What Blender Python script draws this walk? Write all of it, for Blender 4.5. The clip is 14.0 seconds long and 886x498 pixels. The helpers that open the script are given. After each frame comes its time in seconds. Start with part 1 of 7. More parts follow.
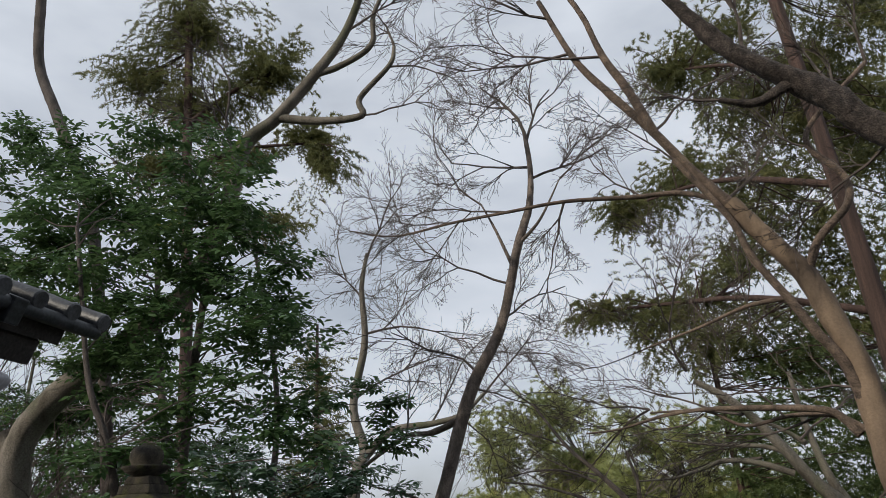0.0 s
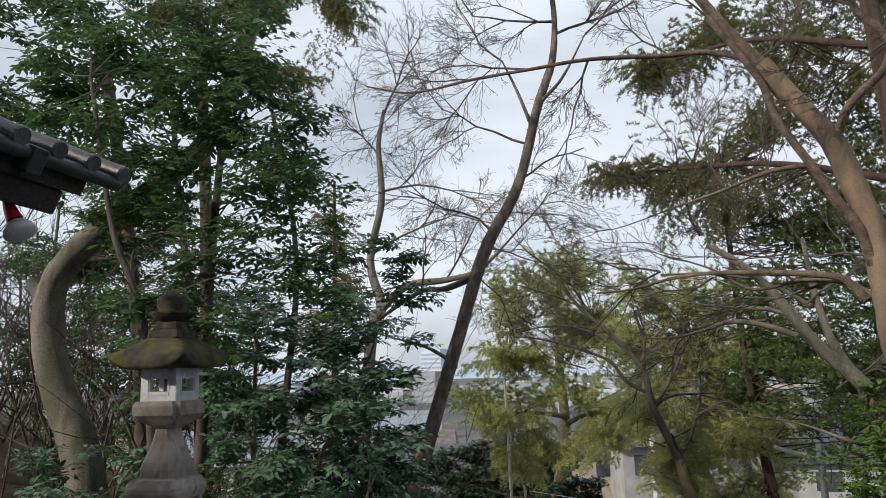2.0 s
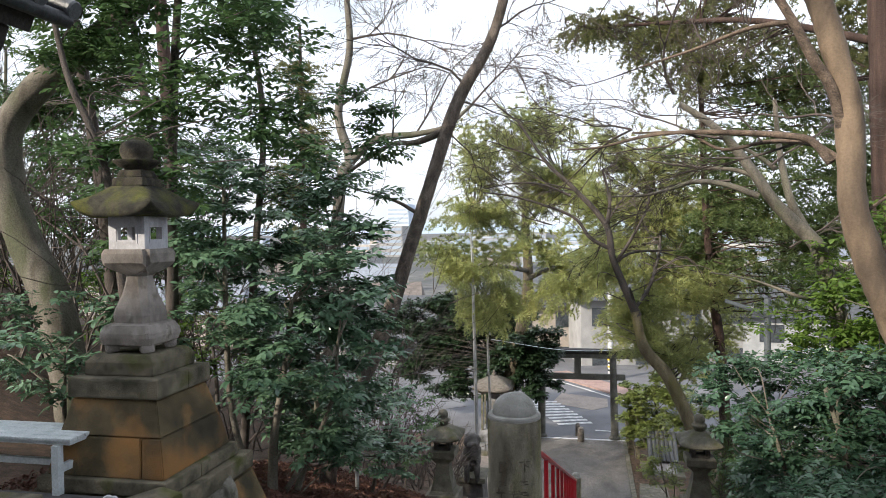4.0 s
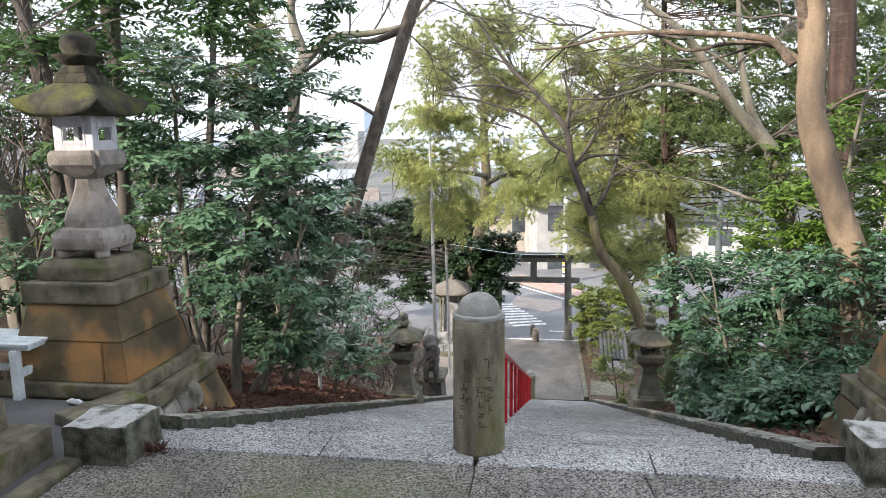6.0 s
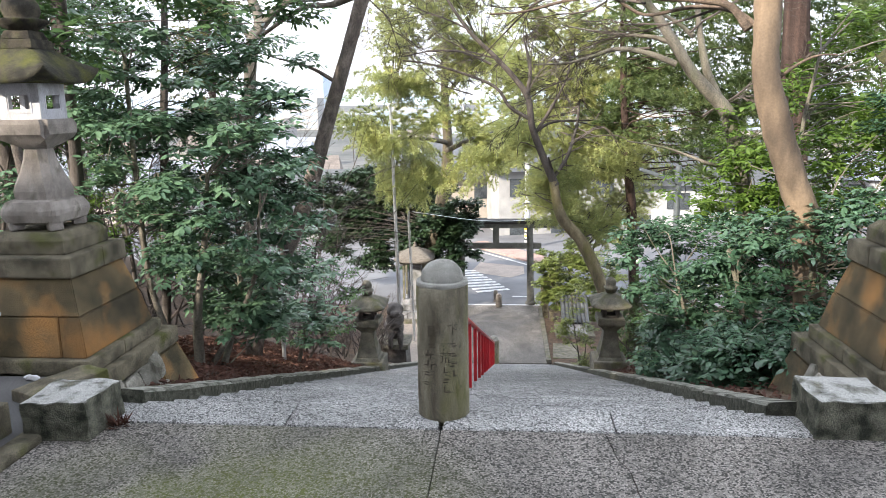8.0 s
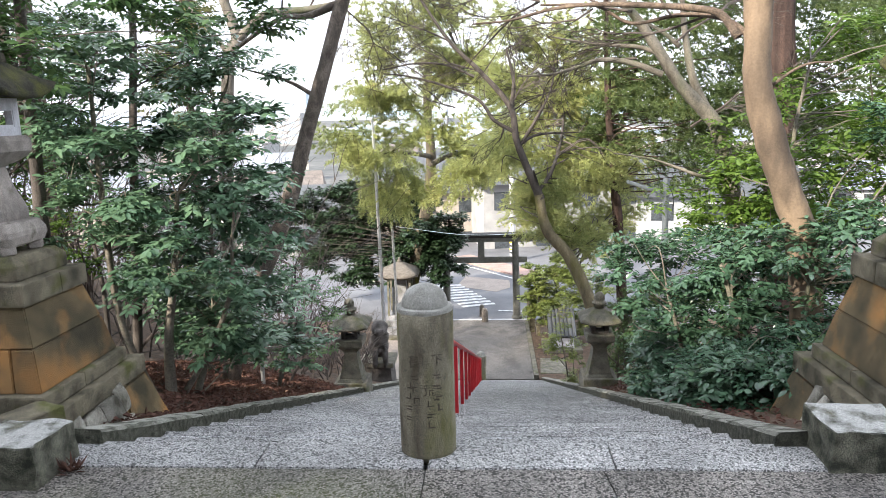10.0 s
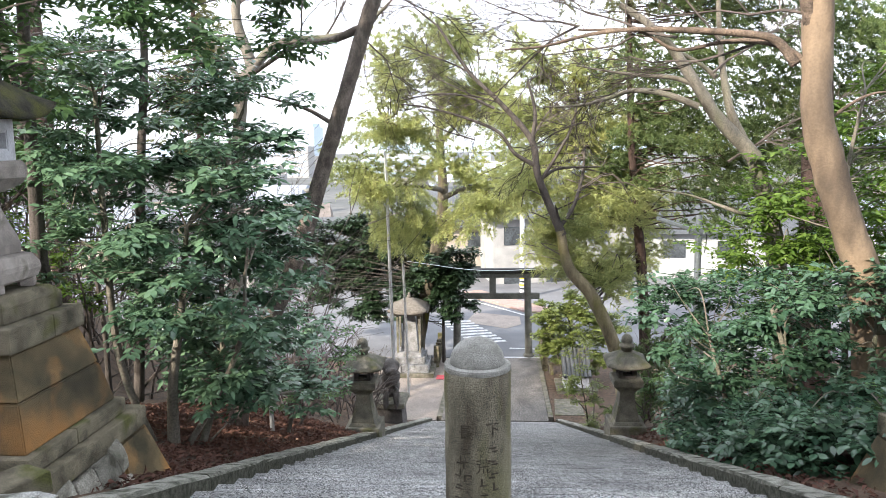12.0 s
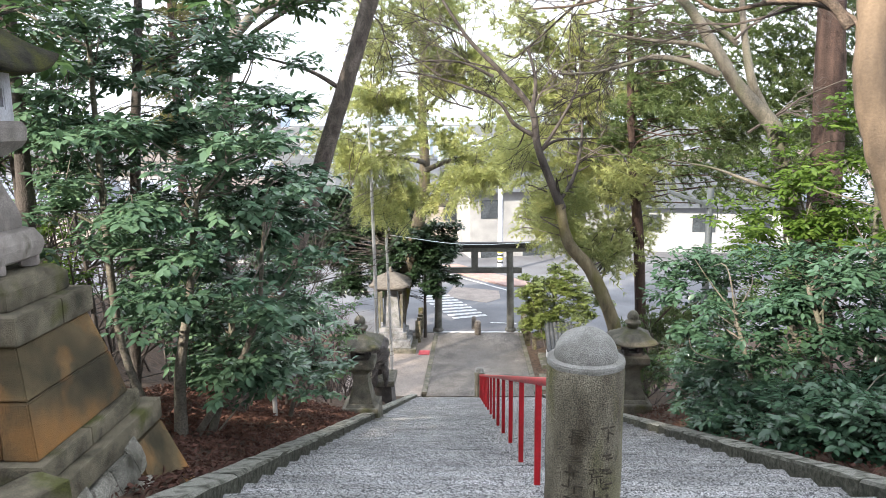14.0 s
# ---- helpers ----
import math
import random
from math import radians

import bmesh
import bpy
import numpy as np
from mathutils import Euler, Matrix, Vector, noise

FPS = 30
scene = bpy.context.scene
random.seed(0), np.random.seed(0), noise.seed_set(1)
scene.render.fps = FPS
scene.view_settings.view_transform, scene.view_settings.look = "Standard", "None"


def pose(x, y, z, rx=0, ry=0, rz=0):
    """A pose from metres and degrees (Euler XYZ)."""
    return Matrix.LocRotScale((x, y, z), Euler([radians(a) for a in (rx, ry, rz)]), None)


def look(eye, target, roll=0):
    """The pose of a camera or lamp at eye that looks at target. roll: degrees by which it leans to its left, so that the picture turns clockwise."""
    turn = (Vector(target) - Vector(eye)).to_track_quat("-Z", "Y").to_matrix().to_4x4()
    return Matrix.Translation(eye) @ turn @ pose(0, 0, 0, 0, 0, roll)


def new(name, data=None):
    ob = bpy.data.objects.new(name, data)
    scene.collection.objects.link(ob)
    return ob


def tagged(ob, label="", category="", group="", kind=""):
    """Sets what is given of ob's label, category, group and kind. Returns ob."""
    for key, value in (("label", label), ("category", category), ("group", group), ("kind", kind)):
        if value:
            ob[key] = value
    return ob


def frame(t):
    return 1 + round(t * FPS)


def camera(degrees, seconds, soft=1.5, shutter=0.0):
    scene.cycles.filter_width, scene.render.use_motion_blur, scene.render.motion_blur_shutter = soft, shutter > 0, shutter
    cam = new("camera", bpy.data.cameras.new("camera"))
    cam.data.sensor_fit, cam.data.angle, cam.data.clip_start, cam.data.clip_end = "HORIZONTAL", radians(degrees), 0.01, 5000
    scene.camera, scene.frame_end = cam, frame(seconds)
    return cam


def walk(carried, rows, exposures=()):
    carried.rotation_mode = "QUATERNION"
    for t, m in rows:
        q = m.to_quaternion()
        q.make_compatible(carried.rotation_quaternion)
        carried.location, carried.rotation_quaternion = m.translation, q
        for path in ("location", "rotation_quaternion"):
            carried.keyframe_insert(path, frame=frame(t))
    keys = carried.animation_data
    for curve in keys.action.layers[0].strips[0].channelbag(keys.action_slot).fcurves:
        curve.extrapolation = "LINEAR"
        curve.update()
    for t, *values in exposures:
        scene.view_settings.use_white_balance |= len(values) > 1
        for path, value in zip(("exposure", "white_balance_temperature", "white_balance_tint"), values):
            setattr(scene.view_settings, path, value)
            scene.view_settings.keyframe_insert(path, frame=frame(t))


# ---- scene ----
cam = camera(63.34, 14.0, soft=0.8)
PATH = [
    (0.0, pose(0.467, -4.222, 1.948, 111.14, 3.22, 13.12)),
    (0.5, pose(0.467, -4.222, 1.948, 110.09, 2.58, 15.65)),
    (1.0, pose(0.467, -4.222, 1.948, 107.53, 2.18, 15.96)),
    (1.5, pose(0.467, -4.222, 1.948, 103.86, 2.00, 15.11)),
    (2.0, pose(0.467, -4.222, 1.948, 99.98, 1.66, 14.06)),
    (2.5, pose(0.467, -4.222, 1.948, 96.38, 1.41, 13.28)),
    (3.0, pose(0.467, -4.222, 1.948, 93.15, 1.21, 12.67)),
    (5.5, pose(0.384, -4.171, 1.899, 83.02, 0.53, 9.04)),
    (6.0, pose(0.384, -4.171, 1.899, 80.94, 0.64, 8.01)),
    (6.5, pose(0.384, -4.171, 1.899, 79.44, 0.77, 7.02)),
    (7.0, pose(0.384, -4.171, 1.899, 78.61, 0.87, 6.19)),
    (7.5, pose(0.384, -4.171, 1.899, 78.33, 0.90, 5.55)),
    (8.0, pose(0.384, -4.171, 1.899, 78.29, 0.96, 4.93)),
    (10.5, pose(0.361, -3.708, 1.877, 79.87, 1.45, 3.17)),
    (11.0, pose(0.218, -3.579, 1.867, 80.46, 1.05, 2.51)),
    (11.5, pose(0.161, -3.427, 1.845, 81.18, 0.90, 3.13)),
    (12.0, pose(0.088, -3.259, 1.842, 82.04, 0.90, 4.10)),
    (12.5, pose(-0.090, -3.183, 1.834, 82.23, 0.51, 4.19)),
    (13.0, pose(-0.283, -3.098, 1.821, 81.57, 0.07, 3.33)),
    (13.5, pose(-0.402, -2.967, 1.791, 80.64, 0.22, 2.25)),
    (14.0, pose(-0.495, -2.800, 1.791, 79.88, 0.47, 1.55)),
]
walk(cam, PATH, exposures=[(0.0, -0.62), (1.5, -0.42), (3.0, 0.10), (5.5, 1.06), (6.5, 1.28), (14.0, 1.42)])

# ---- light ----
world = bpy.data.worlds.new("sky")
scene.world = world
world.use_nodes = True
wn, wl = world.node_tree.nodes, world.node_tree.links
sky = wn.new("ShaderNodeTexSky")
sky.sky_type, sky.sun_disc = "NISHITA", False
sky.sun_elevation, sky.sun_rotation = radians(29), radians(223)
sky.air_density, sky.dust_density, sky.ozone_density = 1.0, 3.0, 1.0
wcoord = wn.new("ShaderNodeTexCoord")
wmap = wn.new("ShaderNodeMapping")
wmap.inputs["Scale"].default_value = (1, 1, 2.6)
wnoise = wn.new("ShaderNodeTexNoise")
wnoise.inputs["Scale"].default_value, wnoise.inputs["Detail"].default_value = 2.2, 7
wramp = wn.new("ShaderNodeValToRGB")
wramp.color_ramp.elements[0].position, wramp.color_ramp.elements[1].position = 0.3, 0.62
wramp.color_ramp.elements[0].color = (0.45, 0.45, 0.45, 1)
wmix = wn.new("ShaderNodeMix")
wmix.data_type = "RGBA"
wmix.inputs["B"].default_value = (9.6, 10.3, 11.4, 1)
bg = wn["Background"]
bg.inputs["Strength"].default_value = 0.11
wl.new(wcoord.outputs["Generated"], wmap.inputs["Vector"])
wl.new(wmap.outputs["Vector"], wnoise.inputs["Vector"])
wl.new(wnoise.outputs["Fac"], wramp.inputs["Fac"])
wl.new(wramp.outputs["Color"], wmix.inputs["Factor"])
wl.new(sky.outputs["Color"], wmix.inputs["A"])
wl.new(wmix.outputs["Result"], bg.inputs["Color"])

sun = new("sun", bpy.data.lights.new("sun", "SUN"))
sun.data.energy, sun.data.angle, sun.data.color = 4.4, radians(1.5), (1.0, 0.90, 0.76)
sun.matrix_world = look((-6, -6.5, 4.9), (0, 0, 0))

# ---- materials ----
def rgb(h):
    return (*h, 1.0)


def surface(name, a, b, scale=8.0, rough=0.8, bump=0.3, grain=120.0, patch=None, patch_at=(0.5, 0.62), patch_scale=2.0, metal=0.0, fine=0.35, vary=0.0, stretch=(1, 1, 1), top_only=False):
    """Two-scale noise between colours a and b, fine grain, an optional third colour in patches, and relief."""
    m = bpy.data.materials.new(name)
    m.use_nodes = True
    n, l = m.node_tree.nodes, m.node_tree.links
    p = n["Principled BSDF"]
    p.inputs["Roughness"].default_value, p.inputs["Metallic"].default_value = rough, metal
    co, mp = n.new("ShaderNodeTexCoord"), n.new("ShaderNodeMapping")
    mp.inputs["Scale"].default_value = stretch
    l.new(co.outputs["Object"], mp.inputs["Vector"])
    big, small = n.new("ShaderNodeTexNoise"), n.new("ShaderNodeTexNoise")
    big.inputs["Scale"].default_value, big.inputs["Detail"].default_value = scale, 6
    small.inputs["Scale"].default_value, small.inputs["Detail"].default_value = grain, 4
    l.new(mp.outputs["Vector"], big.inputs["Vector"])
    l.new(co.outputs["Object"], small.inputs["Vector"])
    ramp = n.new("ShaderNodeValToRGB")
    ramp.color_ramp.elements[0].position, ramp.color_ramp.elements[1].position = 0.32, 0.68
    ramp.color_ramp.elements[0].color, ramp.color_ramp.elements[1].color = rgb(a), rgb(b)
    l.new(big.outputs["Fac"], ramp.inputs["Fac"])
    col = ramp.outputs["Color"]
    if patch:
        pn, pr, mx = n.new("ShaderNodeTexNoise"), n.new("ShaderNodeValToRGB"), n.new("ShaderNodeMix")
        pn.inputs["Scale"].default_value, pn.inputs["Detail"].default_value = patch_scale, 7
        l.new(mp.outputs["Vector"], pn.inputs["Vector"])
        pr.color_ramp.elements[0].position, pr.color_ramp.elements[1].position = patch_at
        l.new(pn.outputs["Fac"], pr.inputs["Fac"])
        mx.data_type = "RGBA"
        mx.inputs["B"].default_value = rgb(patch)
        mask = pr.outputs["Color"]
        # keeps the patch colour to faces that point up
        if top_only:
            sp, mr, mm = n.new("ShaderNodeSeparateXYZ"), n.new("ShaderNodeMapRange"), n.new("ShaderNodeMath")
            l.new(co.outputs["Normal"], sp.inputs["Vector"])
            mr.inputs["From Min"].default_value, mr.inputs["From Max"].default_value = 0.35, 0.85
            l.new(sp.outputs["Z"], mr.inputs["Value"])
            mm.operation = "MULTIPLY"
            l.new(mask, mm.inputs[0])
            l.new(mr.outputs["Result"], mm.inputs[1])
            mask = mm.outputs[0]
        l.new(mask, mx.inputs["Factor"])
        l.new(col, mx.inputs["A"])
        col = mx.outputs["Result"]
    gr, gm = n.new("ShaderNodeMapRange"), n.new("ShaderNodeMix")
    gr.inputs["To Min"].default_value, gr.inputs["To Max"].default_value = 1 - fine, 1 + fine
    gr.inputs["From Min"].default_value, gr.inputs["From Max"].default_value = 0.3, 0.7
    l.new(small.outputs["Fac"], gr.inputs["Value"])
    gm.data_type, gm.blend_type = "RGBA", "MULTIPLY"
    gm.inputs["Factor"].default_value = 1.0
    l.new(col, gm.inputs["A"])
    l.new(gr.outputs["Result"], gm.inputs["B"])
    col = gm.outputs["Result"]
    if vary:
        oi, vr, vm = n.new("ShaderNodeObjectInfo"), n.new("ShaderNodeMapRange"), n.new("ShaderNodeMix")
        vr.inputs["To Min"].default_value, vr.inputs["To Max"].default_value = 1 - vary, 1 + vary
        l.new(oi.outputs["Random"], vr.inputs["Value"])
        vm.data_type, vm.blend_type = "RGBA", "MULTIPLY"
        vm.inputs["Factor"].default_value = 1.0
        l.new(col, vm.inputs["A"])
        l.new(vr.outputs["Result"], vm.inputs["B"])
        col = vm.outputs["Result"]
    l.new(col, p.inputs["Base Color"])
    ad, bp = n.new("ShaderNodeMath"), n.new("ShaderNodeBump")
    ad.operation = "ADD"
    l.new(big.outputs["Fac"], ad.inputs[0])
    l.new(small.outputs["Fac"], ad.inputs[1])
    bp.inputs["Strength"].default_value, bp.inputs["Distance"].default_value = bump, 0.02
    l.new(ad.outputs[0], bp.inputs["Height"])
    l.new(bp.outputs["Normal"], p.inputs["Normal"])
    return m


def aggregate(name, pebble_a, pebble_b, paste, size=55.0, rough=0.55, moss=None, moss_at=(0.52, 0.66), gap=0.35, bump=0.7, stain=(0.75, 1.15)):
    """Washed concrete: pebbles set in dark paste, stained, with moss in patches."""
    m = bpy.data.materials.new(name)
    m.use_nodes = True
    n, l = m.node_tree.nodes, m.node_tree.links
    p = n["Principled BSDF"]
    co = n.new("ShaderNodeTexCoord")
    vo, ve = n.new("ShaderNodeTexVoronoi"), n.new("ShaderNodeTexVoronoi")
    ve.feature = "DISTANCE_TO_EDGE"
    for v in (vo, ve):
        v.inputs["Scale"].default_value = size
        v.inputs["Randomness"].default_value = 1.0
        l.new(co.outputs["Object"], v.inputs["Vector"])
    wn_ = n.new("ShaderNodeTexWhiteNoise")
    l.new(vo.outputs["Position"], wn_.inputs["Vector"])
    r = n.new("ShaderNodeValToRGB")
    r.color_ramp.elements[0].color, r.color_ramp.elements[1].color = rgb(pebble_a), rgb(pebble_b)
    l.new(wn_.outputs["Value"], r.inputs["Fac"])
    er = n.new("ShaderNodeValToRGB")
    er.color_ramp.elements[0].position, er.color_ramp.elements[1].position = 0.02, 0.02 + 0.3 * gap
    l.new(ve.outputs["Distance"], er.inputs["Fac"])
    pick = n.new("ShaderNodeMath")
    pick.operation = "GREATER_THAN"
    pick.inputs[1].default_value = gap
    l.new(wn_.outputs["Value"], pick.inputs[0])
    both = n.new("ShaderNodeMath")
    both.operation = "MULTIPLY"
    l.new(er.outputs["Color"], both.inputs[0])
    l.new(pick.outputs[0], both.inputs[1])
    mx = n.new("ShaderNodeMix")
    mx.data_type = "RGBA"
    mx.inputs["A"].default_value = rgb(paste)
    l.new(both.outputs[0], mx.inputs["Factor"])
    l.new(r.outputs["Color"], mx.inputs["B"])
    col = mx.outputs["Result"]
    st, sr, sm = n.new("ShaderNodeTexNoise"), n.new("ShaderNodeMapRange"), n.new("ShaderNodeMix")
    st.inputs["Scale"].default_value, st.inputs["Detail"].default_value = 1.7, 7
    l.new(co.outputs["Object"], st.inputs["Vector"])
    sr.inputs["From Min"].default_value, sr.inputs["From Max"].default_value = 0.3, 0.7
    sr.inputs["To Min"].default_value, sr.inputs["To Max"].default_value = stain
    l.new(st.outputs["Fac"], sr.inputs["Value"])
    sm.data_type, sm.blend_type = "RGBA", "MULTIPLY"
    sm.inputs["Factor"].default_value = 1.0
    l.new(col, sm.inputs["A"])
    l.new(sr.outputs["Result"], sm.inputs["B"])
    col = sm.outputs["Result"]
    if moss:
        pn, pr, mm = n.new("ShaderNodeTexNoise"), n.new("ShaderNodeValToRGB"), n.new("ShaderNodeMix")
        pn.inputs["Scale"].default_value, pn.inputs["Detail"].default_value = 0.9, 8
        l.new(co.outputs["Object"], pn.inputs["Vector"])
        pr.color_ramp.elements[0].position, pr.color_ramp.elements[1].position = moss_at
        pr.color_ramp.elements[1].color = (0.8, 0.8, 0.8, 1)
        l.new(pn.outputs["Fac"], pr.inputs["Fac"])
        mm.data_type = "RGBA"
        mm.inputs["B"].default_value = rgb(moss)
        ds, dr, dm = n.new("ShaderNodeVectorMath"), n.new("ShaderNodeMapRange"), n.new("ShaderNodeMath")
        ds.operation, dm.operation = "DISTANCE", "MULTIPLY"
        ds.inputs[1].default_value = (-0.95, -1.45, 0)
        l.new(co.outputs["Object"], ds.inputs[0])
        dr.inputs["From Min"].default_value, dr.inputs["From Max"].default_value = 0.6, 1.5
        dr.inputs["To Min"].default_value, dr.inputs["To Max"].default_value = 1.0, 0.03
        l.new(ds.outputs["Value"], dr.inputs["Value"])
        l.new(pr.outputs["Color"], dm.inputs[0])
        l.new(dr.outputs["Result"], dm.inputs[1])
        bare, under = n.new("ShaderNodeMapRange"), n.new("ShaderNodeMath")
        bare.inputs["To Min"].default_value, bare.inputs["To Max"].default_value = 1.0, 0.6
        under.operation = "MULTIPLY"
        l.new(both.outputs[0], bare.inputs["Value"])
        l.new(bare.outputs["Result"], under.inputs[0])
        l.new(dm.outputs[0], under.inputs[1])
        l.new(under.outputs[0], mm.inputs["Factor"])
        l.new(col, mm.inputs["A"])
        col = mm.outputs["Result"]
    l.new(col, p.inputs["Base Color"])
    p.inputs["Roughness"].default_value = rough
    bp = n.new("ShaderNodeBump")
    bp.inputs["Strength"].default_value, bp.inputs["Distance"].default_value = bump, 0.012
    l.new(both.outputs[0], bp.inputs["Height"])
    l.new(bp.outputs["Normal"], p.inputs["Normal"])
    return m


def leafy(name, a, b, c, rough=0.4, through_light=0.25, spread=0.85, clump=0.9, sheen=0.0):
    """Leaves: each one its own green between a, b and c, drifting from clump to clump; some light passes through."""
    m = bpy.data.materials.new(name)
    m.use_nodes = True
    n, l = m.node_tree.nodes, m.node_tree.links
    p, out = n["Principled BSDF"], n["Material Output"]
    g, r = n.new("ShaderNodeNewGeometry"), n.new("ShaderNodeValToRGB")
    r.color_ramp.elements[0].color, r.color_ramp.elements[1].color = rgb(a), rgb(c)
    r.color_ramp.elements[1].position = 1.0
    e = r.color_ramp.elements.new(spread)
    e.color = rgb(b)
    co, cn, cr_, mixed = n.new("ShaderNodeTexCoord"), n.new("ShaderNodeTexNoise"), n.new("ShaderNodeMapRange"), n.new("ShaderNodeMix")
    cn.inputs["Scale"].default_value, cn.inputs["Detail"].default_value = clump, 3
    cr_.inputs["From Min"].default_value, cr_.inputs["From Max"].default_value = 0.3, 0.7
    l.new(co.outputs["Object"], cn.inputs["Vector"])
    l.new(cn.outputs["Fac"], cr_.inputs["Value"])
    mixed.inputs["Factor"].default_value = 0.45
    l.new(g.outputs["Random Per Island"], mixed.inputs["A"])
    l.new(cr_.outputs["Result"], mixed.inputs["B"])
    l.new(mixed.outputs["Result"], r.inputs["Fac"])
    l.new(r.outputs["Color"], p.inputs["Base Color"])
    p.inputs["Roughness"].default_value, p.inputs["Coat Weight"].default_value, p.inputs["Coat Roughness"].default_value = rough, sheen, 0.25
    t, mx = n.new("ShaderNodeBsdfTranslucent"), n.new("ShaderNodeMixShader")
    l.new(r.outputs["Color"], t.inputs["Color"])
    mx.inputs["Fac"].default_value = through_light
    l.new(p.outputs[0], mx.inputs[1])
    l.new(t.outputs[0], mx.inputs[2])
    l.new(mx.outputs[0], out.inputs["Surface"])
    return m


STEP = aggregate("washed_step_concrete", (0.10, 0.10, 0.107), (0.78, 0.78, 0.80), (0.04, 0.04, 0.043), size=100, rough=0.48, gap=0.22, bump=0.9, stain=(0.6, 1.25))
NOSING = aggregate("worn_step_edge", (0.17, 0.168, 0.168), (0.66, 0.65, 0.65), (0.06, 0.06, 0.06), size=105, rough=0.55, gap=0.2, bump=0.9, stain=(0.65, 1.2))
PAVING = aggregate("washed_terrace_concrete", (0.026, 0.023, 0.022), (0.40, 0.365, 0.34), (0.020, 0.018, 0.017), size=95, rough=0.65, moss=(0.078, 0.094, 0.004), moss_at=(0.34, 0.50), gap=0.22, bump=1.0, stain=(0.5, 1.3))
TARMAC = surface("smooth_dark_tarmac", (0.05, 0.049, 0.052), (0.095, 0.092, 0.095), 2, 0.8, 0.25, 130, fine=0.3)
PATHWAY = aggregate("washed_path_concrete", (0.085, 0.075, 0.068), (0.34, 0.305, 0.28), (0.075, 0.068, 0.06), size=75, rough=0.75, gap=0.4, bump=0.4, stain=(0.6, 1.3))
KERB = surface("mossy_kerb_stone", (0.018, 0.019, 0.010), (0.10, 0.10, 0.075), 22, 0.9, 0.9, 160, patch=(0.30, 0.295, 0.26), patch_at=(0.34, 0.54), patch_scale=9, vary=0.15, top_only=True, fine=0.6)
BLOCK = surface("rough_pale_stone", (0.018, 0.021, 0.011), (0.17, 0.165, 0.125), 12, 0.9, 1.0, 150, patch=(0.46, 0.455, 0.44), patch_at=(0.34, 0.52), patch_scale=8, top_only=True, fine=0.65)
PILLAR = surface("pitted_granite", (0.066, 0.051, 0.031), (0.34, 0.31, 0.235), 5, 0.88, 0.8, 210, patch=(0.115, 0.11, 0.03), patch_at=(0.48, 0.68), patch_scale=4, fine=0.8, stretch=(1.3, 1.3, 0.4))
DOME = surface("pale_granite", (0.19, 0.185, 0.165), (0.36, 0.35, 0.33), 8, 0.88, 0.6, 230, fine=0.75)
CARVED = surface("carved_recess", (0.045, 0.036, 0.024), (0.085, 0.07, 0.05), 30, 0.9, 0.4)
REDPAINT = surface("red_rail_paint", (0.42, 0.012, 0.018), (0.55, 0.02, 0.03), 6, 0.38, 0.08, 60, fine=0.12)
LANTERN = surface("grey_lantern_stone", (0.17, 0.15, 0.135), (0.36, 0.32, 0.29), 5, 0.9, 0.45, 150, patch=(0.14, 0.125, 0.10), patch_at=(0.56, 0.72), patch_scale=6, fine=0.4)
MOSSROOF = surface("mossy_lantern_roof", (0.014, 0.014, 0.010), (0.065, 0.058, 0.038), 7, 0.95, 0.8, 130, patch=(0.085, 0.090, 0.014), patch_at=(0.42, 0.62), patch_scale=3.2, fine=0.6)
FINIAL = surface("dark_weathered_finial", (0.016, 0.014, 0.011), (0.075, 0.064, 0.046), 9, 0.95, 0.8, 130, patch=(0.05, 0.052, 0.014), patch_at=(0.52, 0.68), patch_scale=5, fine=0.6)
WHITESTONE = surface("pale_fire_box_stone", (0.40, 0.40, 0.43), (0.60, 0.60, 0.64), 6, 0.75, 0.3, 70, patch=(0.30, 0.30, 0.30), patch_at=(0.55, 0.72), patch_scale=5, fine=0.15)
PLINTH = surface("brown_plinth_stone", (0.040, 0.033, 0.017), (0.165, 0.120, 0.062), 3, 0.92, 0.55, 190, patch=(0.34, 0.165, 0.050), patch_at=(0.47, 0.70), patch_scale=2.6, fine=0.55, vary=0.25)
COPING = surface("weathered_coping_stone", (0.045, 0.040, 0.025), (0.215, 0.185, 0.13), 6, 0.92, 0.7, 170, patch=(0.082, 0.086, 0.022), patch_at=(0.54, 0.68), patch_scale=3.5, vary=0.15, fine=0.55)
RUBBLE = surface("rubble_stone", (0.07, 0.065, 0.045), (0.40, 0.38, 0.33), 7, 0.92, 0.9, 120, vary=0.35, fine=0.5)
SOIL = surface("leaf_litter_soil", (0.045, 0.03, 0.02), (0.12, 0.075, 0.05), 9, 0.95, 0.8, 50)
ASPHALT = surface("worn_asphalt", (0.10, 0.10, 0.11), (0.15, 0.153, 0.165), 0.8, 0.8, 0.2, 60, fine=0.2)
# court paving; the same beige also paints the sunlit part of the road
COURT_SUNPATCH = surface("court_and_sun_patch", (0.22, 0.185, 0.165), (0.30, 0.255, 0.225), 1.5, 0.85, 0.2, 30)
LINEWHITE = surface("road_marking", (0.28, 0.28, 0.28), (0.66, 0.66, 0.66), 5, 0.7, 0.1, 60)
DARKWOOD = surface("dark_eave_timber", (0.012, 0.010, 0.009), (0.03, 0.026, 0.024), 8, 0.7, 0.3, 60, stretch=(1, 6, 6))
ROOFTILE = surface("grey_roof_tile", (0.035, 0.037, 0.041), (0.085, 0.09, 0.097), 8, 0.45, 0.2, 60, vary=0.25)
GUTTER = surface("dark_gutter", (0.03, 0.033, 0.038), (0.06, 0.065, 0.07), 9, 0.4, 0.1, 40, metal=0.4)
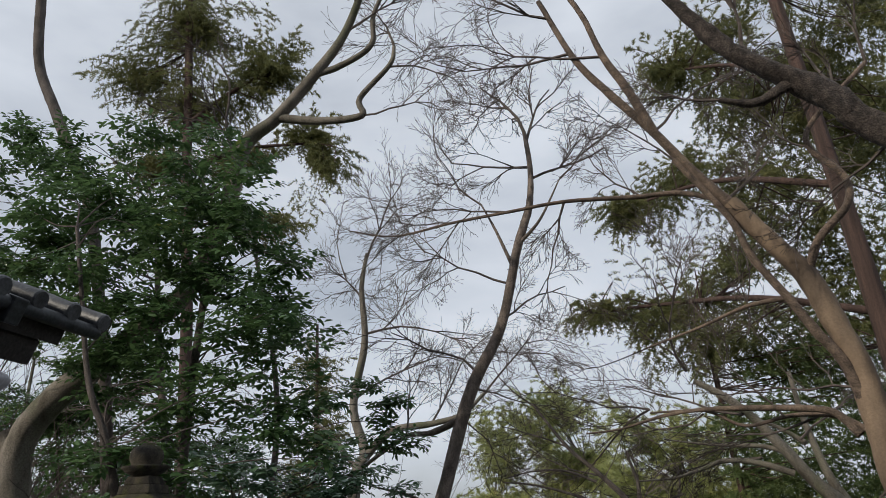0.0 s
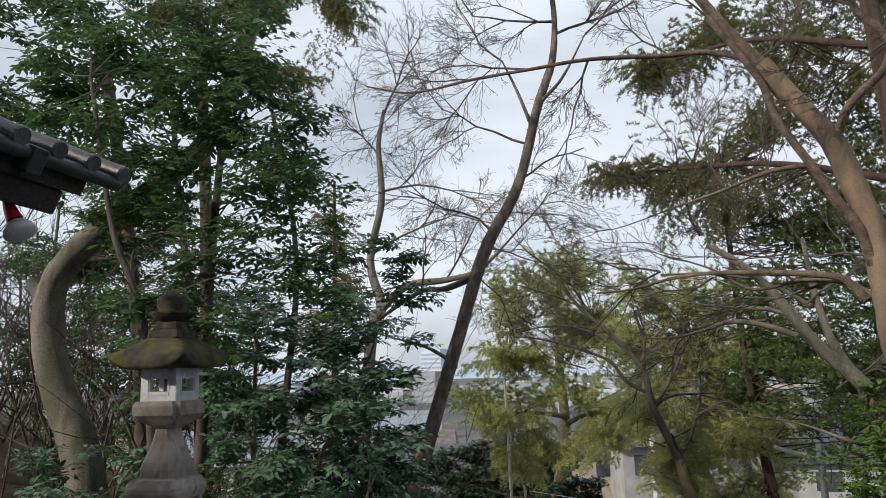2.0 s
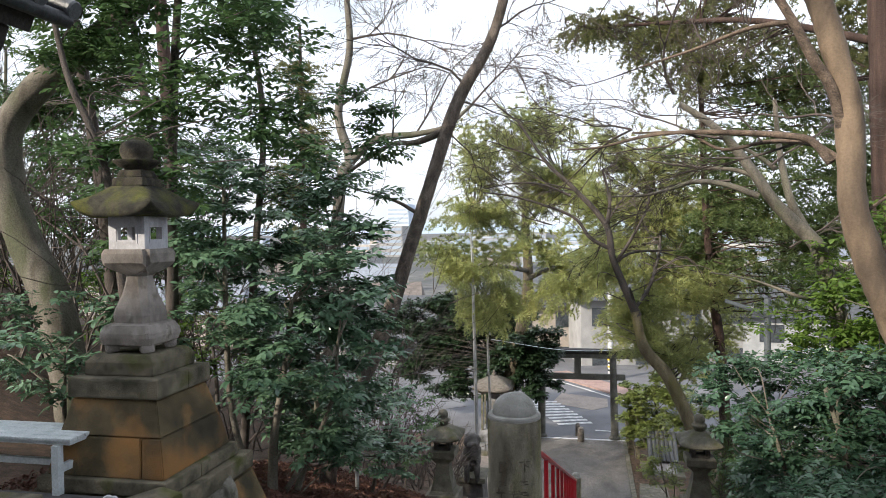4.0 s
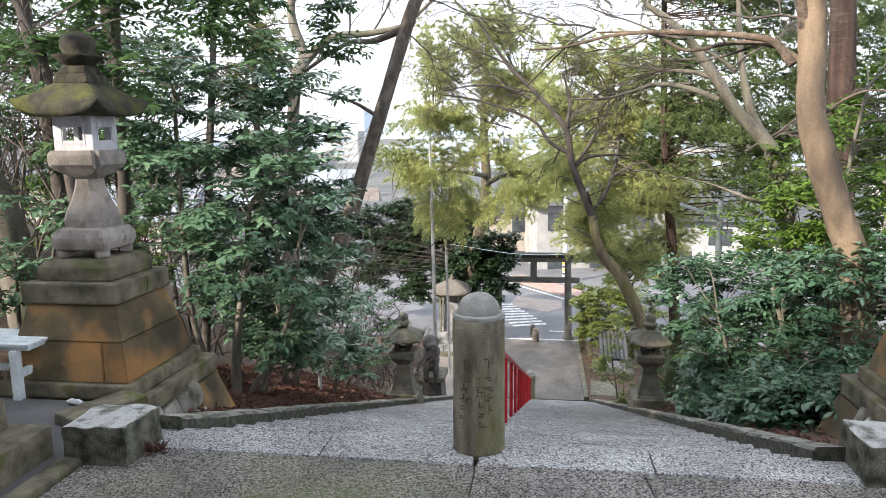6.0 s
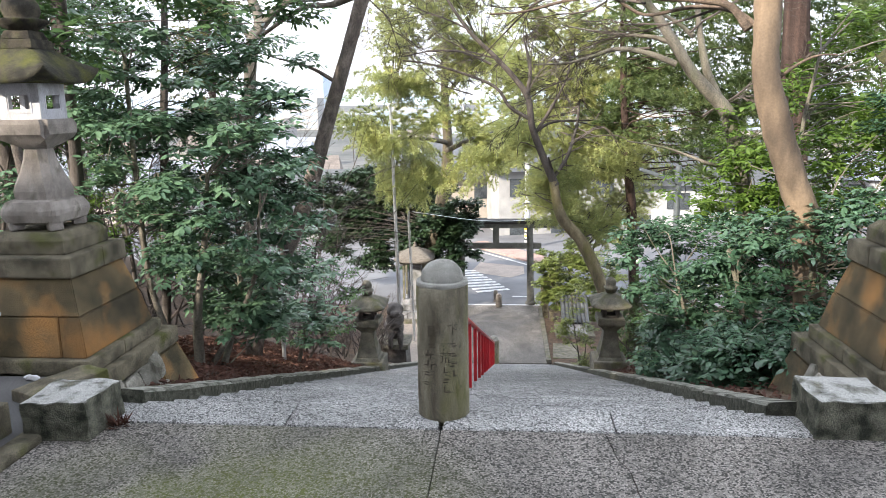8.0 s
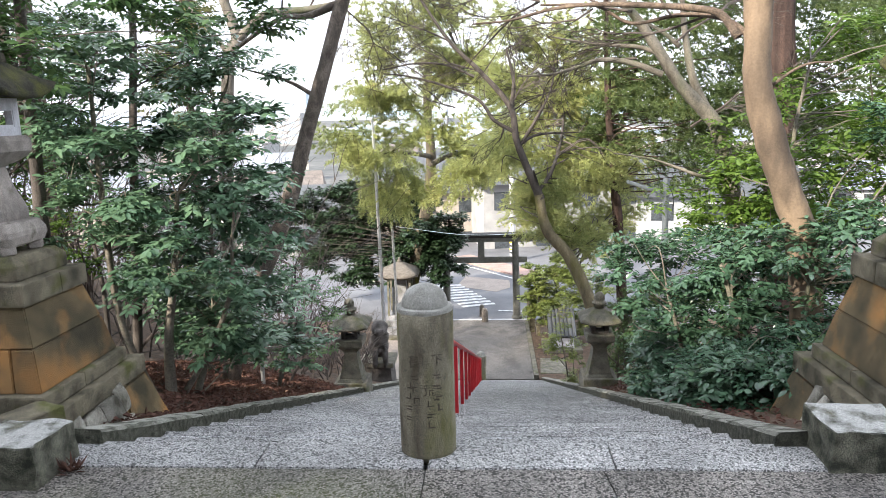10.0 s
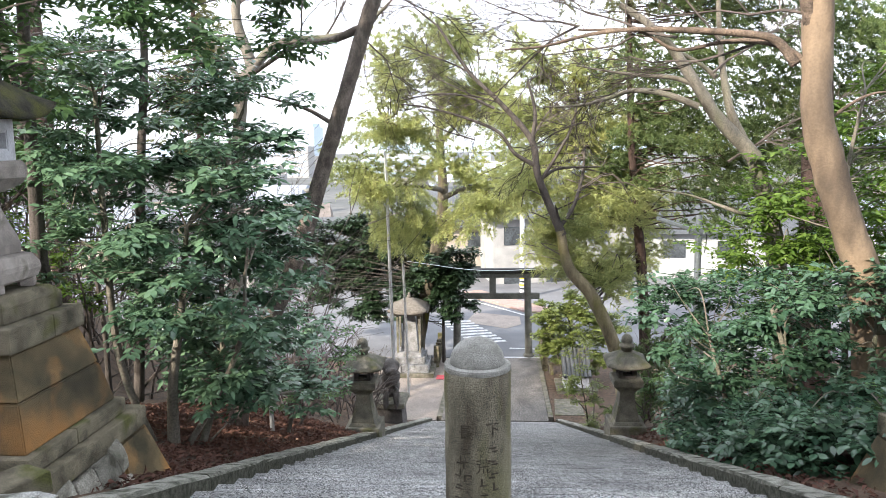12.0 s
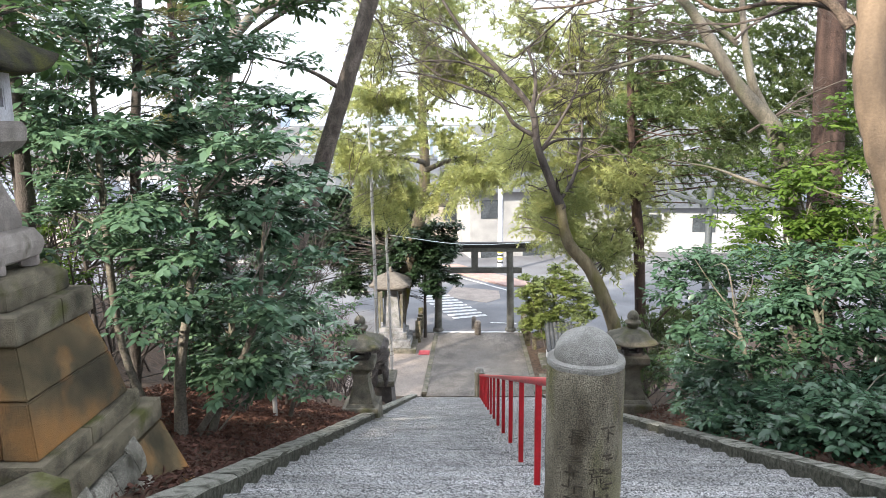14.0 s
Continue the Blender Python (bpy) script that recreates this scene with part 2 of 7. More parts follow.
BENCHPAINT = surface("pale_bench_paint", (0.45, 0.5, 0.52), (0.62, 0.66, 0.68), 7, 0.5, 0.15, 60, fine=0.15)
POLE = surface("grey_painted_steel", (0.13, 0.15, 0.17), (0.20, 0.225, 0.25), 7, 0.4, 0.08, 40, metal=0.3, fine=0.1)
ALU = surface("aluminium_pole", (0.45, 0.46, 0.48), (0.6, 0.61, 0.62), 5, 0.35, 0.05, 40, metal=0.7, fine=0.1)
GREYSTONE = surface("dark_lower_lantern_stone", (0.085, 0.08, 0.065), (0.20, 0.185, 0.15), 6, 0.9, 0.5, 80, patch=(0.10, 0.10, 0.05), patch_at=(0.52, 0.68), patch_scale=4)
TORII = surface("torii_concrete", (0.09, 0.09, 0.08), (0.18, 0.175, 0.16), 3, 0.9, 0.3, 60)
DOGSTONE = surface("dark_guardian_stone", (0.05, 0.045, 0.042), (0.13, 0.115, 0.11), 6, 0.9, 0.5, 60)
PLASTER = surface("house_plaster", (0.24, 0.24, 0.24), (0.36, 0.355, 0.35), 1.2, 0.85, 0.1, 20, fine=0.06)
REDBROWN = surface("brown_roof", (0.10, 0.085, 0.078), (0.17, 0.145, 0.13), 2, 0.8, 0.2, 20)
GLASSDARK = surface("far_window_glass", (0.03, 0.035, 0.04), (0.07, 0.08, 0.09), 1, 0.15, 0.02, 10)
BARK_SMOOTH = surface("smooth_tan_bark", (0.12, 0.088, 0.062), (0.235, 0.172, 0.118), 3, 0.85, 0.3, 45, patch=(0.058, 0.043, 0.032), patch_at=(0.48, 0.70), patch_scale=2.2, fine=0.12, stretch=(1.4, 1.4, 0.5))
# limbs of the crooked tree: darker than its trunk
BARK_LIMB = surface("dark_limb_bark", (0.06, 0.045, 0.035), (0.17, 0.125, 0.095), 9, 0.85, 0.8, 70, patch=(0.20, 0.15, 0.11), patch_at=(0.56, 0.7), patch_scale=3, fine=0.5)
BARK_LEAN = surface("rough_grey_brown_bark", (0.085, 0.068, 0.058), (0.25, 0.205, 0.175), 14, 0.9, 0.9, 90, patch=(0.10, 0.085, 0.07), patch_at=(0.5, 0.64), patch_scale=6, fine=0.55, stretch=(1, 1, 0.5))
BARK_GREY = surface("grey_brown_bark", (0.04, 0.034, 0.03), (0.12, 0.10, 0.09), 9, 0.9, 0.8, 80, stretch=(1, 1, 0.25))
BARK_DARK = surface("dark_furrowed_bark", (0.016, 0.013, 0.011), (0.075, 0.06, 0.052), 14, 0.95, 1.0, 60, fine=0.6)
BARK_PALE = surface("pale_lichen_bark", (0.085, 0.075, 0.058), (0.21, 0.19, 0.16), 6, 0.9, 0.5, 60, patch=(0.08, 0.085, 0.05), patch_at=(0.5, 0.66), patch_scale=3, stretch=(1, 1, 0.4))
BARK_RED = surface("red_cedar_bark", (0.035, 0.022, 0.018), (0.085, 0.052, 0.042), 7, 0.95, 0.9, 60, stretch=(1.6, 1.6, 0.08))
BARK_MOSS = surface("mossy_bark", (0.05, 0.042, 0.03), (0.13, 0.108, 0.075), 7, 0.95, 0.8, 110, patch=(0.14, 0.14, 0.025), patch_at=(0.52, 0.64), patch_scale=3, stretch=(1, 1, 0.3))
BARK_TAN = surface("pale_yellowish_bark", (0.11, 0.09, 0.055), (0.27, 0.225, 0.14), 7, 0.95, 0.7, 110, patch=(0.16, 0.15, 0.05), patch_at=(0.52, 0.68), patch_scale=3, stretch=(1, 1, 0.4))
TWIG = surface("bare_twig_bark", (0.05, 0.042, 0.038), (0.12, 0.098, 0.086), 6, 0.9, 0.3, 40)
LEAF_GLOSS = leafy("glossy_evergreen_leaf", (0.040, 0.090, 0.054), (0.185, 0.305, 0.185), (0.33, 0.45, 0.20), 0.20, 0.24, sheen=0.22)
LEAF_DARK = leafy("dark_evergreen_leaf", (0.038, 0.082, 0.033), (0.118, 0.200, 0.078), (0.25, 0.30, 0.085), 0.24, 0.34, sheen=0.2)
# darker copy of LEAF_GLOSS: the right bank's lower brightness is put into its colour
LEAF_GLOSS_DIM = leafy("dimmed_glossy_leaf", (0.022, 0.056, 0.034), (0.095, 0.178, 0.105), (0.27, 0.41, 0.18), 0.18, 0.22, sheen=0.4)
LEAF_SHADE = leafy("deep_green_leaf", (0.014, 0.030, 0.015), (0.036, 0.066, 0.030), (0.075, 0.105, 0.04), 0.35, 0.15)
LEAF_LIGHT = leafy("yellow_green_leaf", (0.048, 0.105, 0.020), (0.165, 0.255, 0.052), (0.36, 0.42, 0.10), 0.26, 0.42)
LEAF_HEDGE = leafy("olive_hedge_leaf", (0.085, 0.125, 0.032), (0.25, 0.295, 0.09), (0.44, 0.43, 0.17), 0.35, 0.42)
NEEDLE = leafy("conifer_needles", (0.06, 0.105, 0.042), (0.19, 0.25, 0.09), (0.33, 0.29, 0.10), 0.55, 0.42)
NEEDLE_BROWN = leafy("bronzed_conifer_needles", (0.075, 0.095, 0.04), (0.21, 0.215, 0.08), (0.36, 0.26, 0.09), 0.6, 0.42)
NEEDLE_PINE = leafy("pine_needles", (0.24, 0.29, 0.12), (0.56, 0.58, 0.25), (0.74, 0.62, 0.30), 0.5, 0.55)
LITTER = leafy("fallen_leaves", (0.048, 0.022, 0.016), (0.125, 0.055, 0.038), (0.26, 0.165, 0.115), 0.8, 0.1)


# ---- shape helpers ----
def thing(name, x=0, y=0, z=0, turn=0):
    ob = new(name)
    ob.matrix_world = pose(x, y, z, 0, 0, turn)
    return ob


def part(name, bm, material, parent=None, label="", smooth=False):
    """Links a bmesh as one mesh object, under parent if there is one; the bmesh is in the parent's space."""
    me = bpy.data.meshes.new(name)
    bm.to_mesh(me)
    bm.free()
    me.materials.append(material)
    if smooth:
        me.polygons.foreach_set("use_smooth", [True] * len(me.polygons))
    ob = new(name, me)
    ob.parent = parent
    if label:
        ob["label"] = label
    return ob


def arrays(name, verts, faces, material, parent=None, label="", smooth=False):
    """A mesh object from arrays: verts (n, 3) and faces (m, k), all of k corners."""
    verts, faces = np.asarray(verts, np.float32), np.asarray(faces, np.int32)
    me = bpy.data.meshes.new(name)
    me.vertices.add(len(verts))
    me.vertices.foreach_set("co", verts.ravel())
    k = faces.shape[1]
    me.loops.add(faces.size)
    me.loops.foreach_set("vertex_index", faces.ravel())
    me.polygons.add(len(faces))
    me.polygons.foreach_set("loop_start", np.arange(0, faces.size, k, dtype=np.int32))
    me.polygons.foreach_set("use_smooth", np.full(len(faces), smooth))
    me.update(calc_edges=True)
    me.materials.append(material)
    ob = new(name, me)
    ob.parent = parent
    if label:
        ob["label"] = label
    return ob


def box(x0, x1, y0, y1, z0, z1, bevel=0.0, bm=None, m=None):
    """A box, bevelled, added to bm or to a new bmesh."""
    one = bmesh.new()
    bmesh.ops.create_cube(one, size=1, matrix=Matrix.Translation(((x0 + x1) / 2, (y0 + y1) / 2, (z0 + z1) / 2)) @ Matrix.Diagonal((x1 - x0, y1 - y0, z1 - z0, 1)))
    if bevel:
        bmesh.ops.bevel(one, geom=one.edges[:], offset=bevel, segments=2, profile=0.6, affect="EDGES")
    if m is not None:
        bmesh.ops.transform(one, matrix=m, verts=one.verts)
    return join(bm, one)


def join(bm, one):
    if bm is None:
        return one
    me = bpy.data.meshes.new("tmp")
    one.to_mesh(me)
    one.free()
    bm.from_mesh(me)
    bpy.data.meshes.remove(me)
    return bm


def roughen(bm, amount, scale, cuts=0, seed=0.0):
    """Breaks up flat faces: subdivides and shifts the corners by noise."""
    if cuts:
        bmesh.ops.subdivide_edges(bm, edges=bm.edges[:], cuts=cuts, use_grid_fill=True)
    for v in bm.verts:
        v.co += noise.noise_vector(v.co * scale + Vector((seed, seed * 1.7, seed * 0.3))) * amount
    return bm


def lathe(profile, sides=24, bm=None, cx=0.0, cy=0.0, turn=0.0):
    """A turned body: profile is (radius, height) from bottom to top; few sides give a prism."""
    one = bmesh.new()
    rings = []
    for r, z in profile:
        rings.append([one.verts.new((cx + r * math.cos(turn + 2 * math.pi * i / sides), cy + r * math.sin(turn + 2 * math.pi * i / sides), z)) for i in range(sides)])
    for lo, hi in zip(rings, rings[1:]):
        for i in range(sides):
            one.faces.new((lo[i], lo[(i + 1) % sides], hi[(i + 1) % sides], hi[i]))
    one.faces.new(rings[0][::-1])
    one.faces.new(rings[-1])
    return join(bm, one)


def taper(w0, w1, z0, z1, bm=None, bevel=0.0, d0=None, d1=None):
    """A four-sided block, w0 wide at z0 and w1 wide at z1."""
    d0, d1 = d0 or w0, d1 or w1
    one = bmesh.new()
    lo = [one.verts.new((sx * w0 / 2, sy * d0 / 2, z0)) for sx, sy in ((-1, -1), (1, -1), (1, 1), (-1, 1))]
    hi = [one.verts.new((sx * w1 / 2, sy * d1 / 2, z1)) for sx, sy in ((-1, -1), (1, -1), (1, 1), (-1, 1))]
    one.faces.new(lo[::-1])
    one.faces.new(hi)
    for i in range(4):
        one.faces.new((lo[i], lo[(i + 1) % 4], hi[(i + 1) % 4], hi[i]))
    if bevel:
        bmesh.ops.bevel(one, geom=one.edges[:], offset=bevel, segments=2, profile=0.6, affect="EDGES")
    return join(bm, one)


def spline(points, steps):
    """Points along a smooth curve through the given points."""
    p = np.asarray(points, float)
    q = np.vstack([2 * p[0] - p[1], p, 2 * p[-1] - p[-2]])
    out = []
    for i in range(1, len(q) - 2):
        for s in np.arange(steps) / steps:
            out.append(0.5 * (2 * q[i] + (q[i + 1] - q[i - 1]) * s + (2 * q[i - 1] - 5 * q[i] + 4 * q[i + 1] - q[i + 2]) * s * s + (3 * q[i] - q[i - 1] - 3 * q[i + 1] + q[i + 2]) * s ** 3))
    out.append(p[-1])
    return np.array(out)


def tube(path, radii, sides=8, wobble=0.0, seed=0):
    """Arrays of a tube along a path (n, 3) with a radius at each point."""
    path, radii = np.asarray(path, float), np.asarray(radii, float)
    t = np.gradient(path, axis=0)
    t /= np.linalg.norm(t, axis=1, keepdims=True) + 1e-9
    a = np.zeros_like(t)
    side = np.cross(t[0], (0.31, 0.93, 0.2))
    for i, w in enumerate(t):
        side = side - w * (side @ w)
        side = side / (np.linalg.norm(side) + 1e-9)
        a[i] = side
    b = np.cross(t, a)
    ang = np.arange(sides) * 2 * np.pi / sides
    r = radii[:, None] * np.ones(sides)
    if wobble:
        rng = np.random.default_rng(seed)
        ph = rng.uniform(0, 6.3, 4)
        i = np.arange(len(path))[:, None]
        r = r * (1 + wobble * (np.sin(2 * ang + ph[0] + 0.35 * i) * 0.5 + np.sin(3 * ang + ph[1] - 0.22 * i) * 0.5 + rng.normal(0, 0.35, r.shape)))
    v = path[:, None] + r[:, :, None] * (a[:, None] * np.cos(ang)[None, :, None] + b[:, None] * np.sin(ang)[None, :, None])
    n = len(path)
    i, j = np.meshgrid(np.arange(n - 1), np.arange(sides), indexing="ij")
    f = np.stack([i * sides + j, i * sides + (j + 1) % sides, (i + 1) * sides + (j + 1) % sides, (i + 1) * sides + j], -1).reshape(-1, 4)
    return v.reshape(-1, 3), f


def merge(pieces):
    verts, faces, n = [], [], 0
    for v, f in pieces:
        verts.append(v)
        faces.append(f + n)
        n += len(v)
    return np.vstack(verts), np.vstack(faces)


# ---- the setting ----
TREAD, RISE, STEPS, HALF = 0.39, 0.1416, 47, 1.95
END_Y, LOW = 0.06 + TREAD * STEPS, -RISE * STEPS


def slope_z(y):
    return -RISE / TREAD * (y - 0.06)


def ground_z(x, y):
    """The height of the hillside: terrace, slope beside the steps, lower court, then the town's plain."""
    side = abs(x) - 2.2
    hill = 0.42 * max(0, -x - 5.6) * min(1, max(0, (y - 2) / 3)) if x > -40 else 6
    z = 0.0 if y < 0.4 else max(slope_z(y - 0.2) - 0.04, LOW)
    if y > 0.4 and side > 0:
        z += min(0.22 * side, 1.4) * min(1, (y - 0.4) / 2.5) * (1 - min(1, max(0, (y - 12) / 7)))
    if y < 20:
        z += min(6, hill) * (1 - min(1, max(0, (y - 14) / 6)))
    if y > 46:
        z = LOW - 9.0 * min(1, (y - 46) / 40)
    if y > 0.4:
        z += 0.06 * noise.noise(Vector((x * 1.3, y * 1.3, 0))) * (1 if y < 19 and side > 0.3 else 0)
    return z


def build_ground():
    xs = np.r_[-3000, -900, -300, -120, -60, -35, np.arange(-24, -9, 1.5), np.arange(-9, 9.01, 0.3), np.arange(10, 25, 1.5), 35, 60, 120, 300, 900, 3000]
    ys = np.r_[-40, -20, -12, np.arange(-9, -1, 1.0), -0.6, -0.3, 0, 0.3, 0.45, np.arange(0.7, 20, 0.3), np.arange(21, 47, 1.5), np.arange(48, 90, 6), 120, 200, 400, 900, 2000, 4500]
    v = []
    for y in ys:
        for x in xs:
            z = ground_z(x, y) - 0.03
            if abs(x) < 2.18 and -0.5 < y < 19.5:
                z -= 0.6
            elif y > 18.4 and y < 46:
                z -= 0.05
            v.append((x, y, z))
    nx = len(xs)
    i, j = np.meshgrid(np.arange(len(ys) - 1), np.arange(nx - 1), indexing="ij")
    f = np.stack([i * nx + j, i * nx + j + 1, (i + 1) * nx + j + 1, (i + 1) * nx + j], -1).reshape(-1, 4)
    return tagged(arrays("ground", v, f, SOIL, smooth=True), "dark hillside soil under reddish fallen leaves", "ground", kind="structure")


build_ground()


def build_terrace():
    t = thing("pavement")
    tagged(t, "dark washed-pebble concrete terrace with mossy patches", "pavement", kind="structure")
    # slabs with open joints between them
    rng = random.Random(3)
    for x0, x1, y0, y1 in ((-2.3, 0.0, -4.0, -0.256), (-2.3, 0.0, -9, -4.008), (0.008, 4.6, -9, -4.008), (4.608, 9, -9, -0.256), (-9, -2.46, -9, 0.45)):
        part("slab", box(x0, x1, y0, y1, -0.3, -0.004 - rng.random() * 0.003, 0.006), TARMAC if x1 < -2.4 else PAVING, t)
    # two slabs parted by a wandering crack
    ys = np.linspace(-4.0, -0.256, 60)
    xc = 0.945 - 0.13 * (ys + 0.21) + np.array([0.030 * noise.noise(Vector((0.3, y * 4.0, 1.0))) + 0.018 * noise.noise(Vector((5.3, y * 15.0, 2.0))) for y in ys])
    for left, right in ((np.full(60, 0.006), xc - 0.003), (xc + 0.004, np.full(60, 4.6))):
        ring = [(a, b) for a, b in zip(left, ys)] + [(a, b) for a, b in zip(right[::-1], ys[::-1])]
        bm = bmesh.new()
        hi = [bm.verts.new((a, b, -0.005)) for a, b in ring]
        lo = [bm.verts.new((a, b, -0.3)) for a, b in ring]
        for k in range(59):
            bm.faces.new((hi[k], hi[119 - k], hi[118 - k], hi[k + 1]))
        for k in range(120):
            bm.faces.new((lo[k], hi[k], hi[(k + 1) % 120], lo[(k + 1) % 120]))
        bmesh.ops.recalc_face_normals(bm, faces=bm.faces)
        part("slab", bm, PAVING, t)
    part("drain_edge", box(-2.45, -2.31, -9, -0.3, -0.3, 0.035, 0.02), COPING, t, "low dark stone drain edge")
    return t


build_terrace()


def build_stairs():
    s = thing("stairs")
    tagged(s, "wide grey washed-concrete steps with worn pale edges", "stairs", kind="structure")
    # top edging stones, split at the middle
    rng = random.Random(5)
    for a, b in ((-HALF - 0.2, -0.95), (-0.944, -0.016), (0.012, 1.02), (1.026, HALF + 0.2)):
        part("edge_stone", box(a, b, -0.25, 0.06, -0.3, 0.0 + rng.uniform(-0.003, 0.003), 0.012), NOSING, s)
    n = 22
    xs = np.linspace(-HALF, HALF, n)
    for k in range(1, STEPS + 1):
        y0, z = 0.06 + TREAD * (k - 1), -RISE * k
        y1 = y0 + TREAD
        bm = bmesh.new()
        yn = y1 - 0.085
        part("tread", box(-HALF, HALF, y0 + 0.004, yn - 0.007, z - 0.3, z - 0.006), STEP, s)
        prof = [(yn, z - 0.3), (yn, z - 0.004), (y1 - 0.03, z), (y1 - 0.009, z - 0.006), (y1, z - 0.03), (y1 - 0.004, z - 0.3)]
        rows = []
        for i, x in enumerate(xs):
            wear = [0, 0.006, 0.008, 0.016, 0.016, 0]
            rows.append([bm.verts.new((x, y - w * rng.random(), zz - w * rng.random())) for (y, zz), w in zip(prof, wear)])
        for r0, r1 in zip(rows, rows[1:]):
            for j in range(len(prof)):
                jj = (j + 1) % len(prof)
                bm.faces.new((r0[j], r0[jj], r1[jj], r1[j]))
        bm.faces.new(rows[0][::-1])
        bm.faces.new(rows[-1])
        bmesh.ops.recalc_face_normals(bm, faces=bm.faces)
        part("nosing", bm, NOSING, s)
    return s


build_stairs()


def build_kerb(side):
    k = thing("kerb")
    tagged(k, "dark mossy stone kerb sloping beside the steps", "kerb", "kerbs beside the steps", "structure")
    rng = random.Random(11 + side)
    y = 0.02
    while y < END_Y + 0.25:
        ln = rng.uniform(1.1, 1.7)
        y1 = min(y + ln, END_Y + 0.3)
        bm = bmesh.new()
        x0, x1 = side * HALF, side * (HALF + 0.21)
        nseg = 6
        rows = []
        for i in range(nseg + 1):
            yy = y + (y1 - 0.012 - y) * i / nseg
            zt = slope_z(yy) + 0.075
            zb = zt - 0.5
            sec = [(x0, zb), (x0, zt - 0.02), (x0 + side * 0.02, zt), (x1 - side * 0.03, zt + 0.005), (x1, zt - 0.03), (x1, zb)]
            rows.append([bm.verts.new((px + rng.uniform(-0.007, 0.007), yy, pz + rng.uniform(-0.007, 0.007))) for px, pz in sec])
        for r0, r1 in zip(rows, rows[1:]):
            for j in range(6):
                jj = (j + 1) % 6
                bm.faces.new((r0[j], r0[jj], r1[jj], r1[j]))
        bm.faces.new(rows[0])
        bm.faces.new(rows[-1][::-1])
        bmesh.ops.recalc_face_normals(bm, faces=bm.faces)
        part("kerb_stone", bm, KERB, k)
        y = y1
    return k


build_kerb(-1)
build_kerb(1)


def end_block(x0, x1, y0, y1, z1, seed):
    bm = box(x0, x1, y0, y1, -0.05, z1, 0.010)
    roughen(bm, 0.014, 6, 4, seed)
    roughen(bm, 0.012, 23, 0, seed)
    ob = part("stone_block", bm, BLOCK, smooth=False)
    return tagged(ob, "rough pale stone block at the head of the steps", "stone block", "end blocks")


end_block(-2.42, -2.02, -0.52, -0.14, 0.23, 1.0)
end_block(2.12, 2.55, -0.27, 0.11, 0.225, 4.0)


def build_pillar(x, y, z, r, h, label):
    p = thing("stone_post", x, y, z)
    tagged(p, label, "stone post", "round posts of the handrail")
    prof = [(r, -0.03), (r, 0.03)] + [(r * (1 - 0.015 * i / 8), 0.03 + (h * 0.85 - 0.03) * i / 8) for i in range(1, 9)]
    part("shaft", roughen(lathe(prof, 40), 0.0035, 9), PILLAR, p, smooth=True)
    # highlight along the rim is put in as paler granite
    part("shoulder", roughen(lathe([(r * 0.99, h * 0.848), (r * 0.995, h * 0.862), (r * 0.975, h * 0.872), (r * 0.80, h * 0.876)], 40), 0.003, 11), DOME, p, "rim paled for its highlight")
    top = [(r * 0.81, h * 0.868), (r * 0.81, h * 0.885)] + [(r * 0.80 * math.cos(a), h * 0.885 + h * 0.115 * math.sin(a)) for a in np.linspace(0.15, 1.5, 9)]
    part("dome", roughen(lathe(top, 40), 0.003, 14), DOME, p, "pale domed top", smooth=True)
    return p


build_pillar(0, 0, 0.0, 0.158, 0.97, "weathered round granite post with carved writing")
build_pillar(0, END_Y - 0.1, LOW, 0.158, 1.0, "short round stone post at the foot of the steps")


def build_rail():
    r = thing("handrail")
    tagged(r, "bright red painted steel handrail down the middle", "handrail")
    up = 0.70
    ys = [0.14, 1.0] + list(np.linspace(2.0, END_Y - 0.35, 10))
    path = np.array([(0, yy, slope_z(yy) + up) for yy in ys])
    path[0, 2] += 0.02
    v, f = tube(path, np.full(len(ys), 0.027), 10)
    arrays("top_rail", v, f, REDPAINT, r, smooth=True)
    n = 13
    for i in range(n):
        yy = 1.73 + (END_Y - 0.8 - 1.73) * i / (n - 1)
        k = int((yy - 0.06) / TREAD) + 1
        part("baluster", box(-0.021, 0.021, yy - 0.021, yy + 0.021, -RISE * k - 0.02, slope_z(yy) + up - 0.01, 0.005), REDPAINT, r)
    return r


build_rail()


# ---- plants ----
def unit(v):
    return v / (np.linalg.norm(v, axis=-1, keepdims=True) + 1e-9)


def leaf_arrays(base, along, up, length, width, fold=0.25, droop=0.15):
    """Folded leaves: one kite of two triangles each, from arrays (n, 3) and (n,)."""
    side = unit(np.cross(along, up))
    nrm = np.cross(side, along)
    l, w = length[:, None], width[:, None]
    mid = base + along * l * 0.45
    tip = base + along * l - nrm * l * droop
    lift = nrm * w * fold
    v = np.stack([base, mid - side * w + lift, tip, mid + side * w + lift], 1).reshape(-1, 3)
    n = np.arange(len(base))[:, None] * 4
    return v, np.concatenate([n + [0, 1, 2], n + [0, 2, 3]], 1).reshape(-1, 3)


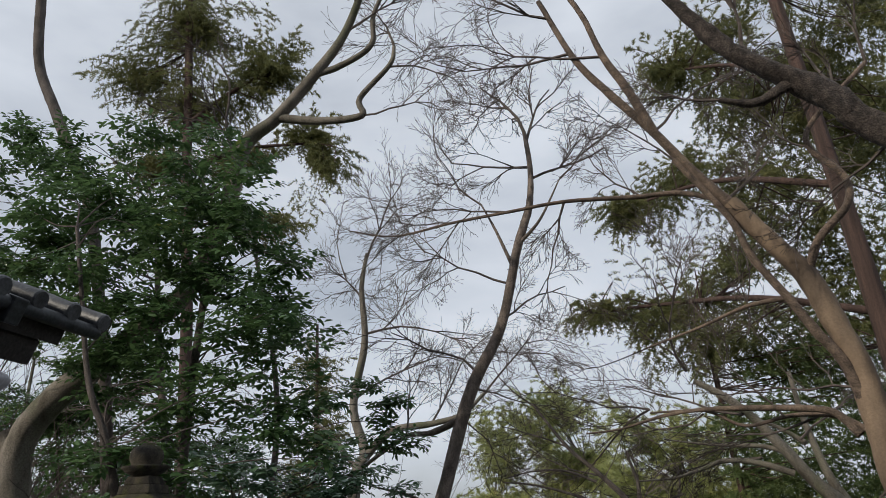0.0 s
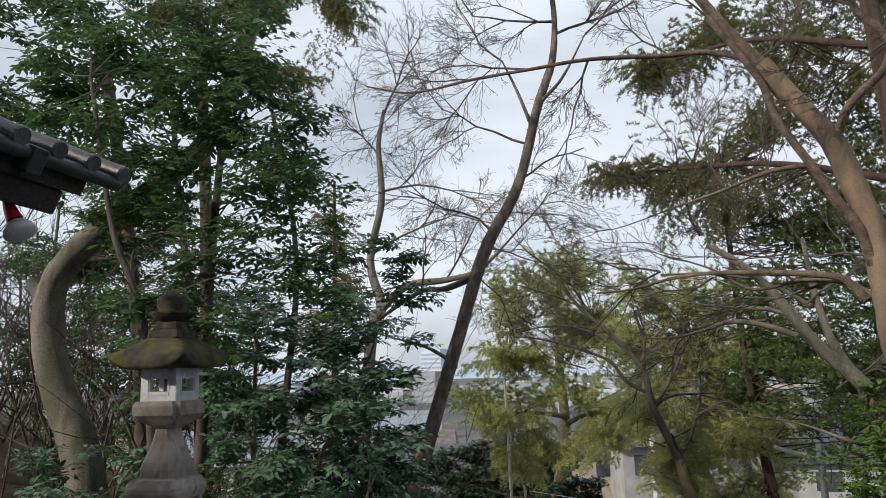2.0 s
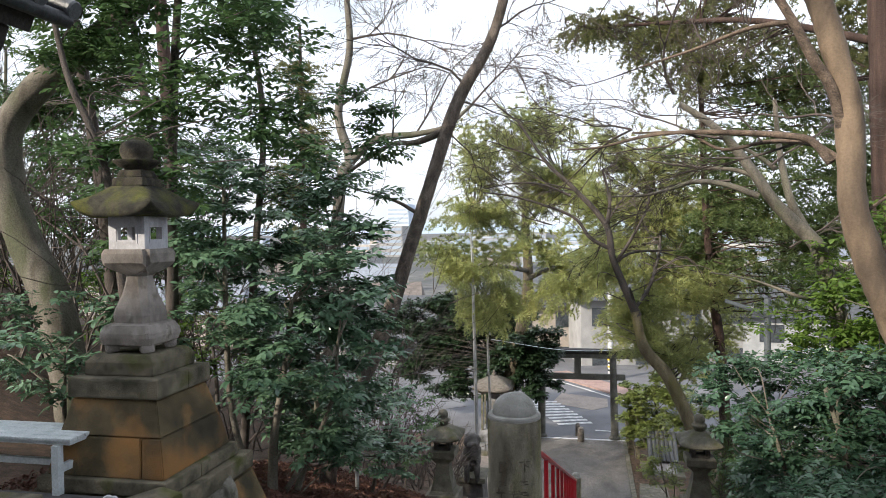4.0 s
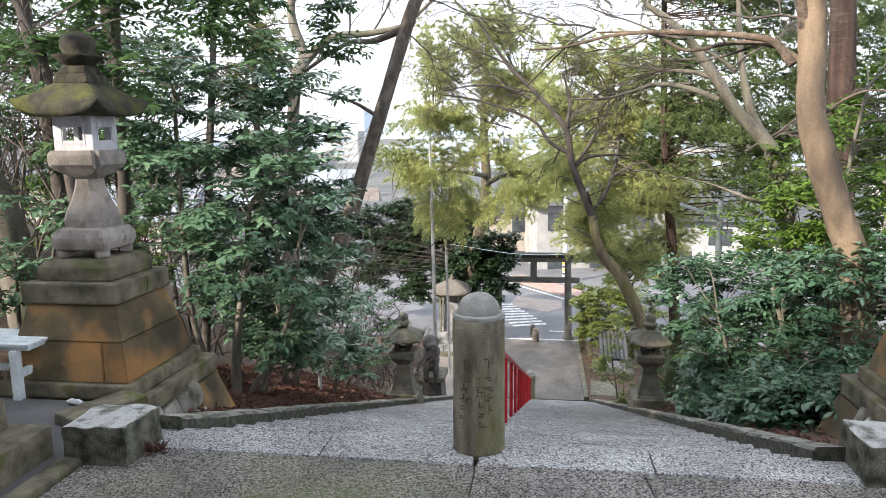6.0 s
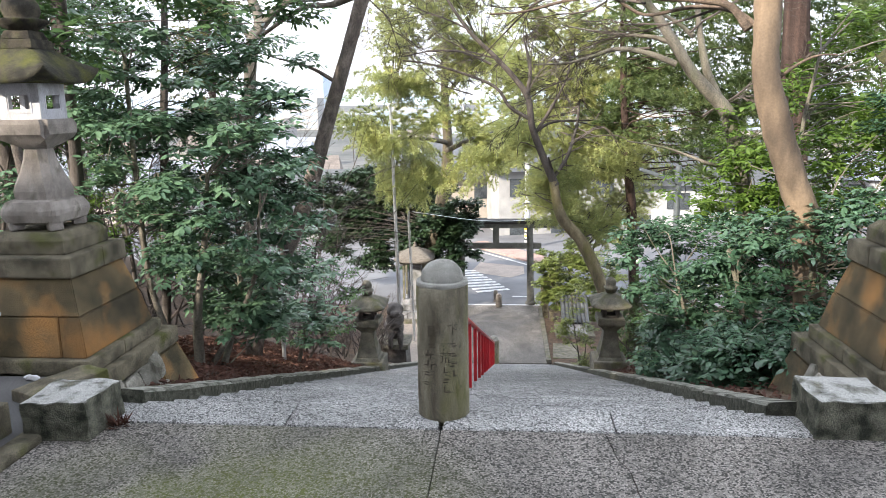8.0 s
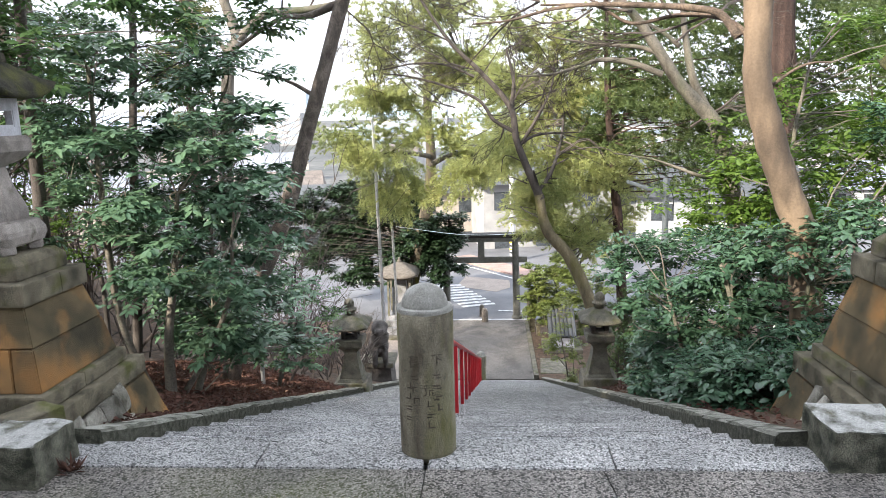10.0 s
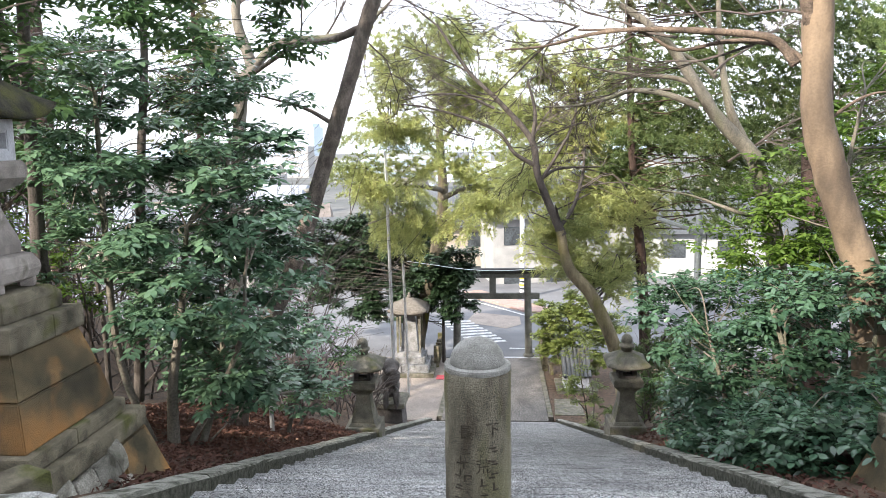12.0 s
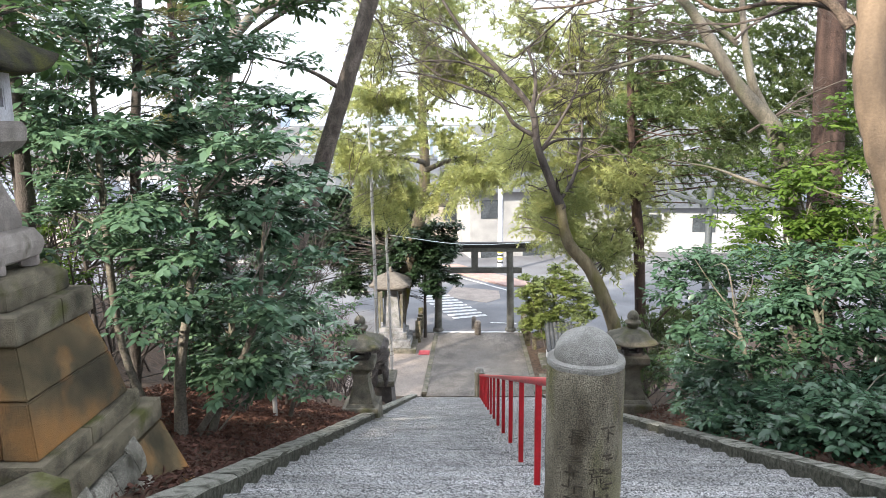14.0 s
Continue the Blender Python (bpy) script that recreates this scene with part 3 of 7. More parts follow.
def oval_leaves(base, along, up, length, width, fold=0.22, droop=0.16):
    """Oval leaves with a sunken midrib and a drooping tip, six triangles each."""
    side = unit(np.cross(along, up))
    nrm = np.cross(side, along)
    l, w = length[:, None], width[:, None]
    rows = [base + along * l * s + side * w * k + nrm * (w * abs(k) * fold - l * droop * s * s) for s, k in ((0, 0), (0.30, -0.9), (0.30, 0.9), (0.5, 0), (0.68, -0.85), (0.68, 0.85), (1.0, 0))]
    n = np.arange(len(base))[:, None] * 7
    return np.stack(rows, 1).reshape(-1, 3), np.concatenate([n + q for q in ([0, 1, 3], [1, 4, 3], [4, 6, 3], [0, 3, 2], [2, 3, 5], [5, 3, 6])], 1).reshape(-1, 3)


def fill(rng, masses, per_m2, layer=0.55):
    """Spray places and ways outward, in sub-clumps spread through the given ellipsoids (x, y, z, rx, ry, rz)."""
    pts, out, subs = [], [], []
    for x, y, z, rx, ry, rz in masses:
        c, r = np.array([x, y, z]), np.array([rx, ry, rz])
        k = max(8, int(22 * (rx * ry * rz) ** 0.5))
        s = unit(rng.normal(size=(k, 3))) * rng.uniform(0.35, 1.12, (k, 1))
        for q in c + s * r:
            rad = rng.uniform(0.26, 0.42) * r.mean() + 0.09
            n = max(8, int(2.0 * per_m2 * rad * rad * rng.uniform(0.4, 1.3)))
            d = unit(rng.normal(size=(n, 3)) + [0, 0, 0.35])
            pts.append(q + d * rad * rng.uniform(0.45, 1.0, (n, 1)) * [1.2, 1.2, layer])
            out.append(unit(d * [1, 1, 0.6] + unit(q - c + 1e-6) * 0.5))
            subs.append(q)
    return np.vstack(pts), np.vstack(out), np.array(subs)


def broad_leaves(rng, pts, out, size, count=7, width=0.25, oval=True):
    """Short twigs with leaves set to both sides and a rosette at the tip, lying rather flat."""
    n = len(pts)
    s = np.tile(np.linspace(0.0, 1.0, count), n)[:, None]
    sign = np.tile(np.where(np.arange(count) % 2, 1.0, -1.0), n)[:, None]
    axis = np.repeat(unit(out * [1, 1, 0.45] + rng.normal(size=(n, 3)) * [0.35, 0.35, 0.2]), count, 0)
    side = unit(np.cross(axis, [0, 0, 1.0]))
    base = np.repeat(pts, count, 0) - axis * size * 1.5 * (1 - s)
    along = unit(axis * (0.35 + 0.55 * s) + side * sign * (1.0 - 0.35 * s) + rng.normal(size=(n * count, 3)) * 0.22 + [0, 0, -0.12])
    ln = size * rng.uniform(0.65, 1.2, n * count)
    up = unit(np.array([0, 0, 1.0]) + 0.28 * np.repeat(out, count, 0) + 0.26 * rng.normal(size=(n * count, 3)))
    w = ln * width * rng.uniform(0.85, 1.2, n * count)
    return oval_leaves(base, along, up, ln, w) if oval else leaf_arrays(base, along, up, ln, w)


def needle_boughs(rng, masses, spine, density, length, needle, width, droop=0.35):
    """Boughs that reach from the spine into the masses, with side twigs set with tufts of single needles; gives the needles and the boughs."""
    spine, pieces, starts, ends = np.asarray(spine), [], [], []
    for x, y, z, rx, ry, rz in masses:
        k = max(5, int(density * (rx * ry * rz) ** 0.6))
        d = unit(rng.normal(size=(k, 3))) * rng.uniform(0.15, 1.15, (k, 1))
        for q in np.array([x, y, z]) + d * [rx, ry, rz]:
            far = np.linalg.norm(spine - q, axis=1) + np.where(spine[:, 2] > q[2] + 0.5, 1.0, 0)
            p = spine[int(np.argmin(far))]
            gap = np.linalg.norm(q - p)
            starts.append(q - (q - p) / gap * min(gap, 1.4 * length * 2.2))
            ends.append(q)
            if gap < 3.5 and rng.random() < 0.2:
                mid = (p + q) / 2 + rng.normal(size=3) * 0.25 + [0, 0, 0.12]
                pieces.append(tube(spline([p, mid, q], 3), np.linspace(0.016, 0.006, 7), 4))
    a, b = np.array(starts), np.array(ends)
    nb, nt, nu, nn = len(a), 9, 5, 7
    s = np.tile(np.linspace(0.1, 1.0, nt), nb)[:, None]
    ba, bb = np.repeat(a, nt, 0), np.repeat(b, nt, 0)
    way = unit(bb - ba)
    sign = np.tile(np.where(np.arange(nt) % 2, 1.0, -1.0), nb)[:, None]
    side = unit(np.cross(way, [0.05, 0.02, 1.0]))
    m = nb * nt
    twig = unit(way * 0.6 + side * sign * (0.95 - 0.6 * s) + rng.normal(size=(m, 3)) * 0.28 + [0, 0, -0.10])
    ln = length * (1.15 - 0.55 * s) * rng.uniform(0.6, 1.3, (m, 1))
    root = ba + (bb - ba) * s
    u = np.tile(np.linspace(0.25, 1.0, nu), m)[:, None]
    t = np.repeat(twig, nu, 0)
    tl = np.repeat(ln, nu, 0)
    tuft = np.repeat(root, nu, 0) + t * tl * u - np.array([0, 0, 1.0]) * tl * droop * u * u
    k = m * nu * nn
    along = unit(np.repeat(t, nn, 0) * 0.8 + unit(rng.normal(size=(k, 3))) * 0.85 + [0, 0, 0.1])
    nl = (needle * rng.uniform(0.6, 1.25, k))[:, None]
    across = unit(np.cross(along, rng.normal(size=(k, 3)))) * width
    c = np.repeat(tuft, nn, 0)
    v = np.stack([c - across, c + across, c + along * nl], 1).reshape(-1, 3)
    return v, np.arange(len(v), dtype=np.int32).reshape(-1, 3), pieces


def limb(points, r0, r1, sides=9, wobble=0.05, steps=6, seed=0):
    path = spline(points, steps)
    r = np.linspace(0, 1, len(path))
    return tube(path, r0 + (r1 - r0) * r, sides, wobble, seed)


def twigs(rng, start, way, length, radius, levels, pieces, droop=0.0, kids=4, angle=0.6):
    """Bare branching twigs, added to pieces."""
    n = 6 if levels > 1 else 4
    p, d, path = np.array(start, float), unit(np.array(way, float)), []
    for i in range(n):
        path.append(p.copy())
        d = unit(d + rng.normal(size=3) * 0.16 + [0, 0, -droop])
        p = p + d * length / (n - 1)
    pieces.append(tube(np.array(path), np.linspace(radius, max(radius * 0.42, 0.0032), n), 5 if radius > 0.012 else 3))
    if levels:
        for k in range(kids):
            i = int(rng.integers(1, n))
            perp = rng.normal(size=3)
            t = unit(path[i] - path[i - 1])
            perp = unit(perp - t * (perp @ t))
            twigs(rng, path[i], t * math.cos(angle) + perp * math.sin(angle) * rng.uniform(0.6, 1.2), length * rng.uniform(0.45, 0.7), radius * 0.55, levels - 1, pieces, droop, kids, angle)


def reach(rng, subs, spine, r, pieces):
    """Branches from the nearest lower spine point to each sub-clump."""
    spine = np.asarray(spine)
    for q in subs:
        d = np.linalg.norm(spine - q, axis=1) + np.where(spine[:, 2] > q[2] - 0.1, 1.5, 0)
        p = spine[int(np.argmin(d))]
        mid = (p + q) / 2 + rng.normal(size=3) * 0.12 + [0, 0, 0.1]
        pieces.append(tube(spline([p, mid, q], 4), np.linspace(r, r * 0.3, 9), 5))


def tree(name, label, category, bark, limbs, leaf=None, masses=(), density=40, style="broad", size=0.1, seed=1, bare=(), group="", count=None, reach_r=0.02, layer=0.55, width=0.22, needle=0.08, needle_w=0.006, oval=True, limb_bark=None, rugged=0.06):
    """limbs: (points, r0, r1), the first is the trunk. bare: (start, way, length, radius, levels)."""
    rng = np.random.default_rng(seed)
    first = limbs[0][0][0]
    t = thing(name, *first)
    tagged(t, label, category, group)
    o = np.array(first)
    v, f = limb(np.array(limbs[0][0]) - o, limbs[0][1], limbs[0][2], 14, rugged, 8, seed)
    arrays("trunk", v, f, bark, t, smooth=True)
    for i, (pts, r0, r1) in enumerate(limbs[1:]):
        v, f = limb(np.array(pts) - o, r0, r1, 9, rugged, 6, seed + i)
        arrays("limb", v, f, limb_bark or bark, t, smooth=True)
    pieces = []
    if len(masses):
        spine = np.vstack([spline(l[0], 14) for l in limbs])
        if style == "needle":
            v, f, pieces = needle_boughs(rng, masses, spine, density, size, needle, needle_w)
        else:
            pts, out, subs = fill(rng, masses, density, layer)
            v, f = broad_leaves(rng, pts, out, size, count or 7, width, oval)
            reach(rng, subs[::3], spine, reach_r * 0.55, pieces)
        arrays("crown", v - o, f, leaf, t, smooth=style != "needle")
    for b in bare:
        twigs(rng, *b, pieces)
    if pieces:
        v, f = merge(pieces)
        tagged(arrays("branchwork", v - o, f, TWIG if bare else bark, t), kind="stuff")
    return t


# leaning bare tree beside the steps
lean_trunk = [(-3.36, 5.6, -2.0), (-3.1, 5.5, -0.9), (-2.47, 5.5, 0.35), (-1.86, 5.5, 2.1), (-1.33, 5.5, 3.6), (-0.82, 5.5, 4.5), (-0.48, 5.5, 5.65), (-0.24, 5.5, 6.3), (-0.17, 5.5, 6.9), (-0.2, 5.5, 7.5)]
tree("leaning_tree", "slender leaning leafless tree with grey-brown bark", "tree", BARK_LEAN, [
    (lean_trunk, 0.13, 0.03),
    ([(-1.45, 5.5, 3.3), (-1.9, 5.55, 3.15), (-2.3, 5.7, 3.15), (-2.9, 6.0, 2.9), (-3.3, 6.3, 2.7)], 0.05, 0.02),
    ([(-0.55, 5.5, 5.3), (-0.75, 5.45, 5.9), (-0.95, 5.5, 6.4)], 0.03, 0.012),
    ([(-0.45, 5.5, 5.7), (-0.1, 5.4, 6.0), (0.25, 5.4, 6.6)], 0.03, 0.01),
    ([(-1.86, 5.5, 2.15), (-2.2, 5.4, 2.35), (-2.7, 5.3, 2.5)], 0.03, 0.01)],
    seed=2, rugged=0.09, bare=[((-0.2, 5.5, 7.5), (-0.3, 0, 1), 1.3, 0.03, 4), ((-0.2, 5.5, 7.3), (0.6, 0.1, 1), 1.2, 0.025, 4), ((-0.17, 5.5, 6.9), (-1, 0.2, 0.4), 1.3, 0.022, 4),
                  ((-0.2, 5.5, 6.7), (1, 0.2, 0.5), 1.2, 0.022, 4), ((-0.95, 5.5, 6.4), (-0.8, 0, 0.7), 1.2, 0.016, 4), ((0.25, 5.4, 6.6), (0.8, 0, 0.6), 1.1, 0.014, 4),
                  ((-0.6, 5.5, 5.1), (-1, 0.2, 0.25), 1.4, 0.02, 4), ((-0.8, 5.5, 4.6), (1, 0.3, 0.4), 1.1, 0.018, 4), ((-1.2, 5.5, 3.9), (-1, 0.2, 0.4), 1.5, 0.02, 4),
                  ((-3.3, 6.3, 2.7), (-1, 0.2, 0.1), 0.9, 0.018, 3), ((-2.7, 5.3, 2.5), (-1, 0, 0.4), 0.7, 0.01, 3), ((-1.3, 5.5, 3.7), (1, 0.3, 0.1), 0.9, 0.014, 3), ((-2.3, 5.7, 3.15), (-0.3, 0.3, 1), 1.2, 0.016, 4)])

# smooth-barked tree with a crooked trunk
big_trunk = [(3.78, 3.75, -1.4), (3.62, 3.7, 0.3), (3.43, 3.7, 0.95), (3.22, 3.7, 1.5), (3.05, 3.7, 2.07), (3.03, 3.7, 2.64), (3.0, 3.7, 3.18), (2.88, 3.7, 3.65), (2.72, 3.7, 4.2), (2.5, 3.7, 4.57), (2.11, 3.7, 5.15)]
tree("crooked_tree", "tall crooked leafless tree with smooth tan bark", "tree", BARK_SMOOTH, [
    (big_trunk, 0.165, 0.10),
    ([(2.2, 3.7, 5.02), (2.11, 3.7, 5.15), (1.8, 3.7, 5.6), (1.46, 3.7, 6.18), (1.03, 3.7, 6.8), (0.66, 3.7, 7.4), (0.3, 3.7, 8.4)], 0.077, 0.035),
    ([(2.96, 3.7, 2.85), (2.84, 3.65, 3.28), (2.64, 3.6, 3.6), (2.46, 3.6, 3.97), (2.2, 3.6, 4.46), (2.06, 3.6, 4.95), (1.6, 3.6, 5.74)], 0.062, 0.03),
    ([(2.05, 3.75, 5.22), (1.63, 3.9, 5.45), (1.11, 3.9, 5.48), (0.31, 3.9, 5.55), (-0.39, 3.9, 5.52), (-1.11, 3.9, 5.48), (-1.85, 3.9, 5.41), (-2.45, 3.9, 5.57)], 0.036, 0.009),
    ([(2.72, 3.7, 4.2), (2.88, 3.55, 4.55), (3.23, 3.5, 4.89), (3.26, 3.5, 5.22), (3.0, 3.5, 5.61), (3.14, 3.5, 5.94), (3.81, 3.5, 6.54)], 0.05, 0.025),
    ([(1.46, 3.7, 6.18), (1.23, 3.6, 6.77), (1.0, 3.6, 7.31), (0.83, 3.6, 7.96), (0.6, 3.6, 8.5)], 0.06, 0.03),
    ([(3.0, 3.75, 2.55), (2.75, 4.0, 2.78), (2.37, 4.2, 2.84), (1.9, 4.25, 2.78), (1.52, 4.3, 2.98), (0.94, 4.4, 3.02)], 0.034, 0.01),
    ([(2.5, 3.7, 4.0), (2.1, 3.9, 4.0), (1.6, 4.0, 3.85), (1.0, 4.1, 3.7)], 0.03, 0.01),
    ([(2.86, 3.75, 2.56), (2.70, 3.86, 2.80), (2.43, 3.96, 2.88), (2.10, 4.07, 2.93), (1.73, 4.18, 2.97), (1.42, 4.28, 2.99), (1.06, 4.39, 2.97), (0.60, 4.49, 2.88), (0.20, 4.60, 2.87)], 0.045, 0.010), ([(3.19, 3.75, 2.06), (3.38, 3.70, 2.21), (3.54, 3.65, 2.28), (3.70, 3.60, 2.28)], 0.018, 0.008)],
    seed=5, limb_bark=BARK_LIMB, rugged=0.10, bare=[((-0.4, 3.9, 5.52), (-1, 0.3, 0.3), 1.2, 0.015, 4), ((0.3, 3.9, 5.55), (-0.7, 0, -0.7), 1.0, 0.016, 4), ((-1.1, 3.9, 5.48), (-1, 0.1, 0.5), 1.0, 0.012, 4), ((-1.8, 3.9, 5.4), (-1, 0.2, -0.4), 0.9, 0.01, 4),
                  ((-1.0, 3.9, 5.5), (-0.8, 0.2, -0.6), 1.0, 0.01, 4), ((1.2, 3.9, 5.48), (-0.6, 0.3, 0.8), 0.9, 0.014, 4), ((1.0, 3.6, 7.3), (-1, 0.2, 0.2), 1.4, 0.02, 4), ((0.6, 3.7, 7.5), (-1, 0.2, 0.0), 1.5, 0.02, 4),
                  ((0.4, 3.7, 8.1), (-1, 0, 0.4), 1.3, 0.02, 4), ((1.6, 3.6, 5.74), (-0.8, 0, 0.6), 0.9, 0.014, 3), ((3.81, 3.5, 6.54), (0.2, 0, 1), 0.8, 0.02, 3), ((0.94, 4.4, 3.06), (-1, 0.2, 0.3), 1.1, 0.013, 4),
                  ((1.5, 4.3, 2.95), (-0.7, 0.3, -0.5), 1.0, 0.013, 4), ((2.3, 4.2, 2.84), (-0.6, 0.3, 0.7), 0.9, 0.013, 4), ((1.0, 4.1, 3.7), (-1, 0.2, -0.1), 1.0, 0.01, 4), ((1.7, 4.0, 3.85), (-0.5, 0.3, 0.8), 0.9, 0.01, 4),
                  ((1.46, 3.7, 6.2), (1, 0.4, 0.7), 1.0, 0.02, 4), ((2.1, 3.7, 5.2), (0.6, 0.6, 0.8), 1.0, 0.02, 4), ((3.0, 3.5, 5.6), (-0.7, 0.3, 0.5), 0.8, 0.014, 3),
                  ((0.94, 4.4, 3.06), (-1, 0.5, -0.15), 1.6, 0.014, 4), ((1.9, 4.25, 2.9), (-0.8, 0.6, 0.25), 1.7, 0.016, 4), ((2.6, 4.1, 2.8), (-0.7, 0.8, -0.15), 1.7, 0.016, 4), ((2.95, 3.7, 3.0), (-0.4, 0.9, 0.3), 1.6, 0.016, 4)])

# dark heavy limb of a tree that stands beyond the terrace
tree("dark_old_tree", "dark rough-barked old tree with a heavy leaning limb", "tree", BARK_DARK, [
    ([(5.6, 1.2, -0.1), (5.3, 1.4, 2.0), (4.5, 1.9, 3.9), (3.36, 2.5, 5.16), (3.03, 2.5, 5.57), (2.69, 2.5, 5.9), (2.28, 2.5, 6.26), (1.96, 2.5, 6.68), (1.6, 2.5, 7.3)], 0.19, 0.06),
    ([(2.69, 2.5, 5.85), (2.35, 2.6, 5.75), (2.0, 2.6, 5.85)], 0.06, 0.03)], seed=8, rugged=0.22,
    bare=[((2.3, 2.5, 6.26), (0.4, 0.3, 1), 0.9, 0.025, 4), ((3.0, 2.5, 5.6), (0.3, 0.4, 0.9), 0.9, 0.03, 4), ((3.4, 2.5, 5.1), (-0.3, 0.6, -0.5), 0.9, 0.02, 4), ((2.0, 2.6, 5.85), (-1, 0.2, 0.2), 0.8, 0.015, 3)])

# thick bent tree behind the lantern
tree("bent_tree", "thick bent tree trunk with pale grey lichened bark", "tree", BARK_PALE, [
    ([(-5.5, 3.2, -0.3), (-5.6, 3.2, 0.3), (-5.8, 3.2, 1.17), (-6.2, 3.2, 1.99), (-6.38, 3.2, 2.68), (-6.33, 3.2, 3.2), (-5.99, 3.25, 3.65), (-5.4, 3.3, 4.1), (-4.85, 3.35, 4.5), (-4.4, 3.4, 4.9), (-3.95, 3.4, 5.83), (-3.74, 3.4, 6.78), (-3.28, 3.4, 7.13), (-2.73, 3.4, 7.72), (-2.32, 3.4, 8.27), (-2.0, 3.4, 9.1)], 0.24, 0.045),
    ([(-3.25, 3.4, 7.12), (-2.64, 3.4, 6.96), (-2.1, 3.4, 6.94), (-2.12, 3.4, 7.2), (-1.7, 3.4, 7.63), (-1.63, 3.4, 7.9)], 0.06, 0.025),
    ([(-2.75, 3.4, 7.7), (-2.4, 3.45, 7.8), (-1.95, 3.4, 8.0), (-1.9, 3.4, 8.5), (-1.6, 3.4, 9.1)], 0.05, 0.025),
    ([(-6.36, 3.2, 3.0), (-6.5, 3.15, 3.15), (-6.56, 3.1, 3.28)], 0.14, 0.10)],
    seed=11, bare=[((-1.63, 3.4, 7.9), (-0.3, 0, 1), 0.7, 0.02, 3), ((-2.3, 3.4, 8.3), (1, 0, 0.5), 0.9, 0.02, 4), ((-2.1, 3.4, 6.94), (1, 0, -0.2), 1.0, 0.015, 4), ((-3.8, 3.4, 6.5), (-0.5, 0, 1), 1.2, 0.03, 4), ((-1.7, 3.4, 7.6), (1, 0, 0.1), 0.8, 0.015, 4)])
tree("upright_tree", "dark bare trunk rising above the evergreen crown", "tree", BARK_GREY, [
    ([(-5.9, 4.6, -0.3), (-6.2, 4.6, 3.0), (-6.75, 4.5, 6.2), (-7.08, 4.5, 7.27), (-7.4, 4.5, 7.9), (-7.85, 4.5, 8.8), (-8.35, 4.5, 9.9), (-8.55, 4.5, 11.4)], 0.09, 0.085)],
    seed=13, bare=[((-8.5, 4.5, 11.2), (0, 0, 1), 1.2, 0.04, 3)])

# evergreen tree and shrubs on the lantern's side
tree("evergreen_oak", "dense dark evergreen tree with many slim stems", "tree", BARK_GREY, [
    ([(-4.15, 2.9, -0.35), (-4.1, 3.0, 1.2), (-4.06, 3.0, 2.71), (-3.96, 3.0, 4.31), (-3.81, 3.0, 5.6)], 0.075, 0.03),
    ([(-3.75, 1.95, -0.1), (-3.9, 1.9, 1.2), (-4.05, 1.9, 2.4), (-4.21, 1.9, 2.91), (-4.47, 1.9, 3.48), (-4.67, 1.9, 4.36), (-4.85, 1.9, 5.2)], 0.05, 0.02),
    ([(-4.6, 3.8, -0.4), (-4.8, 4.0, 2.0), (-5.3, 4.2, 4.5), (-5.6, 4.3, 6.5)], 0.07, 0.03),
    ([(-3.9, 4.2, -0.9), (-3.7, 4.2, 1.5), (-3.6, 4.3, 3.6), (-4.1, 4.4, 6.0)], 0.06, 0.025)],
    LEAF_DARK, [(-5.19, 2.76, 5.75, 1.04, 0.8, 0.67), (-3.59, 2.68, 5.43, 1.04, 0.8, 0.8), (-4.55, 3.0, 6.47, 0.96, 0.72, 0.5), (-2.91, 2.84, 4.63, 0.68, 0.72, 0.76),
               (-4.31, 2.52, 4.55, 1.04, 0.8, 0.67), (-3.19, 2.36, 3.67, 0.96, 0.8, 0.71), (-2.43, 2.52, 3.19, 0.6, 0.64, 0.71), (-3.43, 1.96, 2.79, 0.92, 0.64, 0.59),
               (-6.07, 3.16, 6.31, 0.64, 0.64, 0.59), (-4.9, 3.8, 1.9, 0.8, 0.7, 0.6), (-3.2, 4.6, 2.3, 0.7, 0.8, 0.6), (-5.99, 2.84, 5.35, 0.72, 0.64, 0.67),
               (-5.51, 2.68, 4.39, 0.72, 0.64, 0.59), (-6.63, 3.16, 5.51, 0.64, 0.64, 0.59), (-4.95, 2.68, 3.59, 0.64, 0.56, 0.5), (-4.23, 2.84, 5.35, 0.72, 0.64, 0.67),
               (-4.07, 2.52, 2.79, 0.64, 0.56, 0.5),
               (-7.2, 5.5, 2.6, 0.9, 0.8, 0.8), (-8.2, 6.5, 3.6, 1.0, 0.9, 0.8), (-7.0, 6.0, 4.4, 0.9, 0.8, 0.7), (-6.2, 5.6, 1.6, 0.8, 0.7, 0.6),
               (-8.6, 6.8, 4.6, 0.9, 0.9, 0.7), (-7.6, 6.6, 3.2, 0.9, 0.8, 0.7), (-9.6, 7.0, 4.0, 1.0, 0.9, 0.9), (-6.2, 6.6, 3.6, 0.8, 0.8, 0.7), (-5.2, 6.4, 3.0, 0.7, 0.7, 0.6), (-9.4, 7.0, 2.6, 1.0, 0.9, 0.8), (-7.3, 3.2, 6.6, 0.6, 0.6, 0.5), (-7.0, 3.3, 7.3, 0.5, 0.5, 0.4), (-6.2, 3.2, 7.0, 0.6, 0.6, 0.45), (-7.5, 3.3, 5.8, 0.6, 0.6, 0.5), (-2.1, 4.4, 2.9, 0.45, 0.45, 0.3), (-2.3, 4.5, 3.5, 0.45, 0.45, 0.3)],
    112, "broad", 0.102, 21, count=6, layer=0.46)
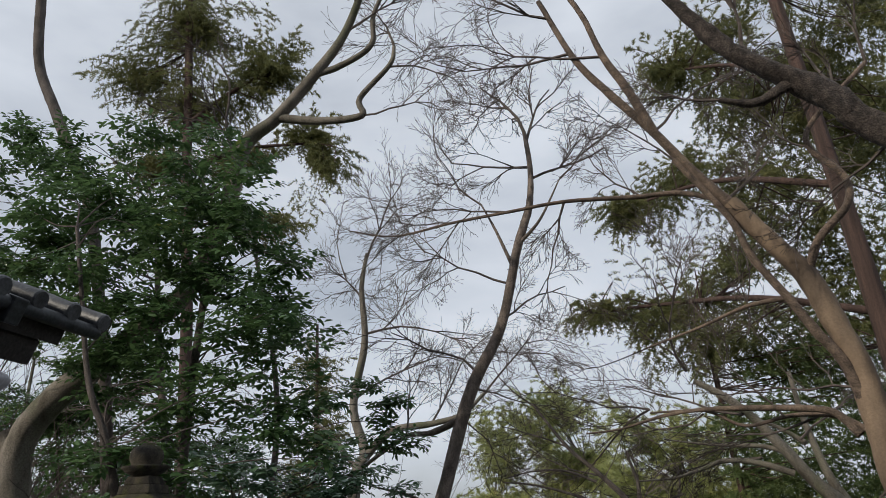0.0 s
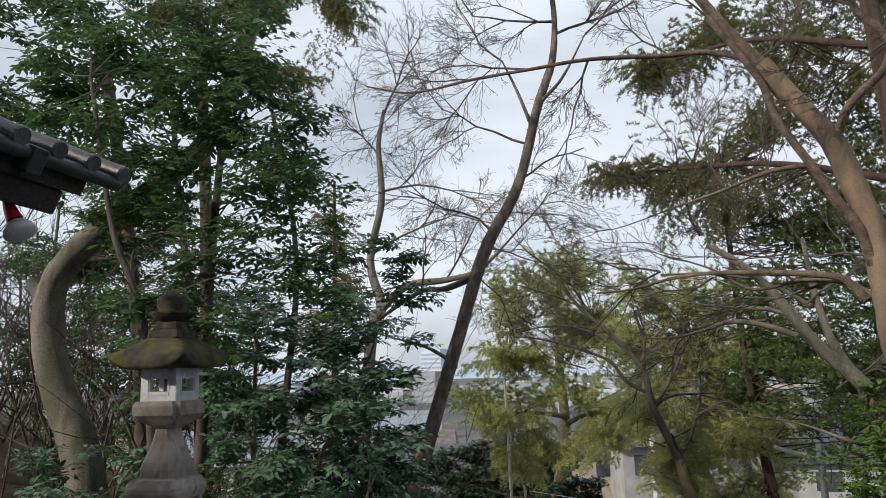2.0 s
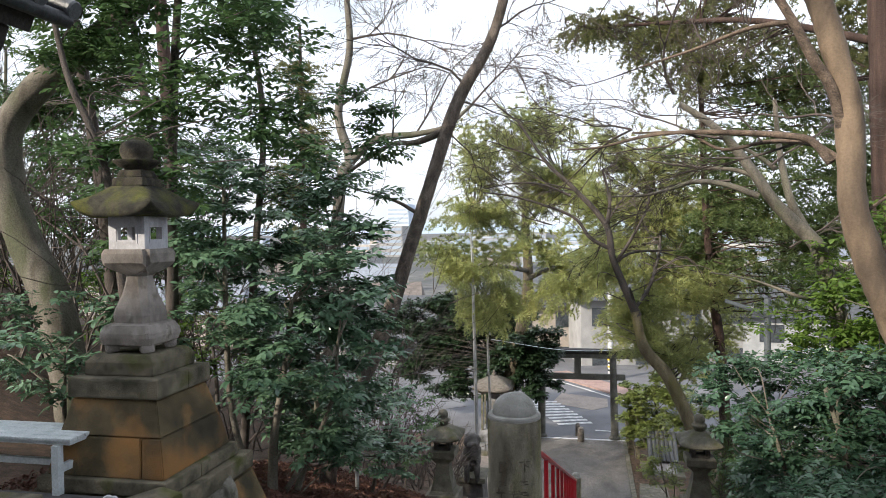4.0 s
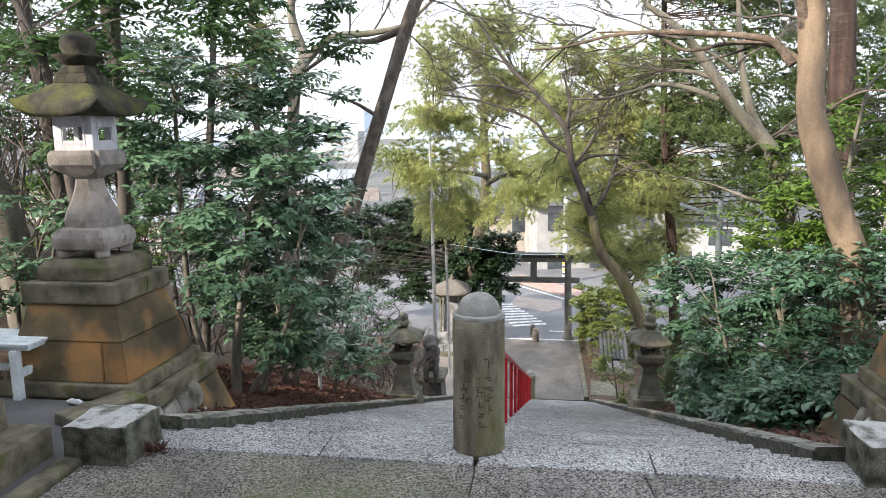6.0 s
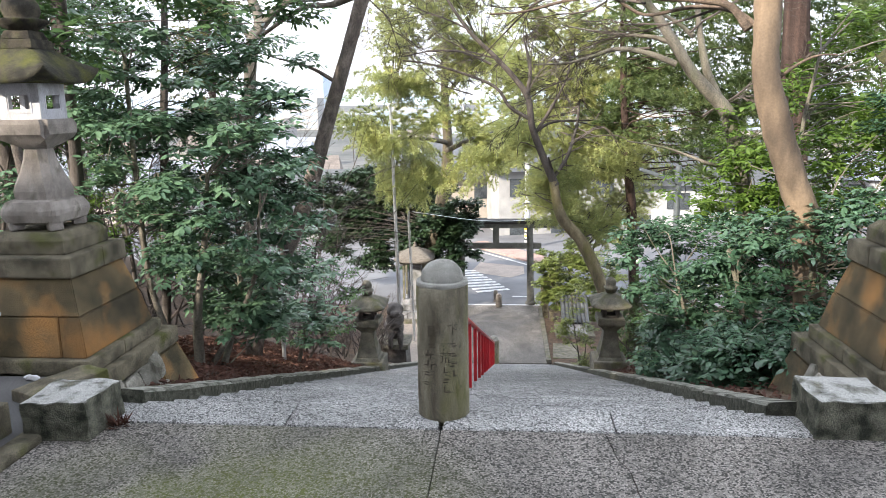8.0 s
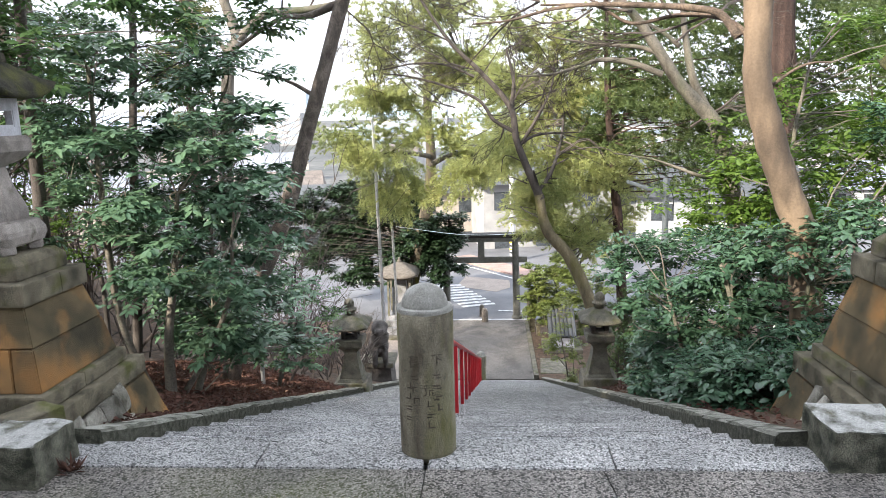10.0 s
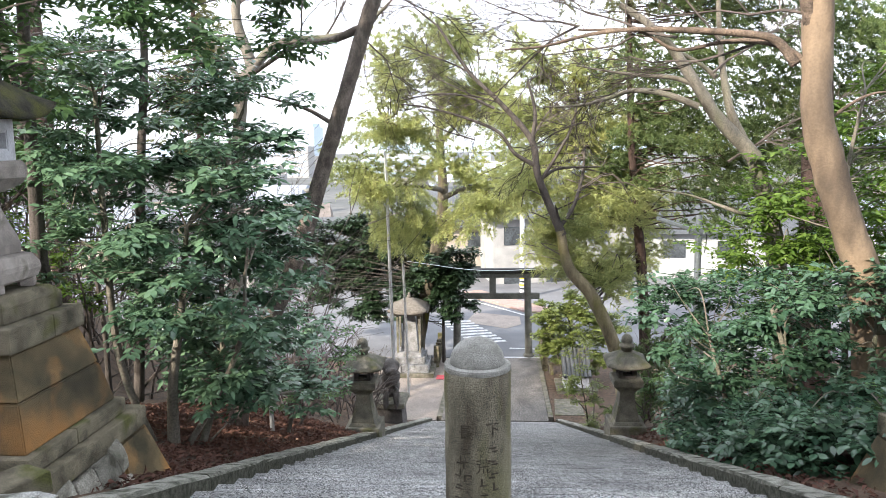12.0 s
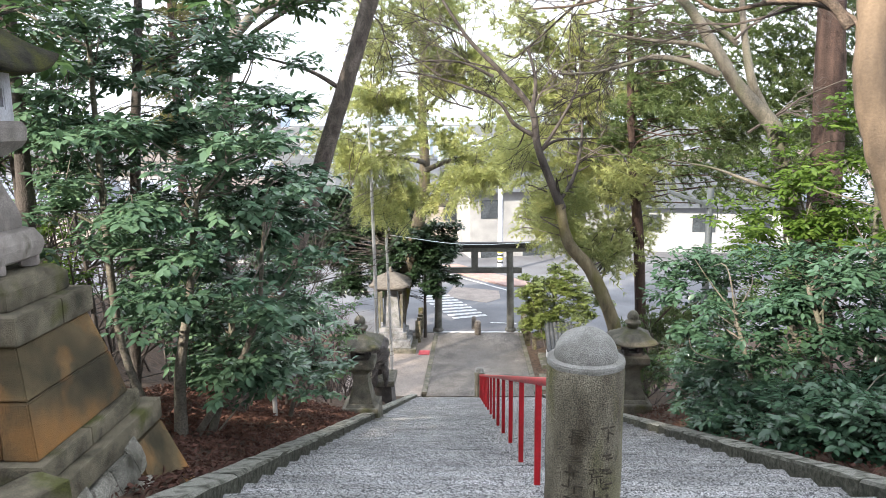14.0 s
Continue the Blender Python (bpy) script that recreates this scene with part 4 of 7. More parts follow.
tree("camellia_shrub", "glossy broad-leaved evergreen shrub beside the steps", "shrub", BARK_PALE, [
    ([(-2.95, 3.0, -1.0), (-2.9, 2.95, -0.3), (-2.75, 2.9, 0.4), (-2.6, 2.8, 1.2)], 0.06, 0.02),
    ([(-2.9, 3.1, -1.0), (-2.5, 3.0, -0.4), (-2.2, 2.9, 0.2), (-2.1, 2.8, 0.8)], 0.035, 0.015),
    ([(-3.1, 3.0, -1.0), (-3.3, 2.8, 0.0), (-3.4, 2.9, 1.2), (-3.5, 3.1, 2.4)], 0.04, 0.02),
    ([(-2.8, 3.2, -1.1), (-2.6, 3.4, -0.2), (-2.7, 3.8, 0.8), (-2.8, 4.5, 2.0)], 0.04, 0.015)],
    LEAF_GLOSS, [(-3.5, 3.2, 1.95, 0.8, 0.7, 0.75), (-2.45, 2.75, 1.25, 0.75, 0.6, 0.6), (-2.7, 2.5, 0.55, 0.6, 0.5, 0.45), (-2.05, 2.75, 0.35, 0.45, 0.5, 0.5), (-3.05, 2.4, 1.35, 0.55, 0.45, 0.5),
                (-2.9, 4.8, 2.2, 0.75, 0.7, 0.7), (-4.3, 4.0, 2.6, 0.8, 0.7, 0.7), (-2.5, 3.6, 0.0, 0.5, 0.5, 0.4), (-3.3, 3.4, 0.4, 0.6, 0.6, 0.5), (-2.3, 3.3, 1.6, 0.5, 0.5, 0.5),
                (-3.1, 4.4, 0.2, 0.6, 0.6, 0.55), (-2.55, 4.3, 0.9, 0.5, 0.5, 0.5), (-3.7, 3.7, 1.2, 0.6, 0.6, 0.6), (-2.05, 3.2, 0.95, 0.4, 0.45, 0.4), (-2.35, 3.3, -0.35, 0.4, 0.45, 0.35),
                (-2.0, 3.4, 0.1, 0.4, 0.45, 0.35), (-1.95, 3.5, 0.75, 0.4, 0.4, 0.3), (-2.0, 3.6, 1.3, 0.35, 0.4, 0.25), (-2.6, 3.6, 2.2, 0.5, 0.5, 0.4), (-3.0, 3.4, 0.9, 0.55, 0.45, 0.45), (-2.6, 3.2, -0.35, 0.4, 0.4, 0.3), (-2.4, 3.8, -0.55, 0.35, 0.4, 0.28), (-2.35, 4.5, -0.85, 0.3, 0.4, 0.22), (-2.55, 3.3, 0.5, 0.5, 0.45, 0.4), (-2.95, 3.7, 1.6, 0.55, 0.45, 0.4), (-3.4, 4.0, 0.0, 0.55, 0.45, 0.4), (-3.6, 2.9, 1.0, 0.45, 0.4, 0.4), (-3.3, 3.0, 2.5, 0.6, 0.5, 0.4), (-2.75, 3.4, -0.15, 0.4, 0.4, 0.3), (-2.35, 3.2, 1.1, 0.4, 0.4, 0.35), (-2.1, 3.7, 1.9, 0.3, 0.35, 0.2), (-2.35, 5.9, -1.4, 0.35, 0.5, 0.4)],
    105, "broad", 0.105, 23, count=7, layer=0.36)
tree("low_evergreen_shrub", "small glossy evergreen shrub on the leaf-strewn bank", "shrub", BARK_PALE, [
    ([(-2.75, 5.9, -2.0), (-2.6, 5.9, -1.5), (-2.3, 5.9, -1.1)], 0.03, 0.012)],
    LEAF_GLOSS, [(-2.55, 5.6, -0.95, 0.45, 0.5, 0.4), (-2.95, 5.2, -0.7, 0.45, 0.5, 0.4), (-2.8, 6.6, -0.4, 0.5, 0.6, 0.5), (-3.4, 4.6, -0.4, 0.5, 0.6, 0.5)], 110, "broad", 0.1, 25)
tree("low_evergreen_shrub", "leafy evergreen shrub growing against the lantern plinth", "shrub", BARK_PALE, [
    ([(-4.6, 1.9, -0.3), (-4.6, 1.9, 0.2), (-4.5, 1.8, 0.6)], 0.03, 0.012)],
    LEAF_GLOSS, [(-4.6, 1.9, 0.55, 0.6, 0.4, 0.4), (-5.4, 2.2, 0.9, 0.7, 0.5, 0.5), (-4.3, 2.3, 1.0, 0.4, 0.4, 0.4)], 110, "broad", 0.1, 26)

# evergreen shrubs on the other side
tree("camellia_shrub", "glossy evergreen shrub bank overhanging the kerb", "shrub", BARK_PALE, [
    ([(3.3, 4.2, -1.6), (3.2, 4.2, -1.0), (3.1, 4.2, -0.4), (3.0, 4.4, 0.1)], 0.05, 0.02),
    ([(3.5, 3.4, -1.4), (3.5, 3.4, -0.7), (3.55, 3.4, 0.1)], 0.045, 0.02),
    ([(2.95, 5.1, -1.9), (2.8, 5.1, -1.2), (2.6, 5.2, -0.4)], 0.04, 0.02)],
    LEAF_GLOSS_DIM, [(2.5, 5.5, -0.1, 0.6, 0.6, 0.42), (3.0, 4.7, 0.02, 0.7, 0.6, 0.48), (3.5, 3.8, 0.3, 0.7, 0.6, 0.45), (3.85, 3.2, 0.55, 0.55, 0.5, 0.45), (2.75, 5.1, -0.75, 0.5, 0.6, 0.5),
                (3.25, 4.1, -0.5, 0.65, 0.6, 0.5), (3.65, 3.3, -0.3, 0.5, 0.5, 0.45), (3.0, 4.5, -1.0, 0.55, 0.6, 0.38), (3.4, 3.6, -0.85, 0.4, 0.45, 0.3), (4.4, 3.4, 0.9, 0.6, 0.5, 0.5),
                (2.75, 6.0, -1.2, 0.45, 0.6, 0.5), (2.75, 5.2, -1.4, 0.4, 0.5, 0.4), (3.05, 4.4, -1.35, 0.45, 0.5, 0.3), (3.75, 2.8, -0.5, 0.5, 0.45, 0.45), (4.3, 2.7, 0.1, 0.5, 0.45, 0.5), (3.0, 6.4, -0.2, 0.6, 0.6, 0.5), (3.6, 5.0, -0.2, 0.6, 0.6, 0.6), (4.1, 4.0, -0.3, 0.6, 0.6, 0.6),
                (2.65, 4.9, -1.55, 0.35, 0.5, 0.35), (2.75, 4.0, -1.2, 0.4, 0.5, 0.35), (2.95, 3.2, -0.85, 0.4, 0.45, 0.35), (3.2, 2.6, -0.55, 0.4, 0.4, 0.35), (4.9, 3.0, 0.5, 0.6, 0.5, 0.6), (4.6, 3.6, 1.6, 0.5, 0.5, 0.5), (2.5, 6.3, -0.6, 0.45, 0.5, 0.45), (2.55, 3.2, -0.85, 0.3, 0.4, 0.25), (2.6, 2.6, -0.6, 0.3, 0.35, 0.25), (2.5, 5.8, -1.75, 0.3, 0.45, 0.3), (2.75, 7.0, -2.0, 0.4, 0.5, 0.4), (2.95, 7.8, -1.6, 0.5, 0.5, 0.6), (2.45, 3.9, -1.25, 0.3, 0.4, 0.28), (2.4, 4.6, -1.5, 0.3, 0.4, 0.28), (2.4, 5.3, -1.75, 0.28, 0.4, 0.28), (2.75, 3.0, -0.6, 0.35, 0.35, 0.3), (2.95, 2.4, -0.35, 0.35, 0.35, 0.3), (2.42, 2.5, -0.7, 0.22, 0.35, 0.2), (2.45, 3.3, -1.0, 0.25, 0.35, 0.22), (2.6, 2.1, -0.35, 0.3, 0.35, 0.28), (2.95, 1.9, -0.15, 0.3, 0.35, 0.3), (2.75, 2.7, -0.55, 0.35, 0.4, 0.3), (2.65, 3.6, -0.95, 0.35, 0.4, 0.3)],
    150, "broad", 0.095, 31, layer=0.5, width=0.25)
tree("evergreen_sapling", "bright green leafy sapling beside the crooked trunk", "tree", BARK_PALE, [
    ([(4.2, 5.2, -1.2), (4.1, 5.2, 0.2), (4.0, 5.1, 1.4), (4.1, 5.0, 2.4)], 0.04, 0.015),
    ([(4.3, 5.6, -1.2), (4.0, 6.4, 0.2), (3.75, 6.8, 1.4)], 0.03, 0.012)],
    LEAF_LIGHT, [(3.9, 5.0, 1.0, 0.6, 0.6, 0.6), (4.5, 4.8, 1.5, 0.55, 0.6, 0.65), (3.8, 6.8, 0.8, 0.7, 0.7, 0.8), (4.9, 5.4, 0.7, 0.6, 0.6, 0.6), (4.3, 6.5, 1.6, 0.6, 0.6, 0.5), (5.0, 4.6, 1.9, 0.6, 0.6, 0.5), (4.4, 6.2, 0.5, 0.6, 0.6, 0.6), (5.2, 4.4, 0.9, 0.6, 0.6, 0.5), (3.6, 7.6, 0.0, 0.6, 0.6, 0.6),
                (4.3, 5.6, 2.2, 0.6, 0.6, 0.5), (5.0, 5.8, 1.6, 0.6, 0.6, 0.5), (4.9, 5.6, 2.6, 0.6, 0.6, 0.4), (3.5, 6.2, 1.2, 0.6, 0.6, 0.4), (3.9, 6.0, 0.6, 0.6, 0.5, 0.5), (5.5, 5.2, 2.2, 0.6, 0.6, 0.6), (5.6, 5.4, 1.3, 0.6, 0.6, 0.6), (3.3, 6.6, 0.5, 0.5, 0.5, 0.5)], 110, "broad", 0.098, 33, count=6, layer=0.45)

tree("evergreen_thicket", "dark evergreen thicket behind the shrub bank", "shrub", BARK_GREY, [
    ([(4.2, 6.6, -2.2), (4.1, 6.6, -1.2), (4.0, 6.6, 0.0)], 0.05, 0.02), ([(4.6, 4.4, -1.4), (4.5, 4.4, -0.6), (4.5, 4.5, 0.6)], 0.04, 0.02), ([(3.5, 8.8, -3.1), (3.4, 8.8, -2.2), (3.4, 8.8, -1.2)], 0.04, 0.02)],
    LEAF_DARK, [(3.9, 6.4, -0.4, 0.7, 0.6, 0.7), (3.7, 6.8, -1.4, 0.7, 0.6, 0.6), (4.6, 5.0, -0.4, 0.7, 0.6, 0.7), (4.5, 5.2, -1.2, 0.7, 0.6, 0.6), (5.0, 6.0, 0.2, 0.8, 0.6, 0.8), (3.3, 7.6, -1.8, 0.5, 0.6, 0.6), (3.5, 8.6, -1.9, 0.6, 0.6, 0.7), (3.2, 9.6, -2.7, 0.6, 0.7, 0.6), (4.2, 8.0, -0.9, 0.7, 0.7, 0.7), (5.2, 3.9, -0.3, 0.7, 0.6, 0.7), (4.3, 3.8, -0.9, 0.5, 0.5, 0.4), (5.2, 7.4, 0.6, 0.8, 0.7, 0.8), (3.7, 4.9, -1.1, 0.5, 0.5, 0.5), (3.5, 2.5, -0.2, 0.5, 0.4, 0.4), (4.3, 2.2, 0.1, 0.6, 0.4, 0.5)],
    62, "broad", 0.1, 36, count=7, layer=0.5, oval=False)
tree("feathery_undergrowth", "low feathery green conifer saplings below the shrubs", "shrub", BARK_RED, [
    ([(3.3, 11.2, -4.1), (3.2, 11.2, -3.4), (3.2, 11.2, -2.4)], 0.03, 0.012), ([(4.4, 12.6, -4.6), (4.3, 12.6, -3.6), (4.3, 12.5, -2.6)], 0.03, 0.012)],
    NEEDLE, [(3.1, 10.8, -3.0, 0.6, 0.6, 0.6), (3.3, 11.6, -2.4, 0.7, 0.6, 0.5), (4.3, 12.4, -3.0, 0.9, 0.6, 0.8), (3.2, 12.2, -3.8, 0.7, 0.6, 0.5), (5.0, 12.2, -2.2, 0.9, 0.7, 0.7), (4.0, 11.2, -1.9, 0.8, 0.6, 0.6)],
    30, "needle", 0.3, 37, needle=0.09, needle_w=0.010)
tree("evergreen_thicket", "bright evergreen undergrowth behind the stems on the slope", "shrub", BARK_GREY, [
    ([(-4.7, 5.0, -1.2), (-4.7, 5.0, -0.2), (-4.8, 5.0, 0.8)], 0.04, 0.015), ([(-5.8, 6.0, -1.0), (-5.8, 6.0, 0.2), (-5.9, 6.0, 1.4)], 0.04, 0.015)],
    LEAF_LIGHT, [(-4.7, 4.9, 0.2, 0.6, 0.5, 0.5), (-5.4, 5.2, 0.8, 0.7, 0.5, 0.6), (-4.3, 6.0, -0.5, 0.6, 0.5, 0.5), (-6.0, 5.4, 0.1, 0.7, 0.5, 0.6), (-5.2, 6.4, 0.2, 0.7, 0.6, 0.5), (-6.6, 6.0, 1.2, 0.8, 0.6, 0.7), (-4.0, 7.2, -1.2, 0.6, 0.6, 0.4), (-7.6, 6.4, 0.8, 0.8, 0.6, 0.8), (-5.0, 8.0, -0.6, 0.8, 0.6, 0.5)],
    70, "broad", 0.085, 38, count=7, layer=0.45, oval=False)

tree("far_evergreen_bush", "yellow-green evergreen thicket on the slope behind the bent tree", "tree", BARK_PALE, [
    ([(-12.3, 9.4, -1.5), (-12.2, 9.4, 2.0), (-12.0, 9.4, 6.0)], 0.09, 0.03)],
    LEAF_LIGHT, [(-12.0, 9.5, 6.4, 0.9, 0.8, 0.6), (-13.2, 9.5, 5.0, 1.1, 0.9, 0.9), (-11.6, 9.5, 4.4, 1.0, 0.8, 0.7), (-12.9, 9.5, 3.0, 1.1, 0.9, 0.8), (-11.2, 9.5, 2.6, 1.0, 0.8, 0.7), (-12.4, 9.5, 1.2, 1.1, 0.9, 0.7)], 55, "broad", 0.11, 35, count=6, layer=0.45, oval=False)

# conifers
tree("tall_conifer", "tall dark bronze-green conifer behind the evergreens", "tree", BARK_RED, [
    ([(-9.3, 11.5, -2.2), (-9.5, 11.5, 6.0), (-9.9, 11.5, 11.3), (-10.05, 11.5, 14.0), (-10.35, 11.5, 18.5)], 0.17, 0.10),
    ([(-9.9, 11.5, 11.3), (-8.5, 11.6, 11.9), (-6.3, 11.9, 11.9)], 0.09, 0.03), ([(-9.9, 11.5, 13.0), (-8.8, 11.7, 13.9), (-7.6, 11.9, 14.6)], 0.09, 0.03)],
    NEEDLE_BROWN, [(-10.2, 12, 16.6, 2.5, 1.6, 1.2), (-12.3, 12, 15.2, 1.5, 1.3, 0.8), (-7.9, 12, 14.7, 1.5, 1.3, 1.2), (-5.8, 12, 11.1, 0.8, 0.9, 0.6), (-6.5, 12, 12.2, 1.0, 1.0, 0.6), (-9.9, 12, 13.8, 1.7, 1.4, 1.0), (-7.3, 12, 9.8, 1.1, 1.0, 0.6), (-11.5, 12, 12.0, 1.5, 1.2, 0.8), (-8.6, 12, 11.8, 1.2, 1.1, 0.7)],
    58, "needle", 0.36, 41, needle=0.1, needle_w=0.0125)
tree("bronze_conifer", "small bronzed conifer on the slope", "tree", BARK_RED, [
    ([(-7.9, 16, -5.2), (-7.9, 16, 2.0), (-7.9, 16, 8.0)], 0.16, 0.04)],
    NEEDLE_BROWN, [(-7.9, 16, 6.4, 1.0, 0.9, 1.3), (-7.6, 16, 4.4, 1.2, 1.0, 0.9), (-8.5, 16, 3.2, 1.2, 1.0, 0.9), (-7.9, 16, 1.8, 1.3, 1.0, 0.8)], 34, "needle", 0.32, 43, needle=0.1, needle_w=0.012)
tree("tall_conifer", "broad olive-bronze conifer with drooping sprays", "tree", BARK_RED, [
    ([(5.55, 9.2, -2.8), (5.45, 9.2, 1.6), (5.33, 9.2, 3.6), (5.2, 9.3, 8.0), (5.0, 9.6, 14.5)], 0.30, 0.10),
    ([(5.28, 9.23, 5.0), (3.6, 10.4, 5.8), (2.0, 11.6, 6.2), (0.4, 12, 6.3)], 0.08, 0.02), ([(5.21, 9.29, 7.5), (3.4, 10.4, 8.4), (1.6, 11.8, 8.7)], 0.08, 0.02),
    ([(5.14, 9.38, 10.0), (4.2, 10.8, 11.4), (3.1, 11.9, 12.2)], 0.07, 0.02), ([(5.32, 9.2, 4.0), (5.6, 10.5, 4.6), (6.6, 11.6, 5.0)], 0.07, 0.02)],
    NEEDLE_BROWN, [(3.06, 12, 12.3, 1.3, 1.2, 0.9), (4.78, 12, 10.8, 1.8, 1.4, 1.1), (6.8, 12, 12.0, 1.4, 1.2, 1.1), (1.7, 12, 8.6, 1.2, 1.1, 0.9), (0.55, 12, 6.25, 0.9, 0.9, 0.45), (2.3, 12, 6.2, 1.6, 1.2, 0.8),
                   (4.0, 12, 7.5, 1.4, 1.2, 0.9), (5.9, 12, 7.4, 1.4, 1.2, 1.1), (7.0, 12, 9.4, 1.0, 1.2, 1.4), (3.0, 12, 5.0, 1.9, 1.2, 0.8), (6.6, 12, 6.0, 1.4, 1.2, 1.0), (5.2, 12, 9.0, 1.4, 1.2, 0.9), (5.0, 12, 5.6, 1.4, 1.2, 0.8), (7.2, 12.4, 11.0, 1.3, 1.2, 1.2), (3.2, 12, 9.8, 1.1, 1.1, 0.7), (7.6, 12, 7.6, 1.1, 1.1, 1.0), (4.6, 12, 13.4, 1.5, 1.2, 0.9), (6.0, 12, 14.6, 1.5, 1.2, 1.0), (8.2, 12, 13.2, 1.2, 1.2, 1.2), (8.0, 12, 10.2, 1.0, 1.1, 1.0), (6.2, 12, 10.4, 1.1, 1.1, 0.8)],
    48, "needle", 0.36, 45, needle=0.1, needle_w=0.0115)
tree("tall_conifer", "deep green conifer with hanging foliage beyond the shrubs", "tree", BARK_RED, [
    ([(3.5, 12.6, -4.3), (3.27, 12.5, -0.82), (3.09, 12.5, 0.75), (2.97, 12.5, 2.5), (2.85, 12.5, 6.0)], 0.13, 0.05)],
    NEEDLE, [(5.0, 11.6, 4.6, 1.6, 1.2, 1.2), (3.6, 12, 3.4, 1.7, 1.2, 0.8), (5.6, 11, 3.0, 1.2, 1.2, 1.0), (3.0, 13, 1.3, 1.2, 1.1, 1.0), (6.4, 10.5, 1.6, 1.5, 1.4, 1.3), (4.8, 11.5, 1.0, 1.0, 1.0, 1.0), (7.5, 9.0, 3.0, 1.6, 1.5, 1.6), (6.6, 11, 4.2, 1.4, 1.2, 1.1), (4.2, 12, 2.2, 1.3, 1.1, 0.8), (6.6, 11.4, 2.4, 1.2, 1.2, 1.0), (5.4, 12, 1.8, 1.2, 1.1, 0.9), (8.0, 10.5, 3.6, 1.3, 1.2, 1.3)],
    36, "needle", 0.36, 47, needle=0.105, needle_w=0.0115)
tree("garden_pine", "yellow-green pine with a mossy leaning trunk", "tree", BARK_MOSS, [
    ([(-3.23, 24.62, -6.80), (-2.90, 24.62, -4.92), (-2.27, 24.62, -2.28), (-1.95, 24.62, -0.12), (-2.03, 24.62, 2.57), (-1.87, 24.62, 5.31)], 0.36, 0.10),
    ([(-1.97, 24.62, -0.08), (-0.8, 21, 0.5), (0.3, 20, 0.2)], 0.11, 0.04), ([(-1.97, 24.62, 0.25), (-2.6, 21, 0.6), (-3.6, 19.8, 0.6)], 0.10, 0.03),
    ([(-2.02, 24.62, 2.01), (-1.0, 21, 2.9), (-0.4, 20, 3.6)], 0.09, 0.03), ([(-2.02, 24.62, 1.57), (-2.5, 21, 2.2), (-3.3, 19.8, 2.5)], 0.09, 0.03)],
    NEEDLE_PINE, [(-1.19, 20, 5.7, 1.4, 1.4, 0.8), (-2.5, 19.6, 4.2, 1.4, 1.3, 0.8), (-0.5, 19.6, 3.6, 1.6, 1.3, 0.9), (-3.2, 19.4, 2.5, 1.3, 1.3, 0.7), (-1.4, 19.6, 1.5, 1.9, 1.4, 0.7),
                  (-3.4, 19.2, 0.5, 1.3, 1.3, 0.7), (-0.4, 19.6, 0.1, 1.8, 1.4, 0.7), (-2.1, 19.6, -0.7, 1.8, 1.3, 0.55), (-3.2, 20, -1.3, 1.2, 1.2, 0.5), (-4.4, 19.6, 1.4, 1.2, 1.2, 0.9), (-2.9, 20, 5.2, 1.2, 1.2, 0.8), (0.9, 19.6, 2.6, 1.4, 1.2, 0.8), (-1.6, 20, 2.9, 1.4, 1.2, 0.8), (1.2, 20, 0.8, 1.3, 1.2, 0.7)],
    38, "needle", 0.38, 51, needle=0.14, needle_w=0.0125)
